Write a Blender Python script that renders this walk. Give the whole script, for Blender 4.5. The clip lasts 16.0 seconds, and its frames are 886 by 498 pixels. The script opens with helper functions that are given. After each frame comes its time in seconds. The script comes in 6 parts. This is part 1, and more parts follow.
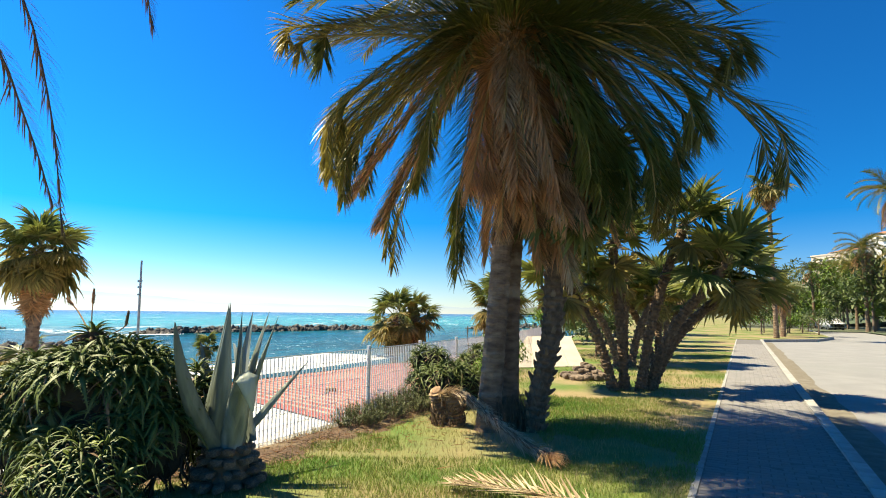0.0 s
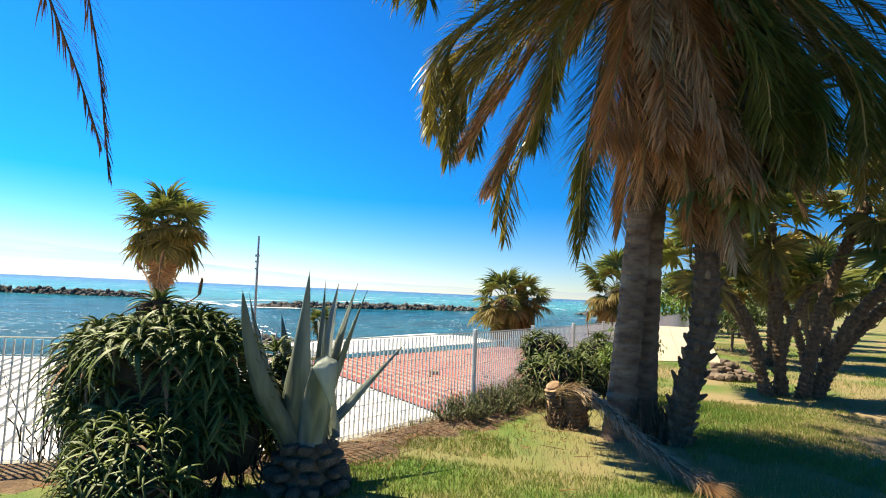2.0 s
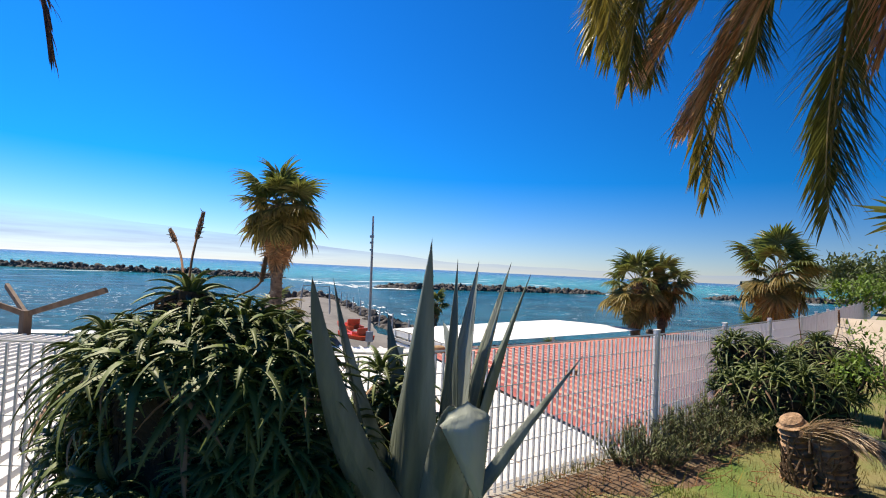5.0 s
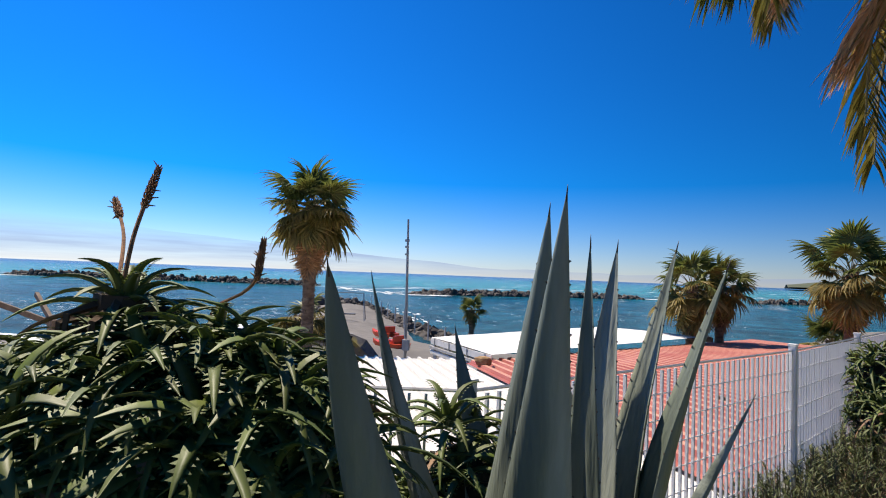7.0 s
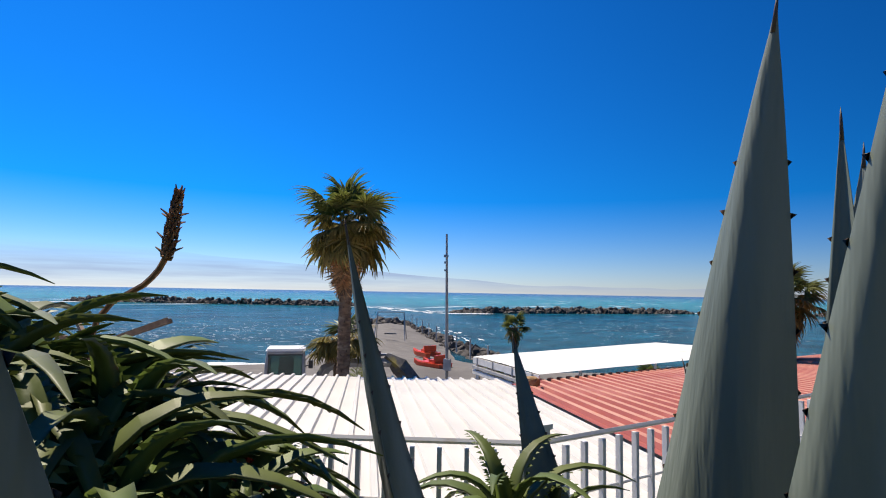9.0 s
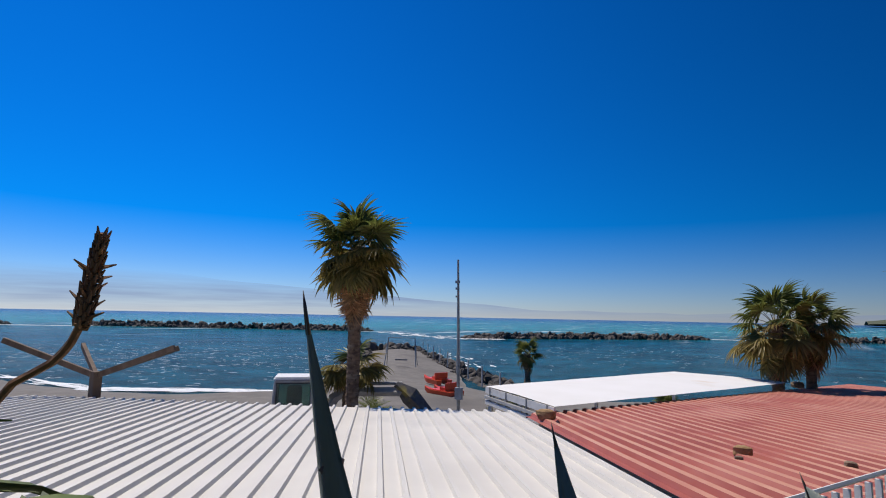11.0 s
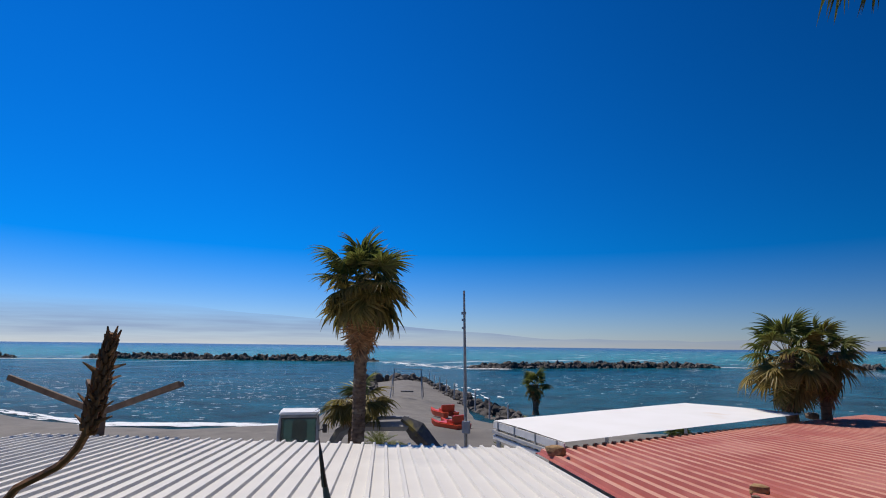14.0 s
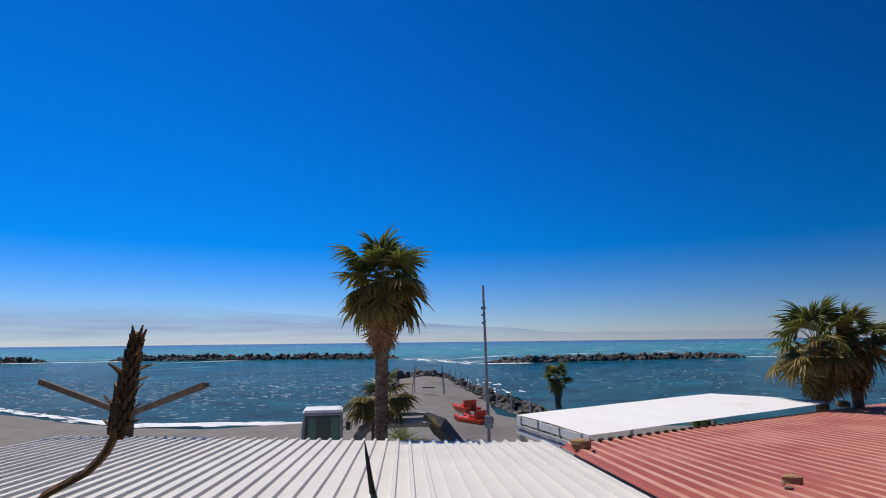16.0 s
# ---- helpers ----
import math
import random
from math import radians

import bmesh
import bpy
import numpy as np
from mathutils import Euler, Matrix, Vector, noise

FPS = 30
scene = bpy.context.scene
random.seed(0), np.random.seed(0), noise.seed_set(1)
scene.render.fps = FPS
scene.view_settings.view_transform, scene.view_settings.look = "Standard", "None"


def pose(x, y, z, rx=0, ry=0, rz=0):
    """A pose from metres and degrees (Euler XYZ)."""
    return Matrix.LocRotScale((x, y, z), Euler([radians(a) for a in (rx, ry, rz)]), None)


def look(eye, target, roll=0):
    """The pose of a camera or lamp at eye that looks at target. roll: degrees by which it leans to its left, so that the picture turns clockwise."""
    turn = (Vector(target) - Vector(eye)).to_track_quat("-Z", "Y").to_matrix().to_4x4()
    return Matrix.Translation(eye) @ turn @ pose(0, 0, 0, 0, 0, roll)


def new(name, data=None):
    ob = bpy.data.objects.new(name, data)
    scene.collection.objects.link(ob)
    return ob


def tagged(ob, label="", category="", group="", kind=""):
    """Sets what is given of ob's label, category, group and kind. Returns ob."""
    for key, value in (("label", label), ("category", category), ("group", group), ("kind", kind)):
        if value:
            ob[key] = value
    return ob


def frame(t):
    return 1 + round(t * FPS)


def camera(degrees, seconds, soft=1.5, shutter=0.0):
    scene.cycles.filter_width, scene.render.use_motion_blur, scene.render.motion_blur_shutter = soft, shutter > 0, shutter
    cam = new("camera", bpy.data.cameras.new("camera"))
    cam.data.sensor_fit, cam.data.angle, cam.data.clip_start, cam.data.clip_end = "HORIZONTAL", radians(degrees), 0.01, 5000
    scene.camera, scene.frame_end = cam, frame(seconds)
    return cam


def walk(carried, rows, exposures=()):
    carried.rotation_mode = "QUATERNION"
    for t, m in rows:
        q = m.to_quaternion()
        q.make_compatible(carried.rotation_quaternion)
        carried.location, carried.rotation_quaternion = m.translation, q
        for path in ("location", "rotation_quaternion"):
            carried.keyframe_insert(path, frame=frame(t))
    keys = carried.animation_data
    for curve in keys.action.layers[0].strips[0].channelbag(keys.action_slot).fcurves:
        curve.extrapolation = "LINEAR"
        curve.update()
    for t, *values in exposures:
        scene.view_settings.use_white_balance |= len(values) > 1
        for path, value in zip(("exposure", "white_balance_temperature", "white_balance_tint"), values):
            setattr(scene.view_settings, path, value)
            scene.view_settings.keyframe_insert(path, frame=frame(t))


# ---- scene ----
cam = camera(77.6, 16.0, 1.05)
PATH = [
    (0.0, -0.000, 0.000, 1.510, 96.67, -0.60, 0.04),
    (0.5, 0.065, 0.198, 1.498, 95.80, -1.19, 1.54),
    (1.0, 0.034, 0.492, 1.499, 95.22, -2.04, 4.16),
    (1.5, -0.049, 0.798, 1.494, 94.57, -2.59, 7.82),
    (2.0, -0.152, 1.110, 1.471, 94.57, -2.59, 11.01),
    (2.5, -0.289, 1.404, 1.488, 94.92, -1.91, 12.39),
    (3.0, -0.380, 1.706, 1.489, 95.22, -1.34, 14.95),
    (3.5, -0.454, 1.942, 1.486, 93.93, -1.80, 16.24),
    (4.0, -0.646, 2.262, 1.482, 92.99, -1.90, 18.04),
    (4.5, -0.807, 2.549, 1.478, 92.41, -2.45, 20.64),
    (7.0, -1.573, 3.703, 1.411, 92.65, -2.21, 26.11),
    (7.5, -1.691, 3.918, 1.374, 92.78, -2.18, 26.80),
    (8.0, -1.801, 4.112, 1.338, 93.30, -1.72, 27.56),
    (8.5, -1.871, 4.272, 1.318, 93.95, -1.21, 29.40),
    (11.0, -2.063, 4.618, 1.397, 96.98, -1.12, 31.49),
    (11.5, -2.085, 4.650, 1.422, 98.26, -0.64, 31.91),
    (12.0, -2.091, 4.670, 1.443, 98.86, -0.78, 31.98),
    (12.5, -2.092, 4.636, 1.465, 99.31, -0.46, 32.03),
    (13.0, -2.098, 4.631, 1.481, 99.87, -0.43, 32.35),
    (13.5, -2.058, 4.580, 1.509, 100.27, -1.20, 32.04),
    (14.0, -2.072, 4.609, 1.488, 99.96, -0.65, 32.11),
    (14.5, -2.074, 4.587, 1.493, 99.82, -1.15, 32.73),
    (15.0, -2.094, 4.620, 1.484, 99.79, -0.76, 33.67),
    (15.5, -2.137, 4.621, 1.487, 99.57, -0.18, 34.06),
    (16.0, -2.117, 4.633, 1.484, 99.53, 0.66, 34.13),
]
# seconds, stops, kelvin, tint: the picture darkens and cools as the view opens on the sea
EXPOSURES = [(0.0, 1.25, 8250, 0), (2.0, 1.12, 8150, 2), (4.5, 0.65, 7400, 9), (7.0, 0.4, 7000, 12), (8.5, 0.35, 7000, 12), (11.0, -0.24, 6550, 12), (16.0, -0.26, 6550, 12)]
walk(cam, [(t, pose(x, y, z, rx, ry, rz)) for t, x, y, z, rx, ry, rz in PATH], EXPOSURES)

# ---- world and sun ----
SUN_AZ, SUN_EL = 76.0, 58.0          # degrees left of +y, above the horizon
world = bpy.data.worlds.new("world")
scene.world = world
world.use_nodes = True
wn = world.node_tree
sky = wn.nodes.new("ShaderNodeTexSky")
sky.sky_type = "NISHITA"
sky.sun_disc = False
sky.sun_elevation = radians(SUN_EL)
sky.sun_rotation = radians(-SUN_AZ)
sky.air_density, sky.dust_density, sky.ozone_density, sky.altitude = 1.0, 0.05, 1.6, 0
hue = wn.nodes.new("ShaderNodeHueSaturation")
hue.inputs["Saturation"].default_value = 1.36
tint = wn.nodes.new("ShaderNodeMix")
tint.data_type, tint.blend_type = "RGBA", "MULTIPLY"
tint.inputs[0].default_value = 1.0
tint.inputs[7].default_value = (0.57, 0.69, 1.04, 1)
wn.links.new(sky.outputs[0], tint.inputs[6])
wn.links.new(tint.outputs[2], hue.inputs["Color"])
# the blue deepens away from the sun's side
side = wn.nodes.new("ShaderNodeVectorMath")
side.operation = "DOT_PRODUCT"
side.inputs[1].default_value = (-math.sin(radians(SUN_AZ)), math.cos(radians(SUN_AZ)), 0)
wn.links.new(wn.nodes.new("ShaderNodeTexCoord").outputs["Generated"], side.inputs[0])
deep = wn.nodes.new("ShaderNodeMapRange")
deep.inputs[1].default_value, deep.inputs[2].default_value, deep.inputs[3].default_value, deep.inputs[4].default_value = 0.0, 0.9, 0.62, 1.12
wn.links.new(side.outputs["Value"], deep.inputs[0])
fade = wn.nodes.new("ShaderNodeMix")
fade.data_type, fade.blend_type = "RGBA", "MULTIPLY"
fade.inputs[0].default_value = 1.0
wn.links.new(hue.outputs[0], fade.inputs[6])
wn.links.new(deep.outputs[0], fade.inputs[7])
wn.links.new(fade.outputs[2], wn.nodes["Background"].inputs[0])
wn.nodes["Background"].inputs[1].default_value = 0.112
sun = new("sun", bpy.data.lights.new("sun", "SUN"))
sun.data.energy, sun.data.angle, sun.data.color = 5.0, radians(0.53), (1.0, 0.93, 0.82)
az, el = radians(SUN_AZ), radians(SUN_EL)
SUN_DIR = Vector((-math.sin(az) * math.cos(el), math.cos(az) * math.cos(el), math.sin(el)))
sun.matrix_world = look(SUN_DIR * 60, (0, 0, 0))

# ---- materials ----
def material(name, base, rough=0.8, metal=0.0, second=None, scale=6.0, bump=0.2, bump_scale=40.0, spots=None,
             spot_scale=1.0, spot_at=0.62, island=0.0, piece=0.0, translucent=0.0, spec=0.5, stretch=(1, 1, 1), detail=6.0):
    """Base colour varied by a fine noise, wider stains, and by piece; with bump."""
    m = bpy.data.materials.new(name)
    m.use_nodes = True
    nt = m.node_tree
    b = nt.nodes["Principled BSDF"]
    b.inputs["Roughness"].default_value, b.inputs["Metallic"].default_value = rough, metal
    b.inputs["Specular IOR Level"].default_value = spec
    tc = nt.nodes.new("ShaderNodeTexCoord")
    mp = nt.nodes.new("ShaderNodeMapping")
    mp.inputs["Scale"].default_value = stretch
    nt.links.new(tc.outputs["Object"], mp.inputs[0])
    n = nt.nodes.new("ShaderNodeTexNoise")
    n.inputs["Scale"].default_value, n.inputs["Detail"].default_value = scale, detail
    nt.links.new(mp.outputs[0], n.inputs["Vector"])
    mix = nt.nodes.new("ShaderNodeMix")
    mix.data_type = "RGBA"
    ramp = nt.nodes.new("ShaderNodeMapRange")
    ramp.inputs[1].default_value, ramp.inputs[2].default_value = 0.35, 0.65
    nt.links.new(n.outputs[0], ramp.inputs[0])
    nt.links.new(ramp.outputs[0], mix.inputs[0])
    second = second or tuple(c * 0.72 for c in base)
    mix.inputs[6].default_value, mix.inputs[7].default_value = (*base, 1), (*second, 1)
    out = mix.outputs[2]
    if spots:
        n2 = nt.nodes.new("ShaderNodeTexNoise")
        n2.inputs["Scale"].default_value, n2.inputs["Detail"].default_value = spot_scale, 5.0
        nt.links.new(mp.outputs[0], n2.inputs["Vector"])
        r2 = nt.nodes.new("ShaderNodeMapRange")
        r2.inputs[1].default_value, r2.inputs[2].default_value = spot_at - 0.08, spot_at + 0.08
        nt.links.new(n2.outputs[0], r2.inputs[0])
        mx = nt.nodes.new("ShaderNodeMix")
        mx.data_type = "RGBA"
        nt.links.new(r2.outputs[0], mx.inputs[0])
        nt.links.new(out, mx.inputs[6])
        mx.inputs[7].default_value = (*spots, 1)
        out = mx.outputs[2]
    if island or piece:
        hs = nt.nodes.new("ShaderNodeHueSaturation")
        mr = nt.nodes.new("ShaderNodeMapRange")
        mr.inputs[3].default_value, mr.inputs[4].default_value = 1 - (island or piece), 1 + (island or piece)
        if island:
            g = nt.nodes.new("ShaderNodeNewGeometry")
            nt.links.new(g.outputs["Random Per Island"], mr.inputs[0])
        else:
            g = nt.nodes.new("ShaderNodeObjectInfo")
            nt.links.new(g.outputs["Random"], mr.inputs[0])
        nt.links.new(mr.outputs[0], hs.inputs["Value"])
        nt.links.new(out, hs.inputs["Color"])
        out = hs.outputs[0]
    nt.links.new(out, b.inputs["Base Color"])
    if bump:
        n3 = nt.nodes.new("ShaderNodeTexNoise")
        n3.inputs["Scale"].default_value, n3.inputs["Detail"].default_value = bump_scale, 4.0
        nt.links.new(mp.outputs[0], n3.inputs["Vector"])
        bp = nt.nodes.new("ShaderNodeBump")
        bp.inputs["Strength"].default_value, bp.inputs["Distance"].default_value = bump, 0.02
        nt.links.new(n3.outputs[0], bp.inputs["Height"])
        nt.links.new(bp.outputs[0], b.inputs["Normal"])
    if translucent:
        tr = nt.nodes.new("ShaderNodeBsdfTranslucent")
        nt.links.new(out, tr.inputs[0])
        ms = nt.nodes.new("ShaderNodeMixShader")
        ms.inputs[0].default_value = translucent
        nt.links.new(b.outputs[0], ms.inputs[1])
        nt.links.new(tr.outputs[0], ms.inputs[2])
        nt.links.new(ms.outputs[0], nt.nodes["Material Output"].inputs[0])
    return m


M_GRASS = material("lawn", (0.07, 0.14, 0.018), 0.9, second=(0.13, 0.16, 0.03), scale=2.2, bump=0.8, bump_scale=55, spots=(0.27, 0.20, 0.10), spot_scale=0.4, spot_at=0.5)
M_BLADE = material("grass_blade", (0.10, 0.20, 0.02), 0.6, second=(0.22, 0.25, 0.05), scale=0.8, bump=0, island=0.35, translucent=0.3)
M_DRYBLADE = material("dry_grass", (0.33, 0.25, 0.11), 0.8, second=(0.25, 0.22, 0.07), scale=0.9, bump=0, island=0.3, translucent=0.2)
M_PAVE = material("paving", (0.185, 0.172, 0.162), 0.85, second=(0.15, 0.14, 0.13), scale=3, bump=0.35, bump_scale=120, piece=0.07)
M_JOINT = material("paving_bed", (0.15, 0.14, 0.13), 0.95, scale=20, bump=0.3)
M_KERB = material("kerb_stone", (0.36, 0.35, 0.32), 0.85, second=(0.27, 0.26, 0.24), scale=7, bump=0.3, bump_scale=80, piece=0.08)
M_ROAD = material("asphalt", (0.24, 0.235, 0.225), 0.9, second=(0.20, 0.195, 0.19), scale=1.2, bump=0.4, bump_scale=160, spots=(0.21, 0.21, 0.2), spot_scale=0.25)
M_DIRT = material("dirt", (0.19, 0.165, 0.125), 0.95, second=(0.13, 0.11, 0.08), scale=5, bump=0.6, bump_scale=60)
M_SAND = material("grey_sand", (0.20, 0.185, 0.165), 0.95, second=(0.15, 0.14, 0.125), scale=1.3, bump=0.6, bump_scale=25, spots=(0.12, 0.11, 0.10), spot_scale=0.12)
M_ROCK = material("boulder", (0.13, 0.115, 0.10), 0.9, second=(0.06, 0.055, 0.05), scale=1.1, bump=0.8, bump_scale=5, island=0.45)
M_WHITE = material("white_sheet_metal", (0.69, 0.66, 0.595), 0.5, second=(0.63, 0.60, 0.54), scale=0.8, bump=0.05, bump_scale=20, spots=(0.55, 0.53, 0.49), spot_scale=0.5, spot_at=0.66)
# paler red for rib crests: lit-top contrast the sun's angle barely gives
M_REDPALE = material("red_sheet_lit_crest", (0.60, 0.31, 0.215), 0.65, second=(0.52, 0.23, 0.155), scale=1.3, bump=0.08, bump_scale=25, spots=(0.40, 0.10, 0.075), spot_scale=0.6, spot_at=0.62)
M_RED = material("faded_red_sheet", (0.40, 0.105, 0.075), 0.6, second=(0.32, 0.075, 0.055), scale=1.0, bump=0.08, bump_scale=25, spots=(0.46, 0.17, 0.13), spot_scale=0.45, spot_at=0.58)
M_CANVAS = material("white_membrane", (0.82, 0.81, 0.79), 0.7, second=(0.78, 0.77, 0.74), scale=0.9, bump=0.05, spots=(0.62, 0.46, 0.27), spot_scale=0.35, spot_at=0.72)
M_FENCE = material("white_paint", (0.84, 0.83, 0.80), 0.45, second=(0.74, 0.73, 0.7), scale=5, bump=0.05, spots=(0.5, 0.38, 0.26), spot_scale=6, spot_at=0.74)
M_STEEL = material("galvanised", (0.42, 0.42, 0.42), 0.45, 0.7, scale=8, bump=0.08)
M_TRUNK = material("palm_bark", (0.25, 0.165, 0.105), 0.95, second=(0.12, 0.073, 0.045), scale=9, bump=1.0, bump_scale=30, stretch=(0.6, 0.6, 1.6), spots=(0.34, 0.27, 0.19), spot_scale=3)
M_FIBRE = material("palm_fibre", (0.17, 0.11, 0.065), 0.95, second=(0.09, 0.055, 0.03), scale=14, bump=0.9, bump_scale=45, island=0.3)
M_BOOT = material("leaf_base", (0.20, 0.14, 0.085), 0.9, second=(0.11, 0.07, 0.04), scale=12, bump=0.5, island=0.4)
M_FROND = material("date_leaf", (0.085, 0.115, 0.025), 0.38, second=(0.15, 0.15, 0.035), scale=0.9, bump=0, island=0.35, translucent=0.28)
M_FRONDY = material("yellowing_leaf", (0.31, 0.235, 0.05), 0.36, second=(0.14, 0.14, 0.03), scale=1.1, bump=0, island=0.35, translucent=0.28)
M_DEAD = material("dead_leaf", (0.50, 0.26, 0.11), 0.5, second=(0.64, 0.42, 0.23), scale=2.0, bump=0, island=0.35, translucent=0.48)
M_EARTH = material("bare_earth", (0.19, 0.115, 0.065), 0.95, second=(0.10, 0.062, 0.035), scale=9, bump=0.8, bump_scale=45, spots=(0.27, 0.2, 0.12), spot_scale=2.5, spot_at=0.6)
# bleached straw on the ground; in the big palm it paints sunlit strands
M_DEADPALE = material("bleached_and_lit_leaf", (0.58, 0.46, 0.31), 0.75, second=(0.38, 0.26, 0.15), scale=3.0, bump=0, island=0.3, translucent=0.15)
M_RACHIS = material("leaf_stalk", (0.27, 0.20, 0.07), 0.6, second=(0.19, 0.15, 0.05), scale=6, bump=0.1)
M_FAN = material("fan_leaf", (0.11, 0.15, 0.032), 0.45, second=(0.18, 0.195, 0.048), scale=1.5, bump=0, island=0.3, translucent=0.36)
M_FANY = material("olive_fan_leaf", (0.32, 0.235, 0.065), 0.55, second=(0.19, 0.17, 0.045), scale=1.5, bump=0, island=0.3, translucent=0.4)
M_AGAVE = material("agave_leaf", (0.12, 0.145, 0.112), 0.48, second=(0.18, 0.21, 0.165), scale=14, bump=0.6, bump_scale=22, stretch=(1, 1, 0.12), spots=(0.31, 0.34, 0.29), spot_scale=6, spot_at=0.58, spec=0.45)
M_AGAVEPALE = material("agave_leaf_underside", (0.40, 0.43, 0.34), 0.5, second=(0.31, 0.34, 0.26), scale=12, bump=0.3, bump_scale=22, stretch=(1, 1, 0.15))
M_SPINE = material("dark_spine", (0.09, 0.06, 0.045), 0.5, bump=0)
M_ALOE = material("aloe_leaf", (0.075, 0.118, 0.023), 0.56, second=(0.13, 0.155, 0.036), scale=2.5, bump=0.05, island=0.35, translucent=0.08)
M_ALOEDRY = material("dry_aloe_leaf", (0.24, 0.15, 0.085), 0.8, second=(0.15, 0.09, 0.05), scale=5, bump=0.2, island=0.3)
M_OLDLEAF = material("old_aloe_leaf", (0.11, 0.065, 0.035), 0.85, second=(0.05, 0.032, 0.018), scale=6, bump=0.3)
# near black to paint the shade inside bushes; the dry vine shares it
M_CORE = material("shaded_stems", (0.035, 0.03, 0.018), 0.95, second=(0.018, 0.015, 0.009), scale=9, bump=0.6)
M_DRYDARK = material("dark_dry_leaf", (0.15, 0.085, 0.06), 0.8, second=(0.10, 0.055, 0.04), scale=4, bump=0, island=0.3, translucent=0.15)
M_FLOWER = material("spent_flower", (0.30, 0.14, 0.055), 0.8, second=(0.17, 0.075, 0.03), scale=30, bump=0.3, island=0.35)
M_FLOWERRED = material("red_aloe_flower", (0.45, 0.035, 0.02), 0.6, bump=0, island=0.3)
M_HERB = material("rosemary", (0.075, 0.10, 0.03), 0.7, second=(0.12, 0.13, 0.045), scale=3, bump=0, island=0.4, translucent=0.15)
M_STONE = material("field_stone", (0.25, 0.185, 0.13), 0.9, second=(0.12, 0.085, 0.06), scale=8, bump=0.7, bump_scale=25, piece=0.3)
M_SANDSTONE = material("sandstone", (0.42, 0.27, 0.13), 0.9, second=(0.27, 0.16, 0.07), scale=9, bump=0.7, bump_scale=25)
M_WOOD = material("weathered_wood", (0.19, 0.13, 0.09), 0.85, second=(0.12, 0.08, 0.055), scale=6, bump=0.4, stretch=(1, 1, 0.2))
M_CUT = material("cut_palm_wood", (0.44, 0.28, 0.16), 0.9, second=(0.18, 0.105, 0.06), scale=12, bump=0.8, bump_scale=50)
M_ORANGE = material("orange_fibreglass", (0.75, 0.085, 0.025), 0.35, second=(0.68, 0.07, 0.02), scale=2, bump=0)
M_CABGREY = material("light_grey_paint", (0.55, 0.55, 0.54), 0.45, scale=3, bump=0.03)
M_ARM = material("worn_dark_steel", (0.16, 0.155, 0.15), 0.55, 0.2, second=(0.10, 0.095, 0.09), scale=6, bump=0.15, spots=(0.42, 0.34, 0.08), spot_scale=2.0, spot_at=0.68)
M_ARMPALE = material("worn_grey_paint", (0.46, 0.455, 0.44), 0.5, second=(0.36, 0.355, 0.345), scale=4, bump=0.08)
M_DARK = material("dark_grey_paint", (0.06, 0.06, 0.06), 0.5, scale=4, bump=0.05)
M_WALL = material("retaining_concrete", (0.34, 0.31, 0.27), 0.9, second=(0.26, 0.24, 0.2), scale=1.5, bump=0.3)
M_HILL = material("wooded_hill", (0.06, 0.085, 0.04), 0.95, second=(0.10, 0.10, 0.06), scale=0.03, bump=0.8, bump_scale=0.15, spots=(0.16, 0.14, 0.10), spot_scale=0.02, spot_at=0.66)
M_TREE = material("tree_leaf", (0.055, 0.095, 0.025), 0.6, second=(0.10, 0.12, 0.035), scale=0.6, bump=0, island=0.4, translucent=0.2)
M_BRIGHT = material("bright_shrub_leaf", (0.10, 0.19, 0.02), 0.6, second=(0.15, 0.22, 0.03), scale=1.5, bump=0, island=0.35, translucent=0.3)
M_PLASTER = material("cream_plaster", (0.62, 0.52, 0.42), 0.9, second=(0.55, 0.45, 0.36), scale=0.3, bump=0.1)
M_PLASTER2 = material("pale_plaster", (0.72, 0.68, 0.62), 0.9, second=(0.64, 0.60, 0.55), scale=0.3, bump=0.1)
M_PARAPET = material("sand_plaster", (0.52, 0.44, 0.35), 0.9, second=(0.44, 0.37, 0.29), scale=1.4, bump=0.2, bump_scale=30)
M_ROOFTILE = material("terracotta", (0.33, 0.14, 0.08), 0.9, scale=1, bump=0.3)
M_PANE = material("dark_window", (0.05, 0.06, 0.07), 0.15, scale=2, bump=0)
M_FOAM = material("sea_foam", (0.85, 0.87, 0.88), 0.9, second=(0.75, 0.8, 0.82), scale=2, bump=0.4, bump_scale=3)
M_CAR = material("car_paint", (0.50, 0.50, 0.51), 0.3, scale=1, bump=0, piece=0.5)


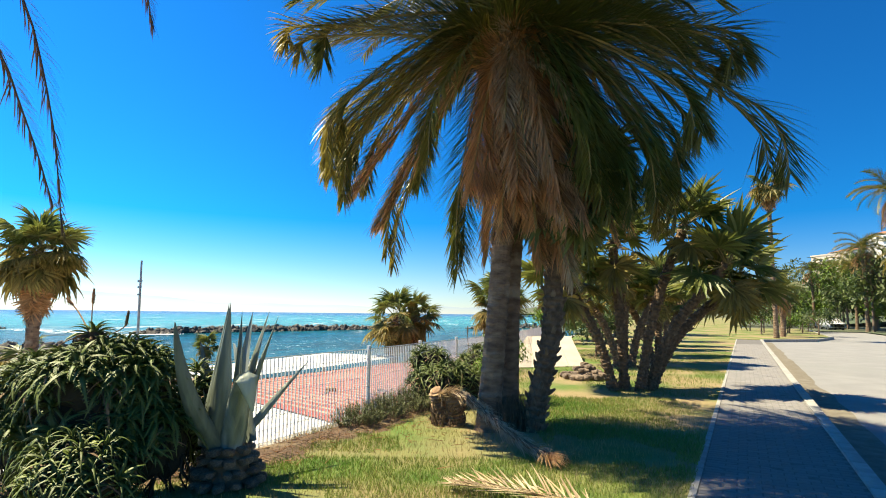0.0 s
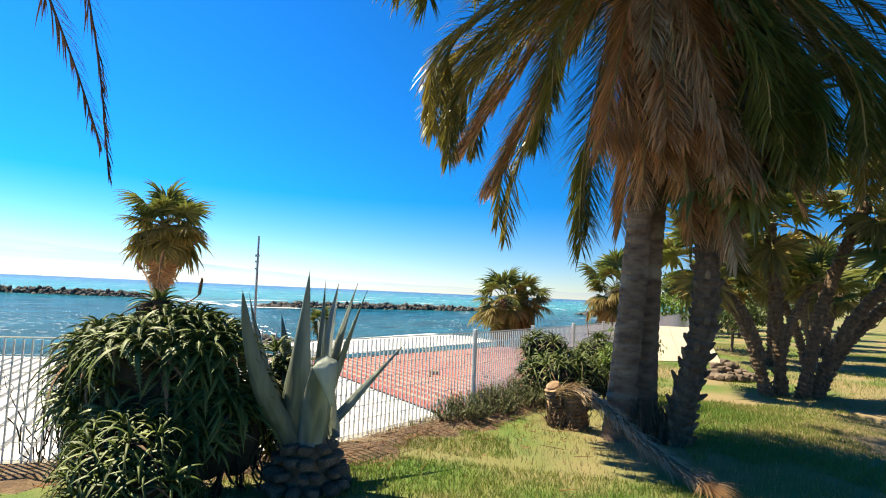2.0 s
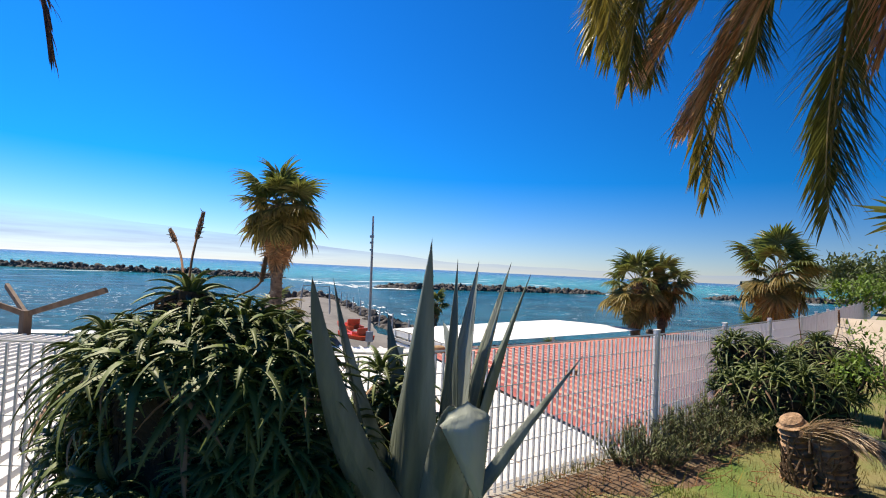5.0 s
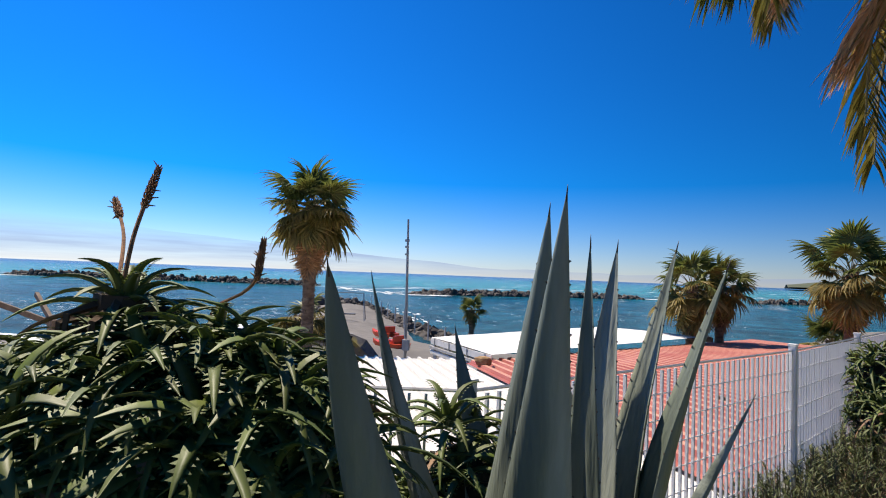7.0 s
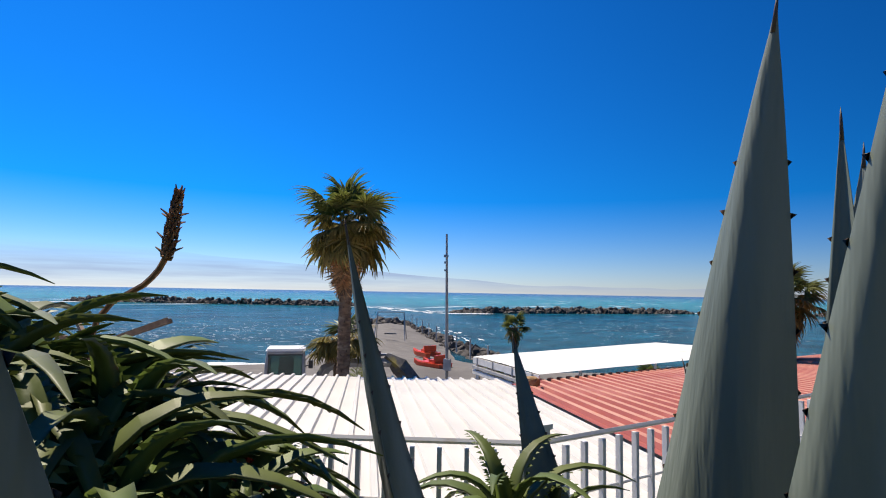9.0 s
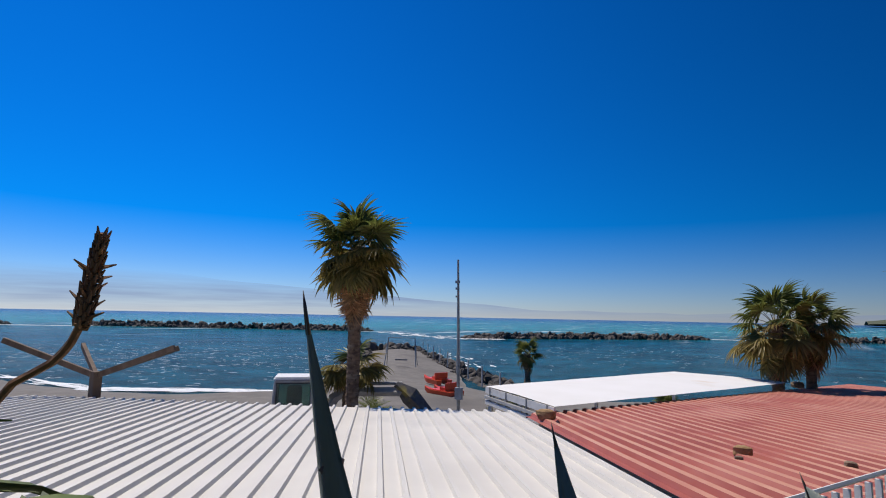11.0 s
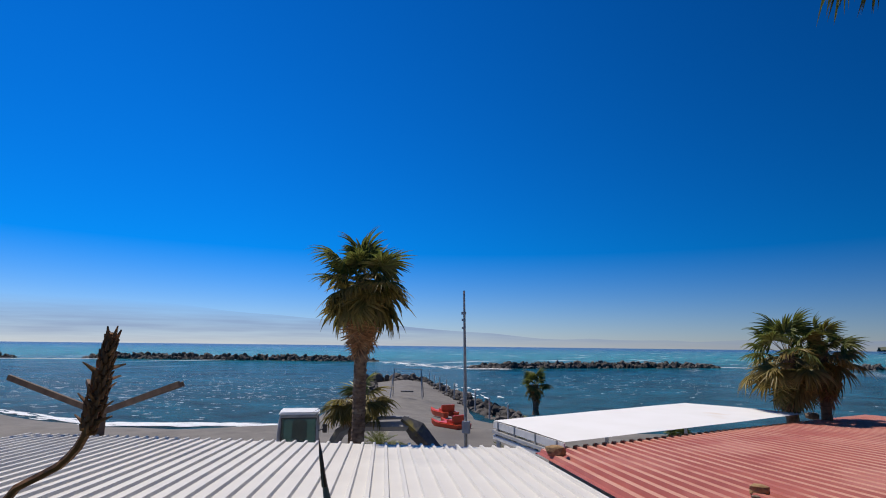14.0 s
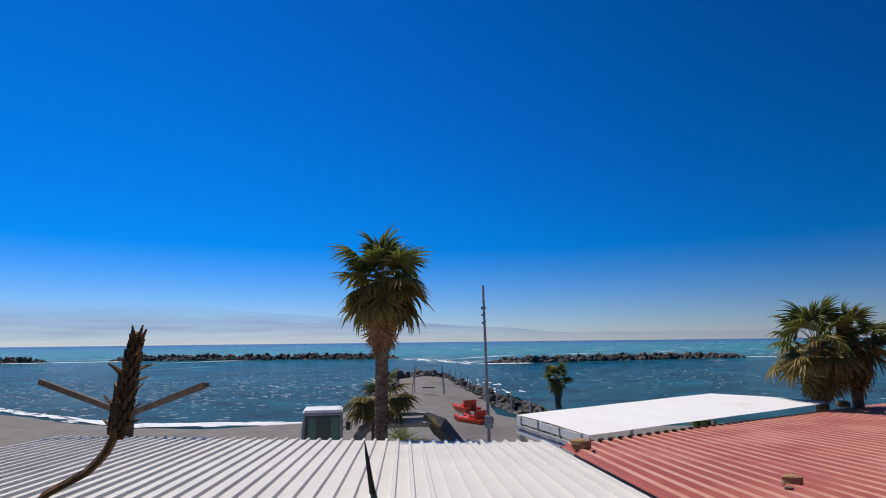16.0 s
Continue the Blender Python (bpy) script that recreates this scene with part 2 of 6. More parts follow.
def water_material():
    """Sea: lagoon teal inside the breakwaters, bright turquoise beyond, deep blue far out, wave shading painted into
    the colour, wind ripples and whitecaps.
    """
    m = bpy.data.materials.new("sea_water")
    m.use_nodes = True
    nt = m.node_tree
    b = nt.nodes["Principled BSDF"]
    tc = nt.nodes.new("ShaderNodeTexCoord")
    rot = nt.nodes.new("ShaderNodeMapping")
    rot.inputs["Rotation"].default_value = (0, 0, radians(-33))
    nt.links.new(tc.outputs["Object"], rot.inputs[0])
    sep = nt.nodes.new("ShaderNodeSeparateXYZ")
    nt.links.new(rot.outputs[0], sep.inputs[0])
    wob = nt.nodes.new("ShaderNodeTexNoise")
    wob.inputs["Scale"].default_value = 0.012
    nt.links.new(tc.outputs["Object"], wob.inputs["Vector"])
    add = nt.nodes.new("ShaderNodeMath")
    add.operation = "MULTIPLY_ADD"
    nt.links.new(wob.outputs[0], add.inputs[0])
    add.inputs[1].default_value = 60
    nt.links.new(sep.outputs[1], add.inputs[2])
    lg = nt.nodes.new("ShaderNodeMath")
    lg.operation = "LOGARITHM"
    nt.links.new(add.outputs[0], lg.inputs[0])
    lg.inputs[1].default_value = 10
    mr = nt.nodes.new("ShaderNodeMapRange")
    mr.inputs[1].default_value, mr.inputs[2].default_value = 1.5, 3.7
    nt.links.new(lg.outputs[0], mr.inputs[0])
    ramp = nt.nodes.new("ShaderNodeValToRGB")
    e = ramp.color_ramp.elements
    e[0].position, e[0].color = 0.0, (0.002, 0.072, 0.105, 1)
    e[1].position, e[1].color = 1.0, (0.002, 0.04, 0.14, 1)
    for p, c in ((0.30, (0.002, 0.070, 0.115, 1)), (0.36, (0.008, 0.11, 0.14, 1)), (0.44, (0.020, 0.20, 0.225, 1)), (0.60, (0.010, 0.15, 0.21, 1)), (0.72, (0.003, 0.065, 0.165, 1))):
        k = e.new(p)
        k.color = c
    nt.links.new(mr.outputs[0], ramp.inputs[0])
    st = nt.nodes.new("ShaderNodeMapping")
    st.inputs["Rotation"].default_value = (0, 0, radians(-33))
    st.inputs["Scale"].default_value = (0.25, 1.0, 1.0)
    nt.links.new(tc.outputs["Object"], st.inputs[0])
    caps = nt.nodes.new("ShaderNodeTexNoise")
    caps.inputs["Scale"].default_value, caps.inputs["Detail"].default_value, caps.inputs["Roughness"].default_value = 1.0, 9, 0.72
    far = nt.nodes.new("ShaderNodeMapping")
    far.inputs["Rotation"].default_value = (0, 0, radians(-33))
    far.inputs["Scale"].default_value = (0.11, 0.024, 1.0)
    nt.links.new(tc.outputs["Object"], far.inputs[0])
    nt.links.new(far.outputs[0], caps.inputs["Vector"])
    cr = nt.nodes.new("ShaderNodeMapRange")
    cr.inputs[1].default_value, cr.inputs[2].default_value = 0.56, 0.68
    nt.links.new(caps.outputs[0], cr.inputs[0])
    off = nt.nodes.new("ShaderNodeMapRange")
    off.inputs[1].default_value, off.inputs[2].default_value, off.inputs[3].default_value, off.inputs[4].default_value = 2.15, 2.3, 0.06, 0.9
    nt.links.new(lg.outputs[0], off.inputs[0])
    mul = nt.nodes.new("ShaderNodeMath")
    mul.operation = "MULTIPLY"
    nt.links.new(cr.outputs[0], mul.inputs[0])
    nt.links.new(off.outputs[0], mul.inputs[1])
    mx = nt.nodes.new("ShaderNodeMix")
    mx.data_type = "RGBA"
    nt.links.new(mul.outputs[0], mx.inputs[0])
    # ripple shading painted in: noise lightens and darkens the water colour
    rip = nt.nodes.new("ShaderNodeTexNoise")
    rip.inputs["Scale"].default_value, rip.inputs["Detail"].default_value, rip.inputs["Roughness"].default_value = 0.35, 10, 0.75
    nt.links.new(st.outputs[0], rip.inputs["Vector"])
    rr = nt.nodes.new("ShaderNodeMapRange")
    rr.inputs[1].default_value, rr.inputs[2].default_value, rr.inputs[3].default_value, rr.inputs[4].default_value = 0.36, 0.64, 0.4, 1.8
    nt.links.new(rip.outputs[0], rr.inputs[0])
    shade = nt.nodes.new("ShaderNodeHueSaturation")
    # swell shading, also multiplied into the colour, in bands long in depth
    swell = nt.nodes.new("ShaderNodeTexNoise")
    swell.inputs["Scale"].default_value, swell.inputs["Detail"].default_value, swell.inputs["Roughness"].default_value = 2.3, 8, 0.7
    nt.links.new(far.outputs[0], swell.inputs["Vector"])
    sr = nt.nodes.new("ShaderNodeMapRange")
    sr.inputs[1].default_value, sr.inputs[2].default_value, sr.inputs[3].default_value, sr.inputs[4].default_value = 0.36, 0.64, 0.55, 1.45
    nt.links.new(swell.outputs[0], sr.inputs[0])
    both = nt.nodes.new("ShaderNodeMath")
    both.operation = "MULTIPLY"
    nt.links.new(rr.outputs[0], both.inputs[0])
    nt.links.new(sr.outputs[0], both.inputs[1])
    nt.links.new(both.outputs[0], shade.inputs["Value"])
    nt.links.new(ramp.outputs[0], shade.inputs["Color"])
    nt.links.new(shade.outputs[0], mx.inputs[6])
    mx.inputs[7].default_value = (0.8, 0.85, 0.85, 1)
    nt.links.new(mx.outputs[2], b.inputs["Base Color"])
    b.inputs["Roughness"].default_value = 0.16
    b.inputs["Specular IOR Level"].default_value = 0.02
    n1 = nt.nodes.new("ShaderNodeTexNoise")
    n1.inputs["Scale"].default_value, n1.inputs["Detail"].default_value, n1.inputs["Roughness"].default_value = 1.5, 9, 0.7
    nt.links.new(st.outputs[0], n1.inputs["Vector"])
    bp = nt.nodes.new("ShaderNodeBump")
    bp.inputs["Strength"].default_value, bp.inputs["Distance"].default_value = 1.0, 0.55
    nt.links.new(n1.outputs[0], bp.inputs["Height"])
    nt.links.new(bp.outputs[0], b.inputs["Normal"])
    return m


def glass_material():
    m = bpy.data.materials.new("cab_glass")
    m.use_nodes = True
    b = m.node_tree.nodes["Principled BSDF"]
    b.inputs["Base Color"].default_value = (0.22, 0.42, 0.40, 1)
    b.inputs["Roughness"].default_value, b.inputs["Transmission Weight"].default_value, b.inputs["IOR"].default_value = 0.03, 0.9, 1.45
    return m


M_SEA, M_GLASS = water_material(), glass_material()


# ---- building helpers ----
class Geo:
    """Vertices and faces gathered for one mesh."""
    def __init__(self):
        self.v, self.f, self.m = [], [], []

    def add(self, verts, faces, mat=0):
        o = len(self.v)
        self.v += [tuple(p) for p in verts]
        self.f += [tuple(i + o for i in q) for q in faces]
        self.m += [mat] * len(faces)

    def box(self, c, s, mat=0, turn=None):
        x, y, z = (a / 2 for a in s)
        q = [Vector(p) for p in ((-x, -y, -z), (x, -y, -z), (x, y, -z), (-x, y, -z), (-x, -y, z), (x, -y, z), (x, y, z), (-x, y, z))]
        if turn is not None:
            q = [turn @ p for p in q]
        self.add([p + Vector(c) for p in q], [(3, 2, 1, 0), (4, 5, 6, 7), (0, 1, 5, 4), (1, 2, 6, 5), (2, 3, 7, 6), (3, 0, 4, 7)], mat)

    def tube(self, pts, radii, n=8, mat=0, cap=True):
        pts = [Vector(p) for p in pts]
        rings = []
        side = Vector((1, 0, 0))
        for i, p in enumerate(pts):
            d = (pts[min(i + 1, len(pts) - 1)] - pts[max(i - 1, 0)]).normalized()
            if abs(d.dot(side)) > 0.95:
                side = Vector((0, 1, 0))
            a = (side - d * side.dot(d)).normalized()
            b = d.cross(a)
            side = a
            r = radii[i] if isinstance(radii, (list, tuple)) else radii
            rings += [p + (a * math.cos(2 * math.pi * k / n) + b * math.sin(2 * math.pi * k / n)) * r for k in range(n)]
        fs = [(i * n + k, i * n + (k + 1) % n, (i + 1) * n + (k + 1) % n, (i + 1) * n + k) for i in range(len(pts) - 1) for k in range(n)]
        if cap:
            fs += [tuple(reversed(range(n))), tuple((len(pts) - 1) * n + k for k in range(n))]
        self.add(rings, fs, mat)

    def mesh(self, name, mats, smooth=False):
        me = bpy.data.meshes.new(name)
        me.from_pydata(self.v, [], self.f)
        for m in mats if isinstance(mats, (list, tuple)) else [mats]:
            me.materials.append(m)
        me.polygons.foreach_set("material_index", self.m)
        if smooth:
            me.polygons.foreach_set("use_smooth", [True] * len(self.f))
        me.update()
        return me


def empty(name, at, label, category, group="", rz=0.0):
    ob = new(name)
    ob.matrix_world = pose(*at, 0, 0, rz)
    return tagged(ob, label, category, group)


def part(name, data, parent, m=None, label="", kind=""):
    """One mesh object under its thing; m is its pose in the thing's own space."""
    ob = new(name, data)
    ob.parent = parent
    if m is not None:
        ob.matrix_basis = m
    return tagged(ob, label, kind=kind)


def thing(name, data, label, category, at=(0, 0, 0), group="", kind="", m=None):
    ob = new(name, data)
    ob.matrix_world = m if m is not None else pose(*at)
    return tagged(ob, label, category, group, kind)


def rock_mesh(name, mat, seed, size=(1, 1, 1), sub=2, rough=0.35):
    bm = bmesh.new()
    bmesh.ops.create_icosphere(bm, subdivisions=sub, radius=1)
    o = Vector((seed * 7.3, seed * 3.1, seed))
    for v in bm.verts:
        d = v.co.normalized()
        r = 1 + rough * noise.noise(d * 1.1 + o) + rough * 0.4 * noise.noise(d * 2.7 + o)
        c = d * r
        v.co = Vector((max(-0.8, min(0.8, c.x)) * size[0], max(-0.8, min(0.8, c.y)) * size[1], max(-0.75, min(0.75, c.z)) * size[2]))
    me = bpy.data.meshes.new(name)
    bm.to_mesh(me)
    bm.free()
    me.materials.append(mat)
    return me


def ribbon_leaf(g, base, d0, d1, length, width, mat=0, n=5, fold=0.25, up=Vector((0, 0, 1)), profile=None):
    """A tapering, folded leaf from base, turning from direction d0 to d1."""
    p = Vector(base)
    verts, fs = [], []
    for i in range(n + 1):
        s = i / n
        d = (d0 * (1 - s) + d1 * s).normalized()
        w = width * (profile(s) if profile else (1 - s) ** 0.7 * min(1, 0.35 + s * 4))
        side = d.cross(up)
        side = side.normalized() if side.length > 1e-4 else Vector((1, 0, 0))
        nrm = side.cross(d)
        verts += [p - side * w + nrm * w * fold * 2, p, p + side * w + nrm * w * fold * 2]
        p = p + d * (length / n)
    for i in range(n):
        a = i * 3
        fs += [(a, a + 1, a + 4, a + 3), (a + 1, a + 2, a + 5, a + 4)]
    g.add(verts, fs, mat)


# ---- palm leaves ----
def pinnate(name, mats, length, e0, e1, pairs, leaf, droop, rng, sway=0.0, gap=0.12, width=0.016):
    """A feather leaf: stalk from the origin along +x, rising at e0 degrees and ending at e1; two rows of leaflets."""
    g = Geo()
    pts, p = [], Vector((0, 0, 0))
    n = 14
    for i in range(n + 1):
        pts.append(p.copy())
        s = i / n
        e = radians(e0 + (e1 - e0) * s ** 0.85)
        yaw = sway * s * s
        p = p + Vector((math.cos(e) * math.cos(yaw), math.cos(e) * math.sin(yaw), math.sin(e))) * (length / n)
    g.tube(pts, [0.026 * (1 - 0.85 * i / n) * (length / 3) + 0.003 for i in range(n + 1)], 5, 1)
    for k in range(pairs):
        s = gap + (1 - gap) * (k + 0.5) / pairs
        f = s * n
        i = min(int(f), n - 1)
        q = pts[i].lerp(pts[i + 1], f - i)
        d = (pts[i + 1] - pts[i]).normalized()
        side = d.cross(Vector((0, 0, 1)))
        side = side.normalized() if side.length > 0.05 else Vector((0, 1, 0))
        up = side.cross(d)
        ll = leaf * (0.45 + 1.1 * math.sin(math.pi * min(1, s * 0.85 + 0.12))) * rng.uniform(0.8, 1.15)
        for sg in (-1, 1):
            a = rng.uniform(0.75, 1.15) * (1.05 - 0.45 * s)
            d0 = (d * math.cos(a) + side * sg * math.sin(a) + up * rng.uniform(0.05, 0.4)).normalized()
            d1 = (d0 + Vector((0, 0, -1)) * droop * rng.uniform(0.6, 1.4)).normalized()
            ribbon_leaf(g, q, d0, d1, ll, width * rng.uniform(0.7, 1.2), 0, 3, 0.2)
    return g.mesh(name, mats)


def arc_frond(name, mats, pts, pairs, leaf, droop, rng, width=0.019, gap=0.1, stalk=0.022, spread=1.0):
    """A feather leaf along a curve through pts."""
    g = Geo()
    line = smooth_line(pts, 18)
    n = len(line) - 1
    g.tube(line, [stalk * (1 - 0.85 * i / n) + 0.002 for i in range(n + 1)], 5, 1)
    for k in range(pairs):
        s = gap + (1 - gap) * (k + 0.5) / pairs
        f = s * n
        i = min(int(f), n - 1)
        q = line[i].lerp(line[i + 1], f - i)
        d = (line[i + 1] - line[i]).normalized()
        side = d.cross(Vector((0, 0, 1)))
        side = side.normalized() if side.length > 0.25 else Vector((0.8, -0.6, 0))
        up = side.cross(d)
        ll = leaf * (0.5 + 0.9 * math.sin(math.pi * min(1, s * 0.85 + 0.12))) * rng.uniform(0.7, 1.2)
        for sg in (-1, 1):
            a = rng.uniform(0.5, 1.0) * (1.05 - 0.45 * s) * spread
            d0 = (d * math.cos(a) + side * sg * math.sin(a) + up * rng.uniform(0.0, 0.35)).normalized()
            d1 = (d0 + Vector((0.12, -0.05, -1)) * droop * rng.uniform(0.5, 1.5)).normalized()
            ribbon_leaf(g, q, d0, d1, ll, width * rng.uniform(0.7, 1.2), 0, 3, 0.2)
    return g.mesh(name, mats)


def fan(name, mats, stalk, radius, segs, spread, droop, rng, width=0.022):
    """A fan leaf: stalk along +x, then a round pleated blade of pointed segments, drooping at their tips."""
    g = Geo()
    g.tube([(0, 0, 0), (stalk * 0.5, 0, 0.03 * stalk), (stalk, 0, 0)], [0.018, 0.012, 0.009], 5, 1)
    for k in range(segs):
        a = radians(-spread + 2 * spread * k / (segs - 1)) + rng.uniform(-0.02, 0.02)
        d0 = Vector((math.cos(a), math.sin(a), 0.12 * (1 - abs(a)) + rng.uniform(-0.05, 0.05))).normalized()
        d1 = (d0 + Vector((0, 0, -1)) * droop * rng.uniform(0.5, 1.6)).normalized()
        if rng.random() < 0.06:
            continue
        r = radius * rng.uniform(0.7, 1.1) * (1 - 0.22 * abs(a) / radians(spread))
        w = max(width, radius * radians(spread) / segs * 0.8)
        ribbon_leaf(g, (stalk, 0, 0), d0, d1, r, w, 0, 5, 0.3, profile=lambda s: (s * 2.2 if s < 0.45 else (1 - s) * 1.8) + 0.04)
    return g.mesh(name, mats)


def turned(az, tilt=0.0, roll=0.0):
    return Matrix.Rotation(az, 4, "Z") @ Matrix.Rotation(-tilt, 4, "Y") @ Matrix.Rotation(roll, 4, "X")


def trunk_mesh(name, pts, radii, mat, rng, rings=0.09, n=14, rough=0.03):
    """A ringed palm trunk along pts, with leaf scars as low ledges."""
    pts = [Vector(p) for p in pts]
    dense, rad = [], []
    for i in range(len(pts) - 1):
        steps = max(2, int((pts[i + 1] - pts[i]).length / (rings / 2)))
        for k in range(steps):
            s = k / steps
            dense.append(pts[i].lerp(pts[i + 1], s))
            rad.append((radii[i] * (1 - s) + radii[i + 1] * s) * (1 + (rough if (len(dense) % 2) else -rough) + rng.uniform(-rough, rough) * 0.6))
    dense.append(pts[-1])
    rad.append(radii[-1])
    g = Geo()
    g.tube(dense, rad, n)
    for i, v in enumerate(g.v):
        o = noise.noise(Vector(v) * 5) * rough * 0.5
        c = dense[min(i // n, len(dense) - 1)]
        g.v[i] = tuple(Vector(v) + (Vector(v) - c) * o * 3)
    return g.mesh(name, mat)


def smooth_line(pts, n=24):
    """A soft curve through a few points."""
    pts = [Vector(p) for p in pts]
    if len(pts) < 3:
        return pts
    res = []
    for i in range(len(pts) - 1):
        a, b, c, d = pts[max(i - 1, 0)], pts[i], pts[i + 1], pts[min(i + 2, len(pts) - 1)]
        for k in range(max(2, n // (len(pts) - 1))):
            t = k / max(2, n // (len(pts) - 1))
            res.append(0.5 * ((2 * b) + (c - a) * t + (2 * a - 5 * b + 4 * c - d) * t * t + (3 * b - a - 3 * c + d) * t ** 3))
    res.append(pts[-1])
    return res


def boots(name, line, radii, mat, rng, count, size=0.09):
    """Stubs of cut leaf stalks in a spiral round a trunk."""
    g = Geo()
    for k in range(count):
        s = (k + 0.5) / count * (len(line) - 1)
        i = min(int(s), len(line) - 2)
        p = Vector(line[i]).lerp(Vector(line[i + 1]), s - i)
        ax = (Vector(line[i + 1]) - Vector(line[i])).normalized()
        r = radii[0] + (radii[1] - radii[0]) * k / count
        a = k * 2.4
        out = Matrix.Rotation(a, 3, ax) @ ax.orthogonal().normalized()
        d = (out * rng.uniform(0.5, 0.9) + ax * 0.9).normalized()
        g.tube([p + out * r * 0.75, p + out * r * 0.8 + d * size * 0.6, p + out * r * 0.8 + d * size * rng.uniform(0.9, 1.4)], [size * 0.42, size * 0.33, size * 0.13], 5)
    return g.mesh(name, mat)


# ---- ground, pavement, road ----
ROAD = Vector((0.475, 0.88, 0)).normalized()
RIGHT = Vector((ROAD.y, -ROAD.x, 0))
FENCE = [Vector(p) for p in ((-9.4, 2.0, 0), (-2.38, 5.6, 0), (-1.08, 8.15, 0), (0.95, 13.2, 0), (7.2, 33.0, 0), (16.0, 62.0, 0))]


def along(s, w, z=0.0):
    """A point s metres along the pavement and w metres to its right, from its left edge near the start."""
    return Vector((2.12, 4.8, z)) + ROAD * s + RIGHT * w


def lawn():
    g = Geo()
    edge = [Vector((-70, -29, 0))] + FENCE + [Vector((60, 200, 0)), Vector((200, 640, 0))]
    rows = []
    for p in edge:
        row = []
        for k in range(25):
            s = (k / 24) ** 1.6
            q = p.lerp(along((p - Vector((2.12, 4.8, 0))).dot(ROAD), -0.02), s)
            q.z = 0.05 * noise.noise(Vector((q.x * 0.35, q.y * 0.35, 0))) * math.sin(math.pi * s)
            row.append(q)
        rows.append(row)
    fine = []
    for a, b in zip(rows, rows[1:]):
        steps = max(2, min(40, int((b[0] - a[0]).length / 0.5)))
        for k in range(steps):
            t = k / steps
            r = []
            for j, (p, q) in enumerate(zip(a, b)):
                c = p.lerp(q, t)
                c.z = 0.06 * noise.noise(Vector((c.x * 0.4, c.y * 0.4, 0))) * math.sin(math.pi * (j / 24) ** 1.6)
                r.append(c)
            fine.append(r)
    fine.append(rows[-1])
    for r in fine:
        g.v += [tuple(p) for p in r]
    for i in range(len(fine) - 1):
        for k in range(24):
            a = i * 25 + k
            g.f.append((a, a + 25, a + 26, a + 1))
            g.m.append(0)
    thing("ground_lawn", g.mesh("ground_lawn", M_GRASS, True), "mown lawn with dry bare patches", "lawn", kind="structure")


lawn()

# road and the land beyond it, one sheet to the horizon
g = Geo()
a, b, c, d = along(-60, 1.62, -0.12), along(-60, 12, -0.12), along(70, 12, -0.12), along(70, 1.62, -0.12)
g.add([a, b, c, d], [(0, 1, 2, 3)])
thing("road", g.mesh("road", M_ROAD), "pale worn asphalt road beside the pavement", "road", kind="structure")
g = Geo()
g.add([along(-400, 11.9, -0.02), along(-400, 2500, -0.02), along(2500, 2500, -0.02), along(2500, 11.9, -0.02)], [(0, 1, 2, 3)])
g.add([along(69.9, -0.1, -0.02), along(69.9, 11.95, -0.02), along(2500, 11.95, -0.02), along(2500, -0.1, -0.02)], [(0, 1, 2, 3)])
thing("ground_land", g.mesh("ground_land", M_HILL), "planted land beyond the road", "ground", kind="structure")

# the pavement's bed under its pavers
PAVE_END = 37.0
g = Geo()
g.box(along(PAVE_END / 2 - 6, 0.66, -0.09), (1.32, PAVE_END + 12, 0.18), 0, Matrix((RIGHT, ROAD, Vector((0, 0, 1)))).transposed())
pavement = thing("pavement", g.mesh("pavement_bed", M_JOINT), "grey concrete block pavement along the lawn", "pavement", kind="structure")
AXES = Matrix((RIGHT, ROAD, Vector((0, 0, 1)))).transposed()

# planting island past the end of the pavement
g = Geo()
isl = [along(PAVE_END, -0.5), along(PAVE_END - 0.5, 1.5), along(PAVE_END + 2.5, 4.6), along(PAVE_END + 8, 6.2), along(PAVE_END + 40, 7.2), along(PAVE_END + 40, -0.5)]
top = [p + Vector((0, 0, 0.03)) for p in isl]
bot = [p - Vector((0, 0, 0.15)) for p in isl]
n = len(isl)
g.add(top + bot, [tuple(range(n))] + [(i, i + n, (i + 1) % n + n, (i + 1) % n) for i in range(n)])
thing("ground_island", g.mesh("ground_island", M_GRASS), "grass island with kerb where the pavement ends", "lawn", kind="structure")
g = Geo()
ring = isl[1:5]
for p, q in zip(ring, ring[1:]):
    mid, dv = (p + q) / 2, (q - p)
    g.box(mid + Vector((0, 0, -0.04)), (0.16, dv.length + 0.1, 0.2), 0, Matrix.Rotation(math.atan2(-dv.x, dv.y), 3, "Z"))
thing("kerb_island", g.mesh("kerb_island", M_KERB), "stone kerb round the grass island", "kerb", kind="structure")

# gutter strip of dirt and weeds beside the kerb
g = Geo()
for i in range(60):
    s0, s1 = -12 + i * 0.8, -12 + (i + 1) * 0.8
    w0, w1 = 1.95 + 0.16 * noise.noise(Vector((s0 * 0.5, 3, 0))), 1.95 + 0.16 * noise.noise(Vector((s1 * 0.5, 3, 0)))
    g.add([along(s0, 1.5, -0.113), along(s0, w0, -0.113), along(s1, w1, -0.113), along(s1, 1.5, -0.113)], [(0, 1, 2, 3)])
thing("ground_gutter", g.mesh("ground_gutter", M_DIRT), "dusty gutter strip beside the kerb", "gutter", kind="structure")

# ---- sea, beach, breakwaters ----
SEA = -3.45
g = Geo()
g.add([(-4600, -3200, SEA), (4000, -3200, SEA), (4000, 4700, SEA), (-4600, 4700, SEA)], [(0, 1, 2, 3)])
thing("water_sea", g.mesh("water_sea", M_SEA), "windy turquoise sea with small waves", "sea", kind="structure")


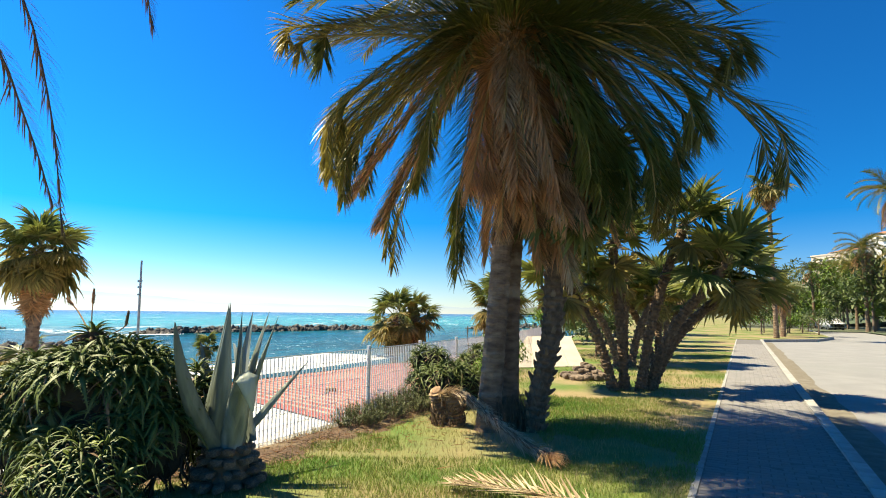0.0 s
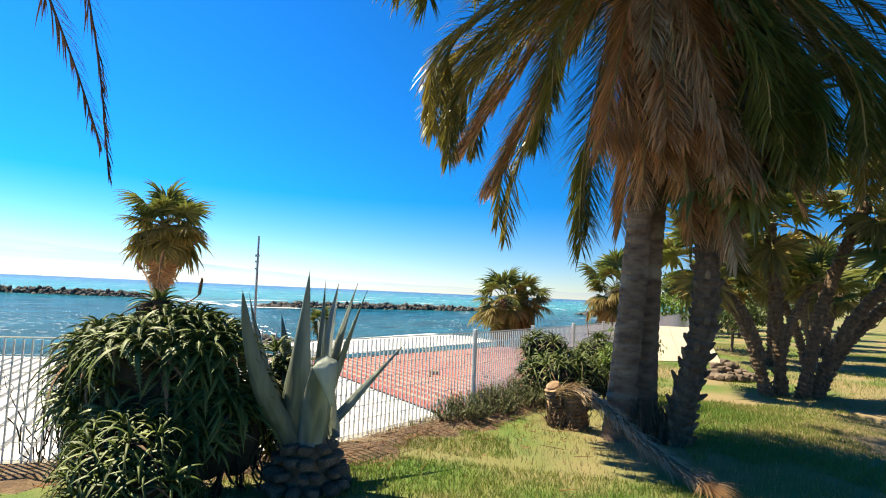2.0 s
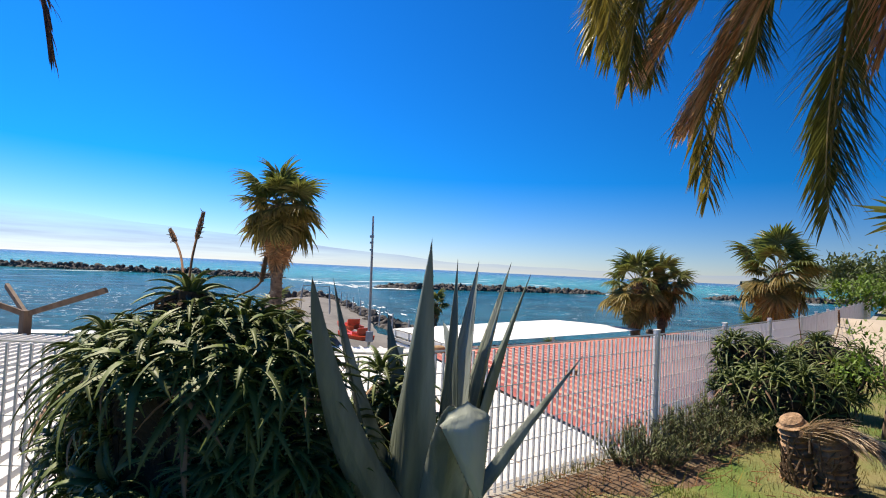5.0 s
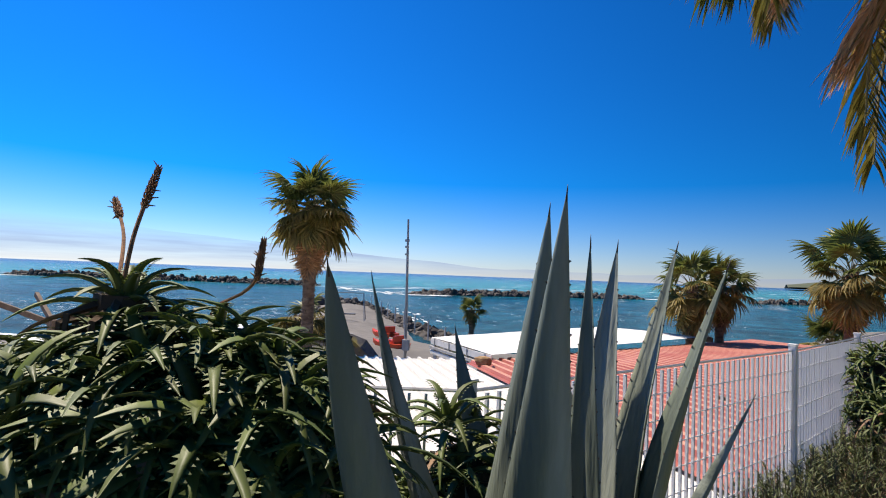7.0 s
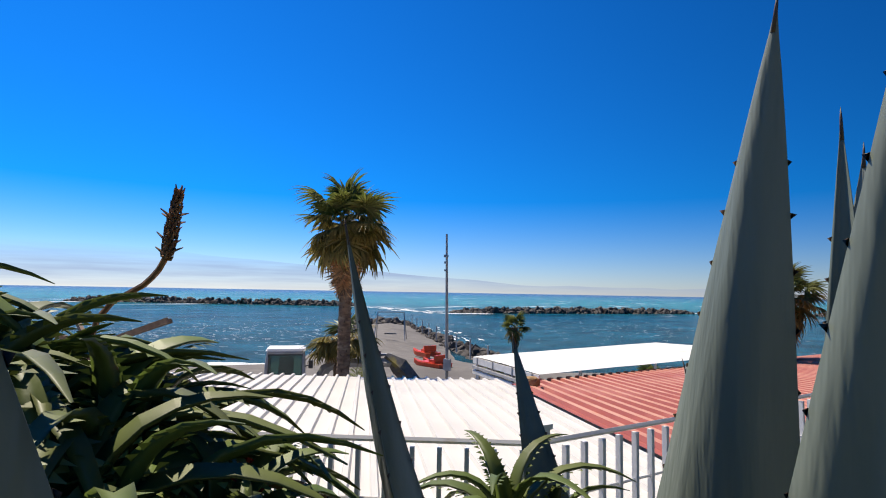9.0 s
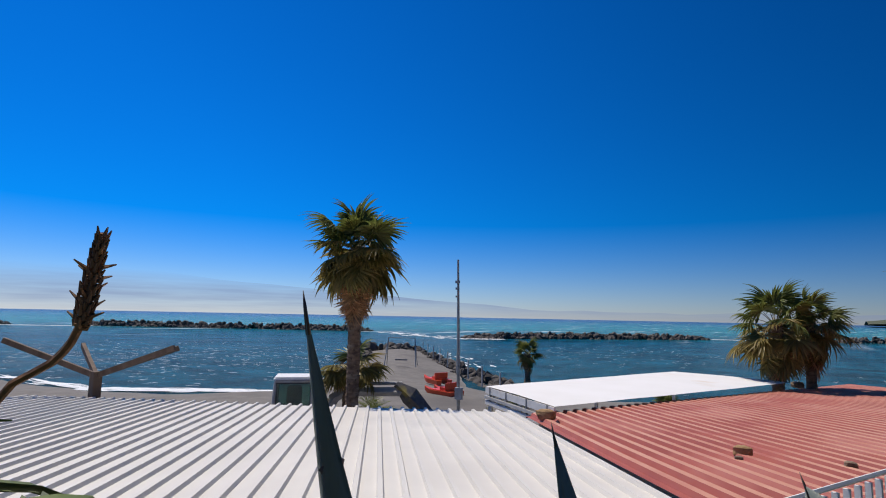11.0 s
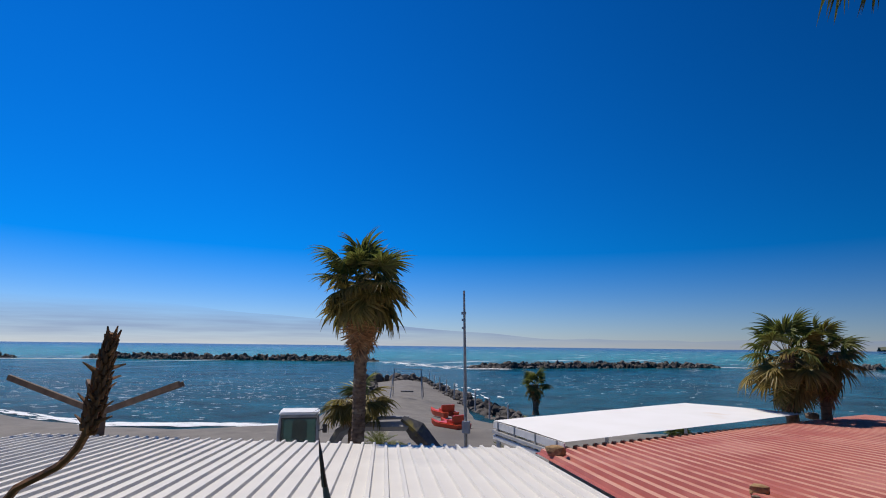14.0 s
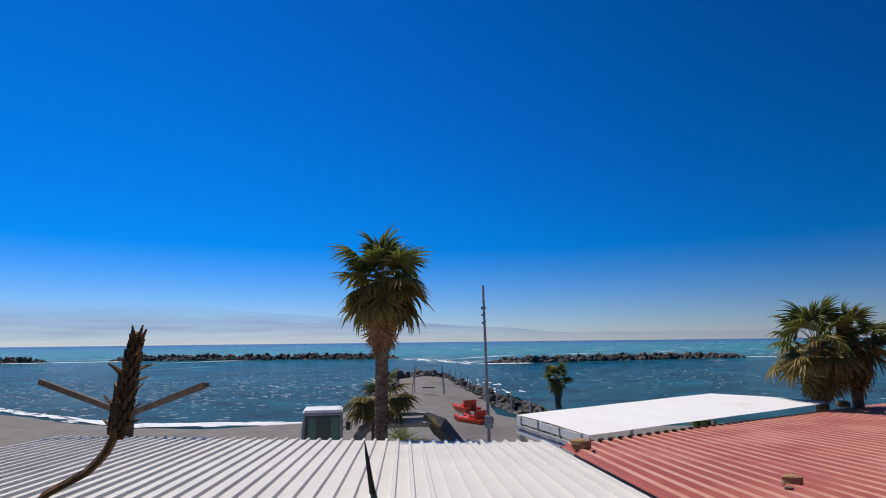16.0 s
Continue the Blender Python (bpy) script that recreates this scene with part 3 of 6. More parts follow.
def beach():
    poly = [Vector((x, y)) for x, y in ((-72, -20), (-72, 20.5), (-51, 21.3), (-44, 21.5), (-37.5, 22.4), (-32.4, 24.8), (-29.5, 28.6), (-30, 33), (-33, 38), (-43, 53), (-50, 62), (-45, 68), (-40, 66), (-30, 52), (-21, 39), (-15, 36), (-9, 40), (2, 52), (14, 84), (40, 84), (40, -20))]
    n, m = 150, 140
    xs, ys = np.linspace(-72, 40, n), np.linspace(-20, 84, m)
    px, py = np.meshgrid(xs, ys)
    inside = np.zeros_like(px, bool)
    dist = np.full_like(px, 1e9)
    for a, b in zip(poly, poly[1:] + poly[:1]):
        cross = ((a.y > py) != (b.y > py)) & (px < (b.x - a.x) * (py - a.y) / ((b.y - a.y) or 1e-9) + a.x)
        inside ^= cross
        t = np.clip(((px - a.x) * (b.x - a.x) + (py - a.y) * (b.y - a.y)) / (b - a).length_squared, 0, 1)
        dist = np.minimum(dist, np.hypot(px - a.x - t * (b.x - a.x), py - a.y - t * (b.y - a.y)))
    sd = np.where(inside, dist, -dist)
    g = Geo()
    for j in range(m):
        for i in range(n):
            x, y, s = px[j, i], py[j, i], sd[j, i]
            z = SEA + min(0.75, s * 0.14) + 0.05 * noise.noise(Vector((x * 0.3, y * 0.3, 5)))
            g.v.append((x, y, z))
    for j in range(m - 1):
        for i in range(n - 1):
            a = j * n + i
            g.f.append((a, a + 1, a + n + 1, a + n))
            g.m.append(0)
    thing("ground_beach", g.mesh("ground_beach", M_SAND, True), "grey gravel beach with a spit", "beach", kind="structure")


beach()


def boulders(name, a, b, count, half, high, label, seed, size=(0.5, 1.15)):
    rng = random.Random(seed)
    g = Geo()
    protos = [rock_mesh("boulder", M_ROCK, i + seed, (1, 0.8, 0.7), 1, 0.4) for i in range(6)]
    protos = [([v.co.copy() for v in me.vertices], [tuple(p.vertices) for p in me.polygons]) for me in protos]
    a, b = Vector((*a, 0)), Vector((*b, 0))
    side = (b - a).normalized().cross(Vector((0, 0, 1)))
    for _ in range(count):
        s, w = rng.random(), rng.uniform(-1, 1)
        p = a.lerp(b, s) + side * w * half
        p.z = SEA - 0.3 + high * (1 - abs(w)) * rng.uniform(0.6, 1.0) * min(1, 8 * min(s, 1 - s) + 0.3)
        vs, fs = rng.choice(protos)
        m = Euler((rng.uniform(0, 6), rng.uniform(0, 6), rng.uniform(0, 6))).to_matrix() * rng.uniform(*size)
        g.add([m @ v + p for v in vs], fs)
    thing(name, g.mesh(name, M_ROCK), label, "breakwater", kind="stuff")


def bearing(az_left, dist):
    """A point by its bearing left of +y and its distance from the end of the walk."""
    return (-2.1 - math.sin(radians(az_left)) * dist, 4.6 + math.cos(radians(az_left)) * dist)

boulders("breakwater", bearing(64.5, 205), bearing(38.8, 172), 760, 2.6, 1.95, "long breakwater of dark boulders in the sea", 3)
boulders("breakwater", bearing(84, 235), bearing(69.5, 212), 420, 2.6, 1.9, "breakwater of dark boulders far along the beach", 5)
boulders("breakwater", bearing(29.3, 127), bearing(6.3, 165), 660, 2.2, 1.5, "breakwater of dark boulders with breaking surf", 7)
boulders("breakwater", bearing(-3.5, 178), bearing(-20, 260), 420, 2.6, 1.7, "pale breakwater of boulders near the headland", 9)
boulders("spit_rocks", (-15.5, 36.5), (-44, 66.5), 420, 1.2, 0.8, "boulders edging the gravel spit", 11, (0.2, 0.6))
boulders("spit_rocks", (-43, 66.5), (-50, 61), 90, 2.2, 1.3, "boulders at the head of the gravel spit", 13, (0.4, 1.0))
boulders("spit_rocks", (-31, 38), (-48, 61), 170, 1.0, 0.8, "boulders on the lee side of the spit", 15, (0.3, 0.7))


def foam(a, b, width, seed, label, z=SEA + 0.03, bits=60, size=1.0):
    """Broken white water scattered along a line; tiny bits also serve as painted glints."""
    rng = random.Random(seed)
    a, b = Vector((*a, 0)), Vector((*b, 0))
    d = (b - a).normalized()
    side = d.cross(Vector((0, 0, 1)))
    g = Geo()
    for _ in range(bits):
        c = a.lerp(b, rng.random()) + side * rng.gauss(0, width)
        c.z = z + rng.uniform(0, 0.02)
        l, w = rng.uniform(0.6, 2.4) * size, rng.uniform(0.12, 0.4) * size
        k = 9
        g.add([c + d * math.cos(6.283 * i / k) * l * rng.uniform(0.6, 1.2) + side * math.sin(6.283 * i / k) * w * rng.uniform(0.5, 1.3) for i in range(k)], [tuple(range(k))])
    thing("foam", g.mesh("foam", M_FOAM), label, "sea foam", kind="stuff")


foam((-66, 21.5), (-37.5, 22.9), 0.3, 1, "white surf washing up the beach", bits=200, size=0.5)
foam((-38.5, 22.8), (-29.6, 28.8), 0.32, 2, "white surf washing up the beach", bits=210, size=0.55)
foam(bearing(72, 205), bearing(64.5, 198), 1.2, 4, "white water in the gap between breakwaters", bits=140, size=2.2)
foam(bearing(37.5, 165), bearing(30, 122), 2.5, 5, "white water at the end of the breakwater", bits=60, size=1.6)
foam(bearing(29.5, 123), bearing(26, 126), 1.0, 6, "white water at the end of the breakwater", bits=60, size=1.6)
foam(bearing(16, 150), bearing(14, 152), 1.2, 7, "surf breaking over the breakwater", bits=50, size=1.6)
foam(bearing(7, 166), bearing(3, 172), 0.9, 8, "white water at the end of the breakwater", bits=60, size=1.8)
foam((-41, 68), (-28, 53), 1.2, 9, "white water against the spit", bits=26, size=0.6)
# white flakes laid on the water as sun glints, more on the sunward side
foam(bearing(80, 75), bearing(42, 62), 17, 10, "small white flakes painted as sun glints on the sea", bits=1100, size=0.18)
foam(bearing(42, 80), bearing(4, 90), 17, 11, "small white flakes painted as sun glints on the sea", bits=500, size=0.18)

# low haze over the sea: an upright sheet whose own emission replaces sunlit haze
M_CLOUD = bpy.data.materials.new("haze_glow")
M_CLOUD.use_nodes = True
cn = M_CLOUD.node_tree
for node in list(cn.nodes):
    cn.nodes.remove(node)
c_out, c_em, c_tr, c_mix = (cn.nodes.new(k) for k in ("ShaderNodeOutputMaterial", "ShaderNodeEmission", "ShaderNodeBsdfTransparent", "ShaderNodeMixShader"))
c_tc, c_sep, c_noise, c_top, c_bot, c_mul, c_mul2 = (cn.nodes.new(k) for k in ("ShaderNodeTexCoord", "ShaderNodeSeparateXYZ", "ShaderNodeTexNoise", "ShaderNodeMapRange", "ShaderNodeMapRange", "ShaderNodeMath", "ShaderNodeMath"))
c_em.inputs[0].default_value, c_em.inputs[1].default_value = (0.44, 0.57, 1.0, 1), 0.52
c_noise.inputs["Scale"].default_value, c_noise.inputs["Detail"].default_value = 9.0, 4
cn.links.new(c_tc.outputs["Generated"], c_sep.inputs[0])
cn.links.new(c_tc.outputs["Generated"], c_noise.inputs["Vector"])
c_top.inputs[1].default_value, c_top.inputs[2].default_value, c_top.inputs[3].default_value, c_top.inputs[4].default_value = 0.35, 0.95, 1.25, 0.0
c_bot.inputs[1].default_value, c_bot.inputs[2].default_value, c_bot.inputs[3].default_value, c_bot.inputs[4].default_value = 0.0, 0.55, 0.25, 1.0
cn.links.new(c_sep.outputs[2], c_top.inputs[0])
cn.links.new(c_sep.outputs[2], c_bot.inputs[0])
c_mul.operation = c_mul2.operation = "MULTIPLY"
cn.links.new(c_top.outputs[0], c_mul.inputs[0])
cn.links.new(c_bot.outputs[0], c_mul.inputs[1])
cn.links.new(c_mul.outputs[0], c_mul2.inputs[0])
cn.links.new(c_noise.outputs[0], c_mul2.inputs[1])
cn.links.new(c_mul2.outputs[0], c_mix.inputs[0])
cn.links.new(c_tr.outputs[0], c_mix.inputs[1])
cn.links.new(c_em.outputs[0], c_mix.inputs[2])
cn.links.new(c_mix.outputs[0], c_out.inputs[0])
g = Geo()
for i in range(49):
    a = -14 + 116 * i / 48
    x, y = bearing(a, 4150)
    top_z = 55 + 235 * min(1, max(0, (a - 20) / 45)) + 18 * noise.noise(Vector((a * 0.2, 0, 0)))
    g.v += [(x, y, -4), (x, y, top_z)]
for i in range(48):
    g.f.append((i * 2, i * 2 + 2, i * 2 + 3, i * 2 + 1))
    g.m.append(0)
thing("backdrop_haze", g.mesh("backdrop_haze", M_CLOUD), "low pale glowing sheet of sea haze on the horizon", "haze", kind="structure")

# headland across the bay
g = Geo()
nx, ny = 60, 14
for j in range(ny):
    for i in range(nx):
        u, v = i / (nx - 1), j / (ny - 1)
        x, y = 130 + 1500 * u + 60 * v, 1250 - 420 * u + 700 * v
        h = (14 + 105 * min(1, u * 2.0) ** 1.1 * (1 - 0.35 * math.exp(-((u - 0.42) / 0.1) ** 2))) * math.sin(math.pi * min(1, v * 0.95 + 0.02)) + 10 * noise.noise(Vector((x, y, 0)) * 0.006)
        g.v.append((x, y, -4 + max(0, h)))
for j in range(ny - 1):
    for i in range(nx - 1):
        a = j * nx + i
        g.f.append((a, a + 1, a + nx + 1, a + nx))
        g.m.append(0)
thing("backdrop_headland", g.mesh("backdrop_headland", M_HILL, True), "hazy wooded headland across the bay", "headland", kind="structure")


def building(at, size, rz, storeys, bays, mat, label, roof=True):
    """A block of flats: walls, sills, recessed window panes with frames, balconies, roof."""
    w, d, h = size
    ob = empty("apartment_building", at, label, "building", "houses on the hillside", rz)
    g = Geo()
    g.box((0, 0, h / 2), (w, d, h))
    part("wall", g.mesh("wall", mat), ob)
    g = Geo()
    if roof:
        g.add([(-w / 2 - .4, -d / 2 - .4, h), (w / 2 + .4, -d / 2 - .4, h), (w / 2 + .4, d / 2 + .4, h), (-w / 2 - .4, d / 2 + .4, h), (-w / 4, 0, h + 2), (w / 4, 0, h + 2)],
              [(0, 1, 5, 4), (1, 2, 5), (2, 3, 4, 5), (3, 0, 4), (3, 2, 1, 0)])
    else:
        g.box((0, 0, h + 0.3), (w + 0.4, d + 0.4, 0.6))
    part("roof", g.mesh("roof", M_ROOFTILE if roof else mat), ob)
    gp, gb = Geo(), Geo()
    gp.box((0, 0, 0), (1.2, 0.12, 1.7))
    gb.box((0, -0.6, -1.0), (2.4, 1.2, 0.15))
    gb.box((0, -1.15, -0.5), (2.4, 0.06, 0.9))
    pane, balcony = gp.mesh("window", M_PANE), gb.mesh("balcony", M_PLASTER2)
    for s in range(storeys):
        for k in range(bays):
            x, z = -w / 2 + w * (k + 0.5) / bays, h * (s + 0.55) / storeys
            part("window", pane, ob, pose(x, -d / 2 - 0.03, z))
            if k % 2 == 0:
                part("balcony", balcony, ob, pose(x, -d / 2, z))
    return ob


# hillside with houses behind the road
g = Geo()
nx, ny = 40, 16
for j in range(ny):
    for i in range(nx):
        u, v = i / (nx - 1), j / (ny - 1)
        p = along(110 + 500 * u, 14 + 240 * v)
        p.z = 75 * v ** 0.8 * min(1, u * 3 + 0.15) + 4 * noise.noise(p * 0.03)
        g.v.append(tuple(p))
for j in range(ny - 1):
    for i in range(nx - 1):
        a = j * nx + i
        g.f.append((a, a + nx, a + nx + 1, a + 1))
        g.m.append(0)
thing("ground_hillside", g.mesh("ground_hillside", M_HILL, True), "wooded hillside behind the town", "hillside", kind="structure")
TURN_ROAD = math.degrees(math.atan2(RIGHT.y, RIGHT.x)) - 90
for s, w, z, size, st, bays, mat, roof in ((185, 27, 15, (20, 12, 14), 4, 6, M_PLASTER, False), (235, 38, 24, (22, 12, 13), 4, 6, M_PLASTER2, True), (300, 34, 18, (18, 12, 14), 4, 5, M_PLASTER, True),
                                           (265, 55, 34, (18, 11, 12), 3, 5, M_PLASTER2, True), (350, 62, 34, (22, 12, 15), 5, 6, M_PLASTER2, False), (400, 45, 26, (20, 12, 14), 4, 5, M_PLASTER, True), (210, 44, 30, (14, 11, 10), 3, 4, M_PLASTER2, True)):
    building(along(s * 1.6, w * 1.5, z * 1.15 - 6), (size[0], size[1], size[2] + 4), TURN_ROAD + 40, st, bays, mat, "%s apartment block with balconies on the hillside" % ("cream" if mat is M_PLASTER else "pale"), roof)


def leafy_tree(at, height, spread, mat, seed, label, trunk=0.16, clumps=70, group="trees by the road"):
    """Tapered trunk with limbs and a crown of leaf clumps with gaps."""
    rng = random.Random(seed)
    ob = empty("tree", at, label, "tree", group)
    g = Geo()
    g.tube([(0, 0, -0.1), (0.05, 0.02, height * 0.3), (0.1, 0, height * 0.6)], [trunk, trunk * 0.8, trunk * 0.5], 8)
    for k in range(6):
        a = k * 1.05 + rng.random()
        g.tube([(0.06, 0.02, height * (0.3 + 0.04 * k)), (math.cos(a) * spread * 0.3, math.sin(a) * spread * 0.3, height * 0.6), (math.cos(a) * spread * 0.6, math.sin(a) * spread * 0.6, height * 0.75)], [trunk * 0.4, trunk * 0.28, trunk * 0.1], 6)
    part("trunk", g.mesh("trunk", M_WOOD), ob)
    g = Geo()
    for _ in range(clumps):
        d = Vector((rng.gauss(0, 1), rng.gauss(0, 1), rng.gauss(0, 0.8))).normalized() * rng.uniform(0.55, 1.0)
        c = Vector((d.x * spread, d.y * spread, height * 0.68 + d.z * height * 0.34))
        for _ in range(26):
            q = c + Vector((rng.gauss(0, 1), rng.gauss(0, 1), rng.gauss(0, 0.8))) * spread * 0.16
            d0 = Vector((rng.gauss(0, 1), rng.gauss(0, 1), rng.gauss(0, 1))).normalized()
            ribbon_leaf(g, q, d0, d0, spread * 0.13, spread * 0.035, 0, 1, 0.1, profile=lambda s: 1.0 - 0.6 * s)
    part("crown", g.mesh("crown", mat), ob)
    return ob


rng = random.Random(21)
for k in range(46):
    s = rng.uniform(68, 210)
    w = rng.uniform(-1, 0.2 * s)
    if w < 12.5 and s < 85:
        w = 12.8 + rng.random() * 3
    leafy_tree(along(s, w, -0.05), rng.uniform(4, 8) * (1 + s / 300), rng.uniform(2.2, 4.2), rng.choice((M_TREE, M_TREE, M_BRIGHT)), 100 + k, "leafy green tree beside the far road", clumps=34)
for k in range(9):
    s, w = rng.uniform(44, 75), rng.uniform(0.5, 6.5)
    leafy_tree(along(s, w, 0), rng.uniform(1.4, 3.4), rng.uniform(0.9, 1.8), rng.choice((M_TREE, M_BRIGHT)), 140 + k, "round green shrub on the grass island", 0.07, 30, "island shrubs")


# ---- fan palms and date palms ----
def fan_set(rng, mats, stalk, radius, segs=34, spread=125, droop=1.4, count=4):
    return [fan("fan_leaf", mats, stalk * rng.uniform(0.85, 1.15), radius * rng.uniform(0.9, 1.1), segs, spread, droop * rng.uniform(0.6, 1.5), rng) for _ in range(count)]


def crown_of_fans(ob, at, meshes, rng, count, low=-70, high=85, size=(0.85, 1.1), name="leaf", lean=0.0, label=""):
    for k in range(count):
        f = (k + 0.5) / count
        tilt = radians(high + (low - high) * f ** 0.8) + rng.uniform(-0.3, 0.3)
        m = Matrix.Translation(at) @ turned(k * 2.399 + rng.uniform(-0.3, 0.3), tilt, rng.uniform(-0.5, 0.5)) @ Matrix.Scale(rng.uniform(*size), 4)
        part(name, rng.choice(meshes), ob, m, label)


def washingtonia(at, height, seed, label, radius=0.2, leaf=0.95, stalk=0.85, leaves=34, skirt=0.9, olive=0.45, lean=(0.0, 0.0), low=-55):
    """A fan palm: bare trunk, a skirt of dead leaves under the crown, green fans above."""
    rng = random.Random(seed)
    ob = empty("fan_palm", at, label, "palm tree", "fan palms on the beach")
    line = smooth_line([(0, 0, -0.1), (lean[0] * 0.4, lean[1] * 0.4, height * 0.5), (lean[0], lean[1], height)], 10)
    part("trunk", trunk_mesh("trunk", line, [radius * (1.35 - 0.35 * min(1, i / 2)) * (1 - 0.15 * i / len(line)) for i in range(len(line))], M_TRUNK, rng, 0.11), ob)
    part("leaf_sheath", boots("leaf_sheath", line[len(line) // 5 if olive < 0.85 and height > 5 else len(line) * 2 // 3:], (radius * 0.95, radius * 0.9), M_BOOT, rng, 170 if height > 5 else 46, 0.075 if height > 5 else 0.13), ob, None, "", "stuff")
    green = fan_set(rng, [M_FAN, M_RACHIS], stalk, leaf)
    yellow = fan_set(rng, [M_FANY, M_RACHIS], stalk, leaf)
    dead = fan_set(rng, [M_DEAD, M_RACHIS], stalk * 0.55, leaf * 0.9, droop=1.3)
    n1 = int(leaves * (1 - olive))
    crown_of_fans(ob, line[-1], green, rng, n1, 5, 86, (0.72, 1.22))
    crown_of_fans(ob, line[-1], yellow, rng, leaves - n1, low, 8, (0.72, 1.22))
    for k in range(int(16 * skirt)):
        a = k * 2.399
        m = Matrix.Translation(line[-1] - Vector((0, 0, 0.15 + skirt * rng.random() * 0.8))) @ turned(a, radians(-78 + rng.uniform(-6, 10)), rng.uniform(-0.4, 0.4)) @ Matrix.Scale(rng.uniform(0.7, 0.95), 4)
        part("dead_leaf", rng.choice(dead), ob, m, "dry brown hanging leaf")
    return ob


washingtonia((-11.95, 16.2, -2.75), 5.95, 31, "tall fan palm with a brown skirt on the beach", 0.185, 0.9, 0.74, 44, 1.5, 0.6, low=-66)
washingtonia((-2.3, 26.5, -2.75), 4.05, 33, "full-crowned fan palm behind the red roof", 0.2, 0.85, 0.85, 46, 1.3, 0.7, low=-85)
washingtonia((-1.35, 27.1, -2.75), 4.15, 34, "twin fan palm close beside another behind the red roof", 0.17, 0.78, 0.7, 34, 1.2, 0.7, low=-85)
washingtonia((2.75, 27.3, -2.75), 4.75, 35, "full-crowned fan palm behind the beach hut roofs", 0.22, 0.95, 0.95, 52, 1.2, 0.66, low=-85)
washingtonia((-17.8, 42.0, -3.1), 1.9, 37, "small wind-blown fan palm on the beach", 0.2, 0.85, 0.6, 20, 0.6, 0.5, low=-70)
washingtonia((-13.75, 18.1, -2.75), 2.55, 39, "low olive fan palm beside the tall palm", 0.18, 0.75, 0.6, 26, 0.2, 0.9, low=-40)
washingtonia((-7.0, 34.0, -3.1), 0.3, 41, "tiny fan palm beside the spit", 0.14, 0.6, 0.4, 14, 0.0, 0.4, low=-20)
washingtonia((3.2, 33.5, -3.0), 2.1, 43, "low dark fan palm beyond the roofs", 0.2, 1.0, 0.8, 20, 0.0, 0.2, low=-20)


def cycad(at, seed, label, length=0.95, count=26):
    """A low rosette of stiff feather leaves."""
    rng = random.Random(seed)
    ob = empty("cycad", at, label, "palm plant", "low palms on the beach")
    g = Geo()
    g.tube([(0, 0, -0.1), (0, 0, 0.1), (0, 0, 0.25)], [0.14, 0.16, 0.08], 9)
    part("stem", g.mesh("stem", M_BOOT), ob)
    ms = [pinnate("leaf", [M_FAN, M_RACHIS], length * rng.uniform(0.85, 1.15), 62, 5, 26, 0.22, 0.1, rng, width=0.012) for _ in range(3)]
    for k in range(count):
        part("leaf", rng.choice(ms), ob, Matrix.Translation((0, 0, 0.2)) @ turned(k * 2.399, radians(rng.uniform(-45, 20))))
    return ob


cycad((-16.1, 22.4, -2.75), 51, "dark green cycad at the hut's edge", 1.1)
cycad((-10.4, 22.4, -2.75), 52, "spiky green cycad beside the pole", 1.0)
cycad((-13.2, 29.5, -2.8), 53, "yellow-green cycad near the boats", 1.1)
cycad((-9.3, 19.2, -2.7), 54, "spiky green cycad behind the white awning", 1.0)

DATE = random.Random(61)
GREEN = [pinnate("frond", [M_FROND, M_RACHIS], 3.0, e, e - b, 92, 0.5, 0.3, DATE, s) for e, b, s in ((30, 95, 0.25), (25, 80, -0.2), (20, 100, 0.1), (35, 110, 0.35))]
YELLOW = [pinnate("frond", [M_FRONDY, M_RACHIS], 2.7, e, e - b, 84, 0.42, 0.6, DATE, s) for e, b, s in ((10, 90, 0.2), (5, 88, -0.15), (15, 96, 0.1))]
BROWN = [pinnate("dead_frond", [M_DEAD, M_RACHIS], l, e, e - b, 84, 0.40, 0.8, DATE, s) for l, e, b, s in ((2.7, -25, 60, 0.3), (2.4, -35, 52, -0.2), (2.9, -30, 58, 0.15), (2.5, -15, 70, 0.4))]


def hang(ob, at, meshes, rng, az, tilt, size, name, label=""):
    part(name, rng.choice(meshes), ob, Matrix.Translation(at) @ turned(az, tilt, rng.uniform(-0.4, 0.4)) @ Matrix.Scale(size, 4), label)


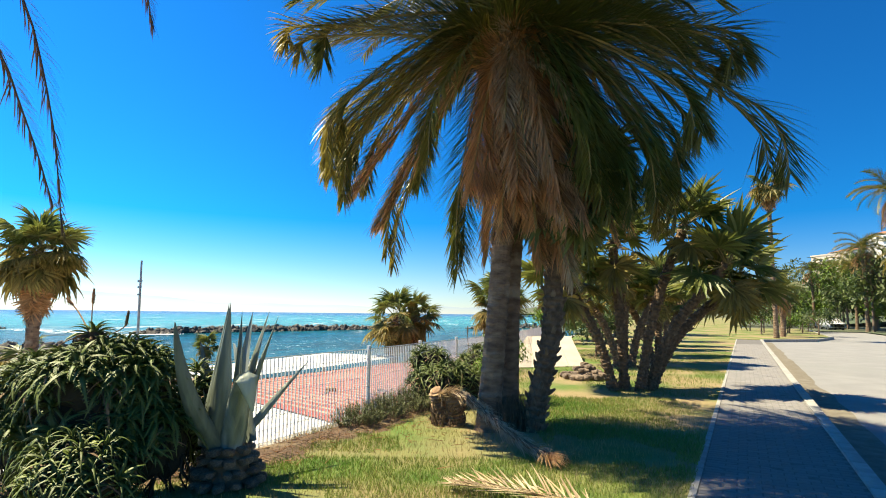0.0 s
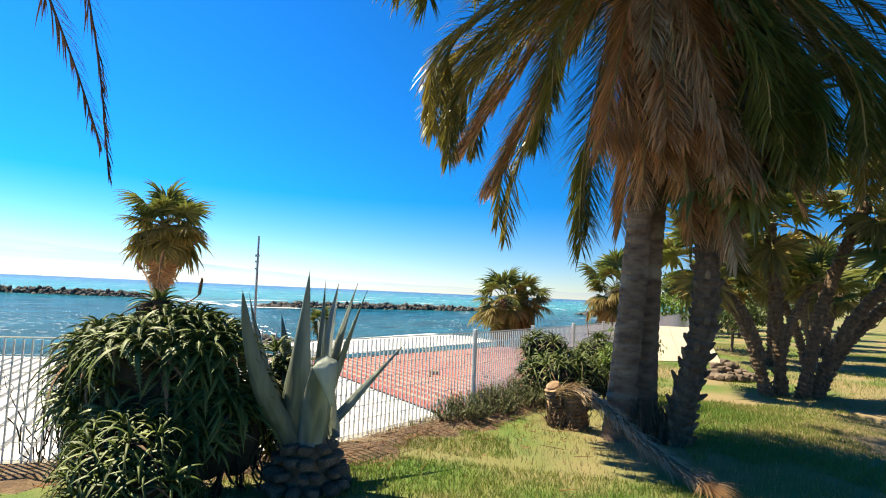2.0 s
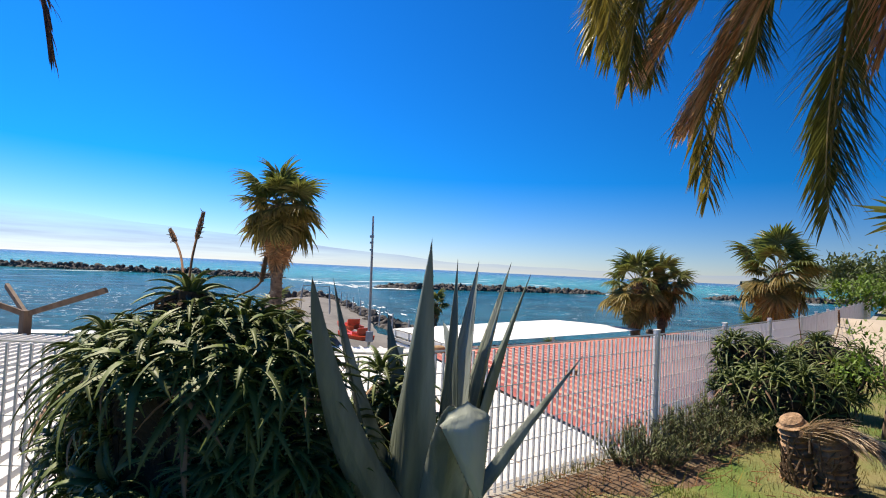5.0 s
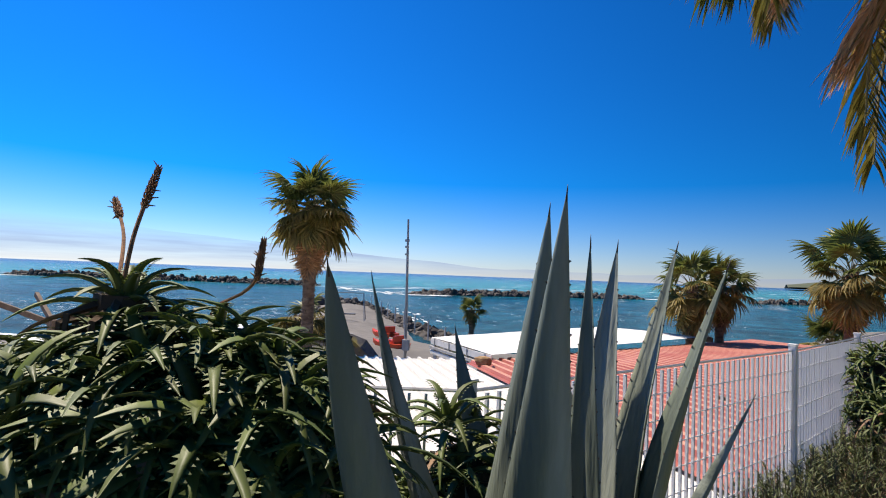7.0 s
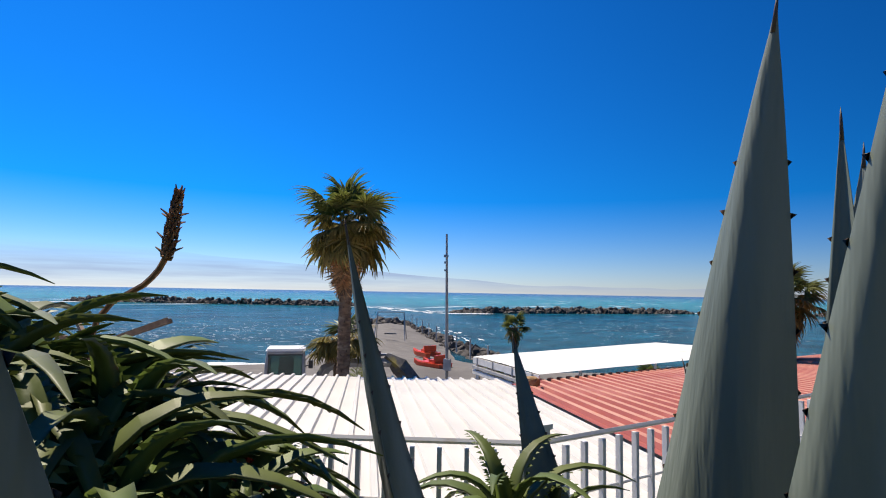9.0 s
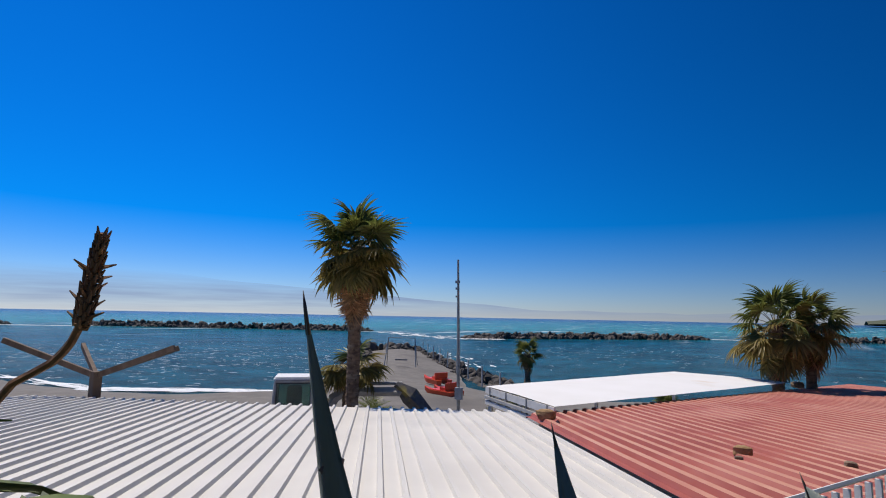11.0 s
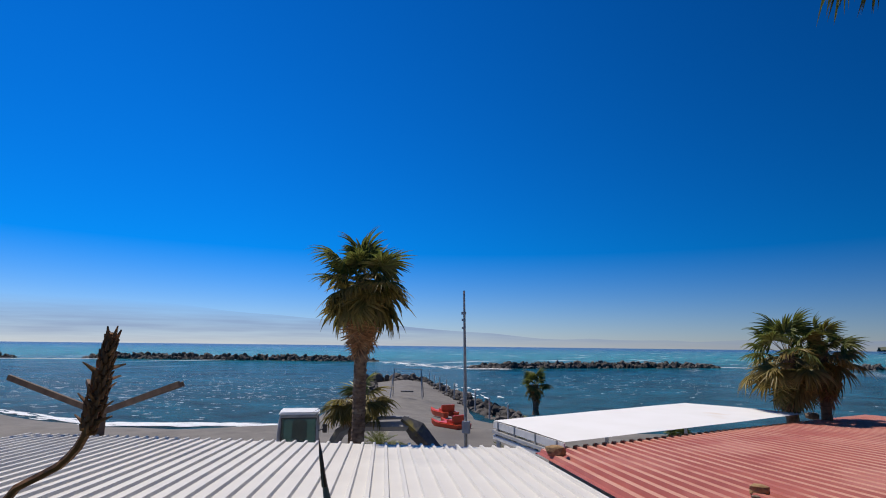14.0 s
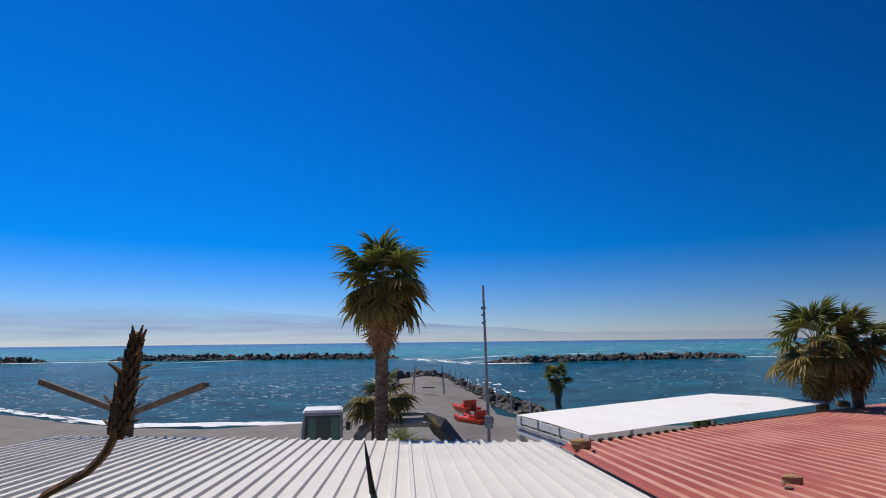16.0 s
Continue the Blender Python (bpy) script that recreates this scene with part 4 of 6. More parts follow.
def main_palm():
    """The big date palm: three trunks from one foot, drooping crown, shaggy dead fronds blown by the wind."""
    rng = random.Random(63)
    ob = empty("date_palm", (0.72, 7.38, 0), "big shaggy date palm clump with drooping dead fronds", "palm tree")
    trunks = (([(-0.10, 0.02, -0.08), (-0.09, 0.02, 0.5), (0.02, 0, 1.8), (0.1, 0, 3.3), (0.12, 0, 6.0)], (0.21, 0.15, 0.137, 0.13, 0.14)),
              ([(0.2, 0.28, -0.08), (0.19, 0.28, 0.5), (0.22, 0.25, 1.8), (0.3, 0.2, 3.3), (0.35, 0.15, 4.9)], (0.18, 0.13, 0.12, 0.115, 0.12)))
    for pts, rad in trunks:
        line = smooth_line(pts, 16)
        part("trunk", trunk_mesh("trunk", line, list(np.interp(np.linspace(0, 1, len(line)), np.linspace(0, 1, 5), rad)), M_TRUNK, rng, 0.10, 16, 0.035), ob)
    line = smooth_line([(0.45, 0.0, -0.08), (0.52, 0, 0.4), (0.72, 0, 1.3), (0.78, 0.02, 2.3), (0.95, 0.05, 3.2)], 16)
    part("trunk", trunk_mesh("trunk", line, [0.19, 0.17, 0.15] + [0.13] * (len(line) - 3), M_FIBRE, rng, 0.08, 12, 0.07), ob, None, "fibrous trunk covered with old leaf bases")
    part("leaf_sheath", boots("leaf_sheath", line, (0.15, 0.13), M_BOOT, rng, 110, 0.09), ob, None, "", "stuff")
    g = Geo()
    for k in range(420):
        a, r = rng.uniform(0, 6.28), rng.uniform(0.12, 0.3)
        p = Vector((0.1 + math.cos(a) * r, 0.1 + math.sin(a) * r, -0.03))
        g.tube([p, p + Vector((math.cos(a) * 0.03, math.sin(a) * 0.03, rng.uniform(0.08, 0.3))), p * 0.9 + Vector((0, 0, rng.uniform(0.25, 0.5)))], [0.010, 0.007, 0.002], 4)
    part("root_collar", g.mesh("root_collar", M_FIBRE), ob)
    top = Vector((0.12, 0, 5.3))
    for k in range(30):
        f = k / 29
        hang(ob, top + Vector((0, 0, 0.25 - 0.3 * f)), GREEN, rng, k * 2.399 + rng.uniform(-0.2, 0.2), radians(55 - 38 * f), rng.uniform(0.95, 1.15), "frond")
    for k in range(34):
        hang(ob, top + Vector((0, 0, rng.uniform(0, 0.3))), GREEN, rng, rng.uniform(-2.1, 1.0), radians(rng.uniform(5, 60)), rng.uniform(0.9, 1.15), "frond")
    for k in range(30):
        f = k / 29
        hang(ob, top + Vector((0.15, 0.1, 0.75 - 0.4 * f)), GREEN, rng, k * 2.399 + rng.uniform(-0.2, 0.2), radians(66 - 44 * f), rng.uniform(1.05, 1.3), "frond")
    for k in range(26):
        hang(ob, top + Vector((-0.1, -0.1, rng.uniform(0.2, 0.6))), GREEN, rng, rng.uniform(-3.1, -1.9), radians(rng.uniform(22, 55)), rng.uniform(1.0, 1.2), "frond")
    # p: dead fronds in a paler colour that stands for sunlight on them
    kinds = {"y": ([M_FRONDY, M_RACHIS], 0.40, 0.7, "yellowing_frond", "yellow and brown drooping frond"), "g": ([M_FROND, M_RACHIS], 0.52, 0.4, "frond", ""), "p": ([M_DEADPALE, M_RACHIS], 0.34, 0.8, "dead_frond", "wind-blown dead frond coloured pale as if sunlit"), "b": ([M_DEAD, M_RACHIS], 0.42, 0.8, "dead_frond", "dry brown hanging frond")}
    tips = "y-1.9,6.8,4.85 g-1.7,7.2,4.95 y-1.45,6.8,3.25 y-1.35,6.75,3.75 y-1.5,7.6,3.4 y-1.65,7.5,3.85 y-1.3,6.85,3.0 b-1.2,7.3,3.1 y-0.8,7.6,2.38 b-0.85,7.5,2.72 g-0.4,8.2,3.5 y-1.2,8.3,3.4 g-1.6,8.4,3.8 g0.2,8.2,2.1 g0.3,8.4,2.4 y-0.2,6.4,3.4 b0.35,7.0,3.2 " \
           "g3.8,6.3,3.2 g3.4,6.2,4.5 g2.95,6.7,3.1 g3.3,7.2,3.8 g2.6,7.5,3.0 g3.6,7.0,4.6 g2.5,6.4,2.9 b2.3,6.9,2.7 g3.2,7.8,3.4 g2.9,6.2,3.7 y2.7,6.8,2.6 g2.1,8.2,3.0 " \
           "p1.42,6.8,2.8 b1.45,6.6,2.75 b1.3,6.65,2.95 b0.9,6.6,3.2 p1.5,6.6,4.25 p1.15,6.75,3.3 p0.75,6.7,3.9 p1.6,6.9,2.0 b1.55,7.0,2.2 b1.46,6.9,2.9 b1.2,6.9,2.4 b1.7,6.8,2.6 b0.9,6.85,2.9 b1.9,7.1,2.8 b1.3,7.3,2.3 b0.55,7.0,3.1 g2.0,6.6,3.1 b1.0,7.8,2.5 b1.8,7.7,2.4 b1.1,7.05,2.6 b1.4,6.75,2.6 b1.65,7.3,2.4 b0.75,7.0,2.6 g2.15,7.2,2.9 b0.6,7.6,2.3 b1.35,6.7,3.2 g1.85,6.9,3.3 g1.9,6.55,2.9 g2.25,6.5,2.75 g1.7,6.5,3.2 b1.5,6.6,2.6 b2.1,6.8,2.5"
    for item in tips.split():
        mats, leaf, droop, name, label = kinds[item[0]]
        x, y, z = (float(c) for c in item[1:].split(","))
        tip = Vector((x - 0.72, y - 7.38, z))
        out = Vector((tip.x - top.x, tip.y - top.y, 0))
        start = top + Vector((rng.uniform(-0.1, 0.1), rng.uniform(-0.1, 0.1), rng.uniform(-0.5, 0.0)))
        rise = 0.35 if item[0] not in "bp" else 0.02
        p1 = start + out * 0.3 + Vector((0, 0, rise))
        p2 = start.lerp(tip, 0.68) + out * (0.22 if item[0] not in "bp" else 0.08) + Vector((0, 0, 0.3 * rise + 0.12))
        for rep_ in range(2):
            j = Vector((rng.gauss(0, 0.08), rng.gauss(0, 0.14), rng.gauss(0, 0.14))) * rep_
            part(name, arc_frond(name, mats, [start, p1 + j * 0.5, p2 + j, tip + j], 92, leaf, droop, rng), ob, None, label)
    fans = fan_set(rng, [M_FAN, M_RACHIS], 0.6, 0.6, 22, 120, 0.5)
    crown_of_fans(ob, line[-1], fans, rng, 26, -80, 80, (0.8, 1.15), "fan_leaf")
    return ob


main_palm()


def side_palm():
    """A date palm beside the path whose fronds hang into view from above."""
    rng = random.Random(71)
    ob = empty("date_palm", (-4.9, 1.7, 0), "date palm with long thin hanging fronds", "palm tree")
    line = smooth_line([(0, 0, -0.1), (0.05, 0, 2.5), (0.1, 0.1, 5.2)], 14)
    part("trunk", trunk_mesh("trunk", line, [0.24] * len(line), M_TRUNK, rng, 0.1), ob)
    for k in range(22):
        hang(ob, (0.1, 0.1, 5.2), GREEN, rng, k * 2.399, radians(45 - 40 * k / 22), rng.uniform(0.75, 0.95), "frond")
    base = Vector((0.1, 0.1, 5.2))
    for pts in (((-3.6, 2.6, 4.7), (-2.9, 3.3, 3.8), (-2.75, 3.65, 3.0), (-2.69, 3.83, 2.07)), ((-3.7, 2.7, 4.4), (-2.95, 3.25, 3.35), (-2.85, 3.6, 2.8), (-2.79, 3.86, 2.25)), ((-3.2, 3.2, 5.0), (-2.72, 4.0, 4.75), (-2.58, 4.38, 4.3), (-2.54, 4.5, 3.92))):
        line = [base] + [Vector(p) - Vector((-4.9, 1.7, 0)) for p in pts]
        part("thin_frond", arc_frond("thin_frond", [M_DRYDARK, M_DRYDARK], line, 60, 0.17, 2.2, rng, 0.006, 0.5, 0.012), ob, None, "thin brown half-stripped frond")
    return ob


side_palm()


def clump_palm(at, trunks, seed, label, radius=0.11, leaf=0.62, stalk=0.5, count=26):
    """A clumping dwarf fan palm with several leaning hairy trunks."""
    rng = random.Random(seed)
    ob = empty("dwarf_fan_palm", at, label, "palm tree", "dwarf fan palms on the lawn")
    greens = fan_set(rng, [M_FAN, M_RACHIS], stalk, leaf, 22, 120, 0.3)
    olive = fan_set(rng, [M_FANY, M_RACHIS], stalk, leaf, 22, 120, 0.6)
    for b, t in trunks:
        b, t = Vector(b), Vector(t)
        mid = b.lerp(t, 0.45) + Vector(((b.x - t.x) * 0.10, (b.y - t.y) * 0.1, 0.12))
        line = smooth_line([b - Vector((0, 0, 0.1)), mid, t], 16)
        part("trunk", trunk_mesh("trunk", line, [radius * 1.25] * 3 + [radius] * (len(line) - 3), M_FIBRE, rng, 0.07, 10, 0.08), ob)
        part("leaf_sheath", boots("leaf_sheath", line, (radius, radius * 0.95), M_BOOT, rng, 80, 0.075), ob, None, "", "stuff")
        crown_of_fans(ob, t, greens, rng, int(count * 0.8), -15, 85, (0.8, 1.2))
        crown_of_fans(ob, t, olive, rng, int(count * 0.25), -75, -25, (0.75, 1.0))
    return ob


clump_palm((3.85, 11.45, 0), [((-0.35, 0, 0), (-1.35, 0.2, 2.3)), ((-0.12, 0.1, 0), (-0.3, 0.1, 3.05)), ((0.15, 0, 0), (1.2, 0.0, 3.4)), ((0.32, 0.1, 0), (1.95, -0.2, 2.55)), ((0.45, 0.3, 0), (2.45, 0.5, 2.2))], 81, "dwarf fan palm clump with five leaning trunks", 0.095, 0.82, 0.6, 17)
clump_palm((5.2, 16.5, 0), [((0, 0, 0), (-0.9, 0.4, 2.1)), ((0.2, 0.2, 0), (0.4, 0.4, 2.6)), ((0.3, 0, 0), (1.4, 0.5, 2.2))], 83, "dwarf fan palm clump on the lawn", 0.11, 0.62, 0.5, 20)
clump_palm((8.3, 21.0, 0), [((0, 0, 0), (-0.7, 0.2, 2.4)), ((0.2, 0.1, 0), (0.9, 0.4, 2.1))], 85, "dwarf fan palm clump on the lawn", 0.11, 0.65, 0.5, 20)
clump_palm((11.5, 28.0, 0), [((0, 0, 0), (-0.4, 0.2, 1.5)), ((0.2, 0.1, 0), (0.6, 0.4, 1.9))], 87, "low dwarf fan palm on the far lawn", 0.11, 0.65, 0.5, 20)


def street_palm(at, height, seed, dead=False, size=1.0):
    rng = random.Random(seed)
    ob = empty("date_palm", at, "slender %s palm beside the far road" % ("browning" if dead else "tall green"), "palm tree", "palms along the road")
    line = smooth_line([(0, 0, -0.1), (0.1, 0, height * 0.5), (0.05, 0, height)], 10)
    part("trunk", trunk_mesh("trunk", line, [0.26] + [0.19] * (len(line) - 1), M_TRUNK, rng, 0.16, 10), ob)
    for k in range(26):
        hang(ob, line[-1], (YELLOW if dead else GREEN) + (YELLOW if k % 3 == 0 else GREEN), rng, k * 2.399, radians(60 - 75 * k / 26), rng.uniform(0.8, 1.0) * size, "frond")
    for k in range(12):
        hang(ob, line[-1] - Vector((0, 0, 0.3)), BROWN, rng, k * 2.399, radians(rng.uniform(-30, 0)), rng.uniform(0.7, 0.9) * size, "dead_frond", "dry brown hanging frond")
    return ob


street_palm(along(54, 12.2, -0.1), 12.3, 91, False, 1.3)
street_palm(along(72, 12.6, -0.1), 9.4, 92, True, 1.3)
street_palm(along(84, 13.4, -0.1), 8.2, 93, True, 1.3)
street_palm(along(92, 9.5, -0.1), 8.5, 94)
street_palm(along(44, 3.0, 0), 3.2, 95, False, 0.7)
street_palm(along(66, 4.0, 0), 5.0, 96)
washingtonia(along(40, 2.4, 0), 11.0, 97, "tall slim fan palm with a drooping head", 0.15, 1.1, 0.6, 18, 1.3, 0.8)
clump_palm((6.7, 17.8, 0), [((0, 0, 0), (-0.9, 0.4, 2.3)), ((0.2, 0.2, 0), (0.5, 0.4, 2.7))], 88, "dwarf fan palm clump near the stone pile", 0.11, 0.65, 0.5, 20)
clump_palm((9.8, 25.0, 0), [((0, 0, 0), (-0.8, 0.4, 2.6)), ((0.2, 0.2, 0), (0.6, 0.4, 2.2))], 89, "dwarf fan palm clump on the far lawn", 0.11, 0.7, 0.5, 20)
clump_palm((13.4, 33.0, 0), [((0, 0, 0), (-0.8, 0.4, 3.0)), ((0.2, 0.2, 0), (0.6, 0.4, 2.4))], 90, "dwarf fan palm clump on the far lawn", 0.12, 0.8, 0.5, 20)
leafy_tree((5.6, 20.5, 0), 1.7, 1.1, M_TREE, 701, "dense green shrub near the fence", 0.05, 50, "shrubs by the fence")
leafy_tree((8.6, 29.5, 0), 1.9, 1.3, M_TREE, 702, "dense green shrub near the fence", 0.07, 70, "shrubs by the fence")
leafy_tree((12.0, 39.0, 0), 4.2, 2.4, M_TREE, 703, "broad green tree at the end of the lawn", 0.1, 80, "shrubs by the fence")
leafy_tree((17.5, 45.0, 0), 4.6, 2.8, M_BRIGHT, 704, "broad green tree at the end of the lawn", 0.1, 80, "shrubs by the fence")
leafy_tree((10.0, 44.0, 0), 3.6, 2.4, M_TREE, 705, "broad green tree at the end of the lawn", 0.1, 80, "shrubs by the fence")

for s, w, h, r, mat, seed in ((60, 15.0, 3.2, 2.2, M_BRIGHT, 801), (66, 16.5, 5.5, 3.2, M_TREE, 802), (74, 15.5, 4.0, 2.6, M_BRIGHT, 803), (80, 18.0, 7.0, 3.8, M_TREE, 804), (90, 15.5, 5.0, 3.4, M_TREE, 805), (100, 11.0, 5.5, 3.6, M_BRIGHT, 806), (104, 5.0, 6.0, 3.8, M_TREE, 807), (70, 20.0, 8.0, 4.0, M_TREE, 808)):
    leafy_tree(along(s, w, -0.1), h, r, mat, seed, "leafy green tree beside the far road", 0.1, 80)
street_palm(along(62, 14.5, -0.1), 7.5, 98, True, 1.2)
street_palm(along(98, 12.0, -0.1), 9.0, 99, True, 1.2)


# ---- beach huts: roofs, awning, fascia ----
RIB = Vector((-0.616, 0.788, 0))
ACROSS = Vector((0.788, 0.616, 0))
R0 = Vector((-2.38, 5.6, 0))


def roof_z(p):
    return -0.15 - 0.042 * (p - R0).dot(RIB)


def corrugated(name, s_lines, mat, pitch, rise, flat, label, z=0.0, crest=2):
    """Profiled sheet: ribs run along RIB; s_lines(w) gives where a rib begins and ends at w metres across."""
    ob = empty(name, (0, 0, 0), label, "roof")
    w0, w1, span = s_lines[0], s_lines[1], s_lines[2]
    per = 9
    n_ribs = int((w1 - w0) / pitch)
    for k in range(0, n_ribs, per):
        g = Geo()
        for i in range(k, min(k + per, n_ribs)):
            w = w0 + i * pitch
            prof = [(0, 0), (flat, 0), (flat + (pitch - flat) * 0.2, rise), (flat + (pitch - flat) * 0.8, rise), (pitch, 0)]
            cols = []
            for dx, dz in prof:
                a, b = span(w + dx)
                col = []
                for j in range(5):
                    s = a + (b - a) * j / 4
                    p = R0 + RIB * s + ACROSS * (w + dx)
                    p.z = roof_z(p) + dz + z + 0.006 * noise.noise(p * 0.9)
                    col.append(p)
                cols.append(col)
            # crest faces take the second material, which colours them lighter as if lit
            for q, (c0, c1) in enumerate(zip(cols, cols[1:])):
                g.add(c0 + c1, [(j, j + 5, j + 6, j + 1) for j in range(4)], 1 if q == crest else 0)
                g.add([q - Vector((0, 0, 0.03)) for q in (c0[-1], c1[-1])] + [c0[-1], c1[-1]], [(0, 1, 3, 2)])
        part("sheet", g.mesh("sheet", mat), ob)
    return ob


def fence_cut(w, gap=0.35):
    """Where the line at w across meets the fence, metres along RIB."""
    best = -6.0
    for a, b in zip(FENCE, FENCE[1:]):
        wa, wb = (a - R0).dot(ACROSS), (b - R0).dot(ACROSS)
        if min(wa, wb) <= w <= max(wa, wb) and abs(wb - wa) > 1e-6:
            t = (w - wa) / (wb - wa)
            best = (a.lerp(b, t) - R0).dot(RIB) + gap
    return best


EDGE_DIR = Vector((0.92, 0.40, 0)).normalized()
RC = Vector((-7.35, 15.6, 0))
W_RC = (RC - R0).dot(ACROSS)


def white_end(w):
    t = (w - W_RC) / EDGE_DIR.dot(ACROSS)
    return (RC - R0).dot(RIB) + t * EDGE_DIR.dot(RIB)


SEAM = 2.62


def white_span(w):
    return fence_cut(w), max(fence_cut(w) + 0.1, white_end(w))


AWN_A, AWN_B = Vector((-6.25, 15.85, 0)), Vector((-2.0, 26.2, 0))


def red_span(w):
    wa, wb = (AWN_A - R0).dot(ACROSS), (AWN_B - R0).dot(ACROSS)
    sa, sb = (AWN_A - R0).dot(RIB), (AWN_B - R0).dot(RIB)
    t = (w - wa) / (wb - wa)
    a = fence_cut(w)
    return a, max(a + 0.05, sa + (sb - sa) * t)


corrugated("white_roof", (-9.0, SEAM, white_span), [M_WHITE, M_WHITE], 0.25, 0.045, 0.17, "white corrugated sheet metal roof of a beach hut")
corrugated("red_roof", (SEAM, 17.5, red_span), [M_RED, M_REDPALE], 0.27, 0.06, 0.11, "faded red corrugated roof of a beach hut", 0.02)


def hut_walls(name, poly, label):
    g = Geo()
    for a, b in zip(poly, poly[1:] + poly[:1]):
        dv = b - a
        za, zb = roof_z(a) - 0.06, roof_z(b) - 0.06
        out = dv.normalized().cross(Vector((0, 0, 1))) * 0.1
        lo = Vector((0, 0, -3.2))
        A, B = Vector((a.x, a.y, za)), Vector((b.x, b.y, zb))
        la, lb = Vector((a.x, a.y, -3.2)), Vector((b.x, b.y, -3.2))
        g.add([la, lb, B, A, la - out, lb - out, B - out, A - out], [(0, 1, 2, 3), (5, 4, 7, 6), (3, 2, 6, 7), (0, 3, 7, 4), (1, 5, 6, 2)])
    thing(name, g.mesh(name, M_PLASTER2), label, "hut", kind="structure")


def at_rib(w, s):
    return R0 + RIB * s + ACROSS * w


hut_walls("wall_white_hut", [at_rib(-8.8, -1.0), at_rib(-8.8, white_end(-8.8) - 0.3), at_rib(SEAM - 0.2, white_end(SEAM - 0.2) - 0.3), at_rib(SEAM - 0.2, 2.2)], "pale plastered wall of the beach hut")
hut_walls("wall_red_hut", [at_rib(SEAM + 0.3, 2.6), at_rib(SEAM + 0.3, red_span(SEAM + 0.3)[1] - 0.4), at_rib(16.0, red_span(16.0)[1] - 0.4), at_rib(16.5, 3.0)], "pale plastered wall of the beach hut")


def awning():
    ob = empty("awning", (0, 0, 0), "flat white membrane awning with rust stains", "awning")
    A, B = Vector((-6.15, 15.75, -0.40)), Vector((-1.95, 26.2, -0.52))
    D, C = Vector((-8.75, 17.75, -0.38)), Vector((-5.5, 26.2, -0.40))
    g = Geo()
    n = 12
    for i in range(n + 1):
        for j in range(n + 1):
            p = A.lerp(B, i / n).lerp(D.lerp(C, i / n), j / n)
            p.z += 0.012 * math.sin(math.pi * j / n) + 0.012 * noise.noise(p * 0.7)
            g.v.append(tuple(p))
    for i in range(n):
        for j in range(n):
            a = i * (n + 1) + j
            g.f.append((a, a + n + 1, a + n + 2, a + 1))
            g.m.append(0)
    part("membrane", g.mesh("membrane", M_CANVAS, True), ob)
    for k, (p, q) in enumerate(((A, D), (D, C))):
        dv = q - p
        rotz = Matrix.Rotation(math.atan2(-dv.x, dv.y), 3, "Z")
        for name, dz, size, mat in (("valance", -0.10, (0.03, dv.length, 0.16), M_FENCE), ("gutter", -0.27, (0.10, dv.length, 0.07), M_CABGREY), ("beam", -0.40, (0.06, dv.length, 0.10), M_FENCE)):
            g = Geo()
            g.box((0, 0, 0), size)
            m = Matrix.Translation((p + q) / 2 + Vector((0, 0, dz))) @ rotz.to_4x4() @ Matrix.Rotation(math.asin((q.z - p.z) / dv.length), 4, "X")
            part(name, g.mesh(name, mat), ob, m)
        for s in (0.08, 0.35, 0.65, 0.92):
            g = Geo()
            g.box((0, 0, 0), (0.05, 0.05, 0.42))
            part("bracket", g.mesh("bracket", M_STEEL), ob, Matrix.Translation(p.lerp(q, s) + Vector((0, 0, -0.22))) @ rotz.to_4x4())
    for p in (D, C, D.lerp(C, 0.5), A.lerp(D, 0.5)):
        g = Geo()
        g.box((0, 0, -1.55), (0.09, 0.09, 2.7))
        part("post", g.mesh("post", M_FENCE), ob, Matrix.Translation(p.lerp((A + C) / 2, 0.03)))
    return ob


awning()

# stones that hold the sheets down
for i, (x, y, s, mat, label) in enumerate(((-5.95, 14.75, 0.18, M_SANDSTONE, "rough orange-brown stone on the roof seam"), (-2.6, 13.15, 0.115, M_SANDSTONE, "pale brown stone on the red roof"),
                                           (-1.45, 13.05, 0.07, M_STONE, "small grey stone on the red roof"), (-1.75, 27.6, 0.2, M_STONE, "grey block on the red roof's edge"), (-2.62, 12.72, 0.05, M_STONE, "small pebble on the red roof"))):
    p = Vector((x, y, 0))
    thing("stone", rock_mesh("stone", mat, 40 + i, (s * 1.25, s * 0.8, s * 0.75), 2, 0.5), label, "stone", (x, y, roof_z(p) + 0.07 + s * 0.42), "stones on the roofs")

# retaining wall under the fence
g = Geo()
for a, b in zip(FENCE, FENCE[1:]):
    dv = (b - a).normalized()
    out = Vector((-dv.y, dv.x, 0))
    A, B = a - out * 0.12, b - out * 0.12
    C, D = b + out * 0.12, a + out * 0.12
    z = Vector((0, 0, 0.02))
    lo = Vector((0, 0, -3.3))
    g.add([A + z, B + z, C + z, D + z, D + lo, C + lo], [(0, 1, 2, 3), (3, 2, 5, 4)])
thing("wall_retaining", g.mesh("wall_retaining", M_WALL), "concrete retaining wall under the fence", "wall", kind="structure")

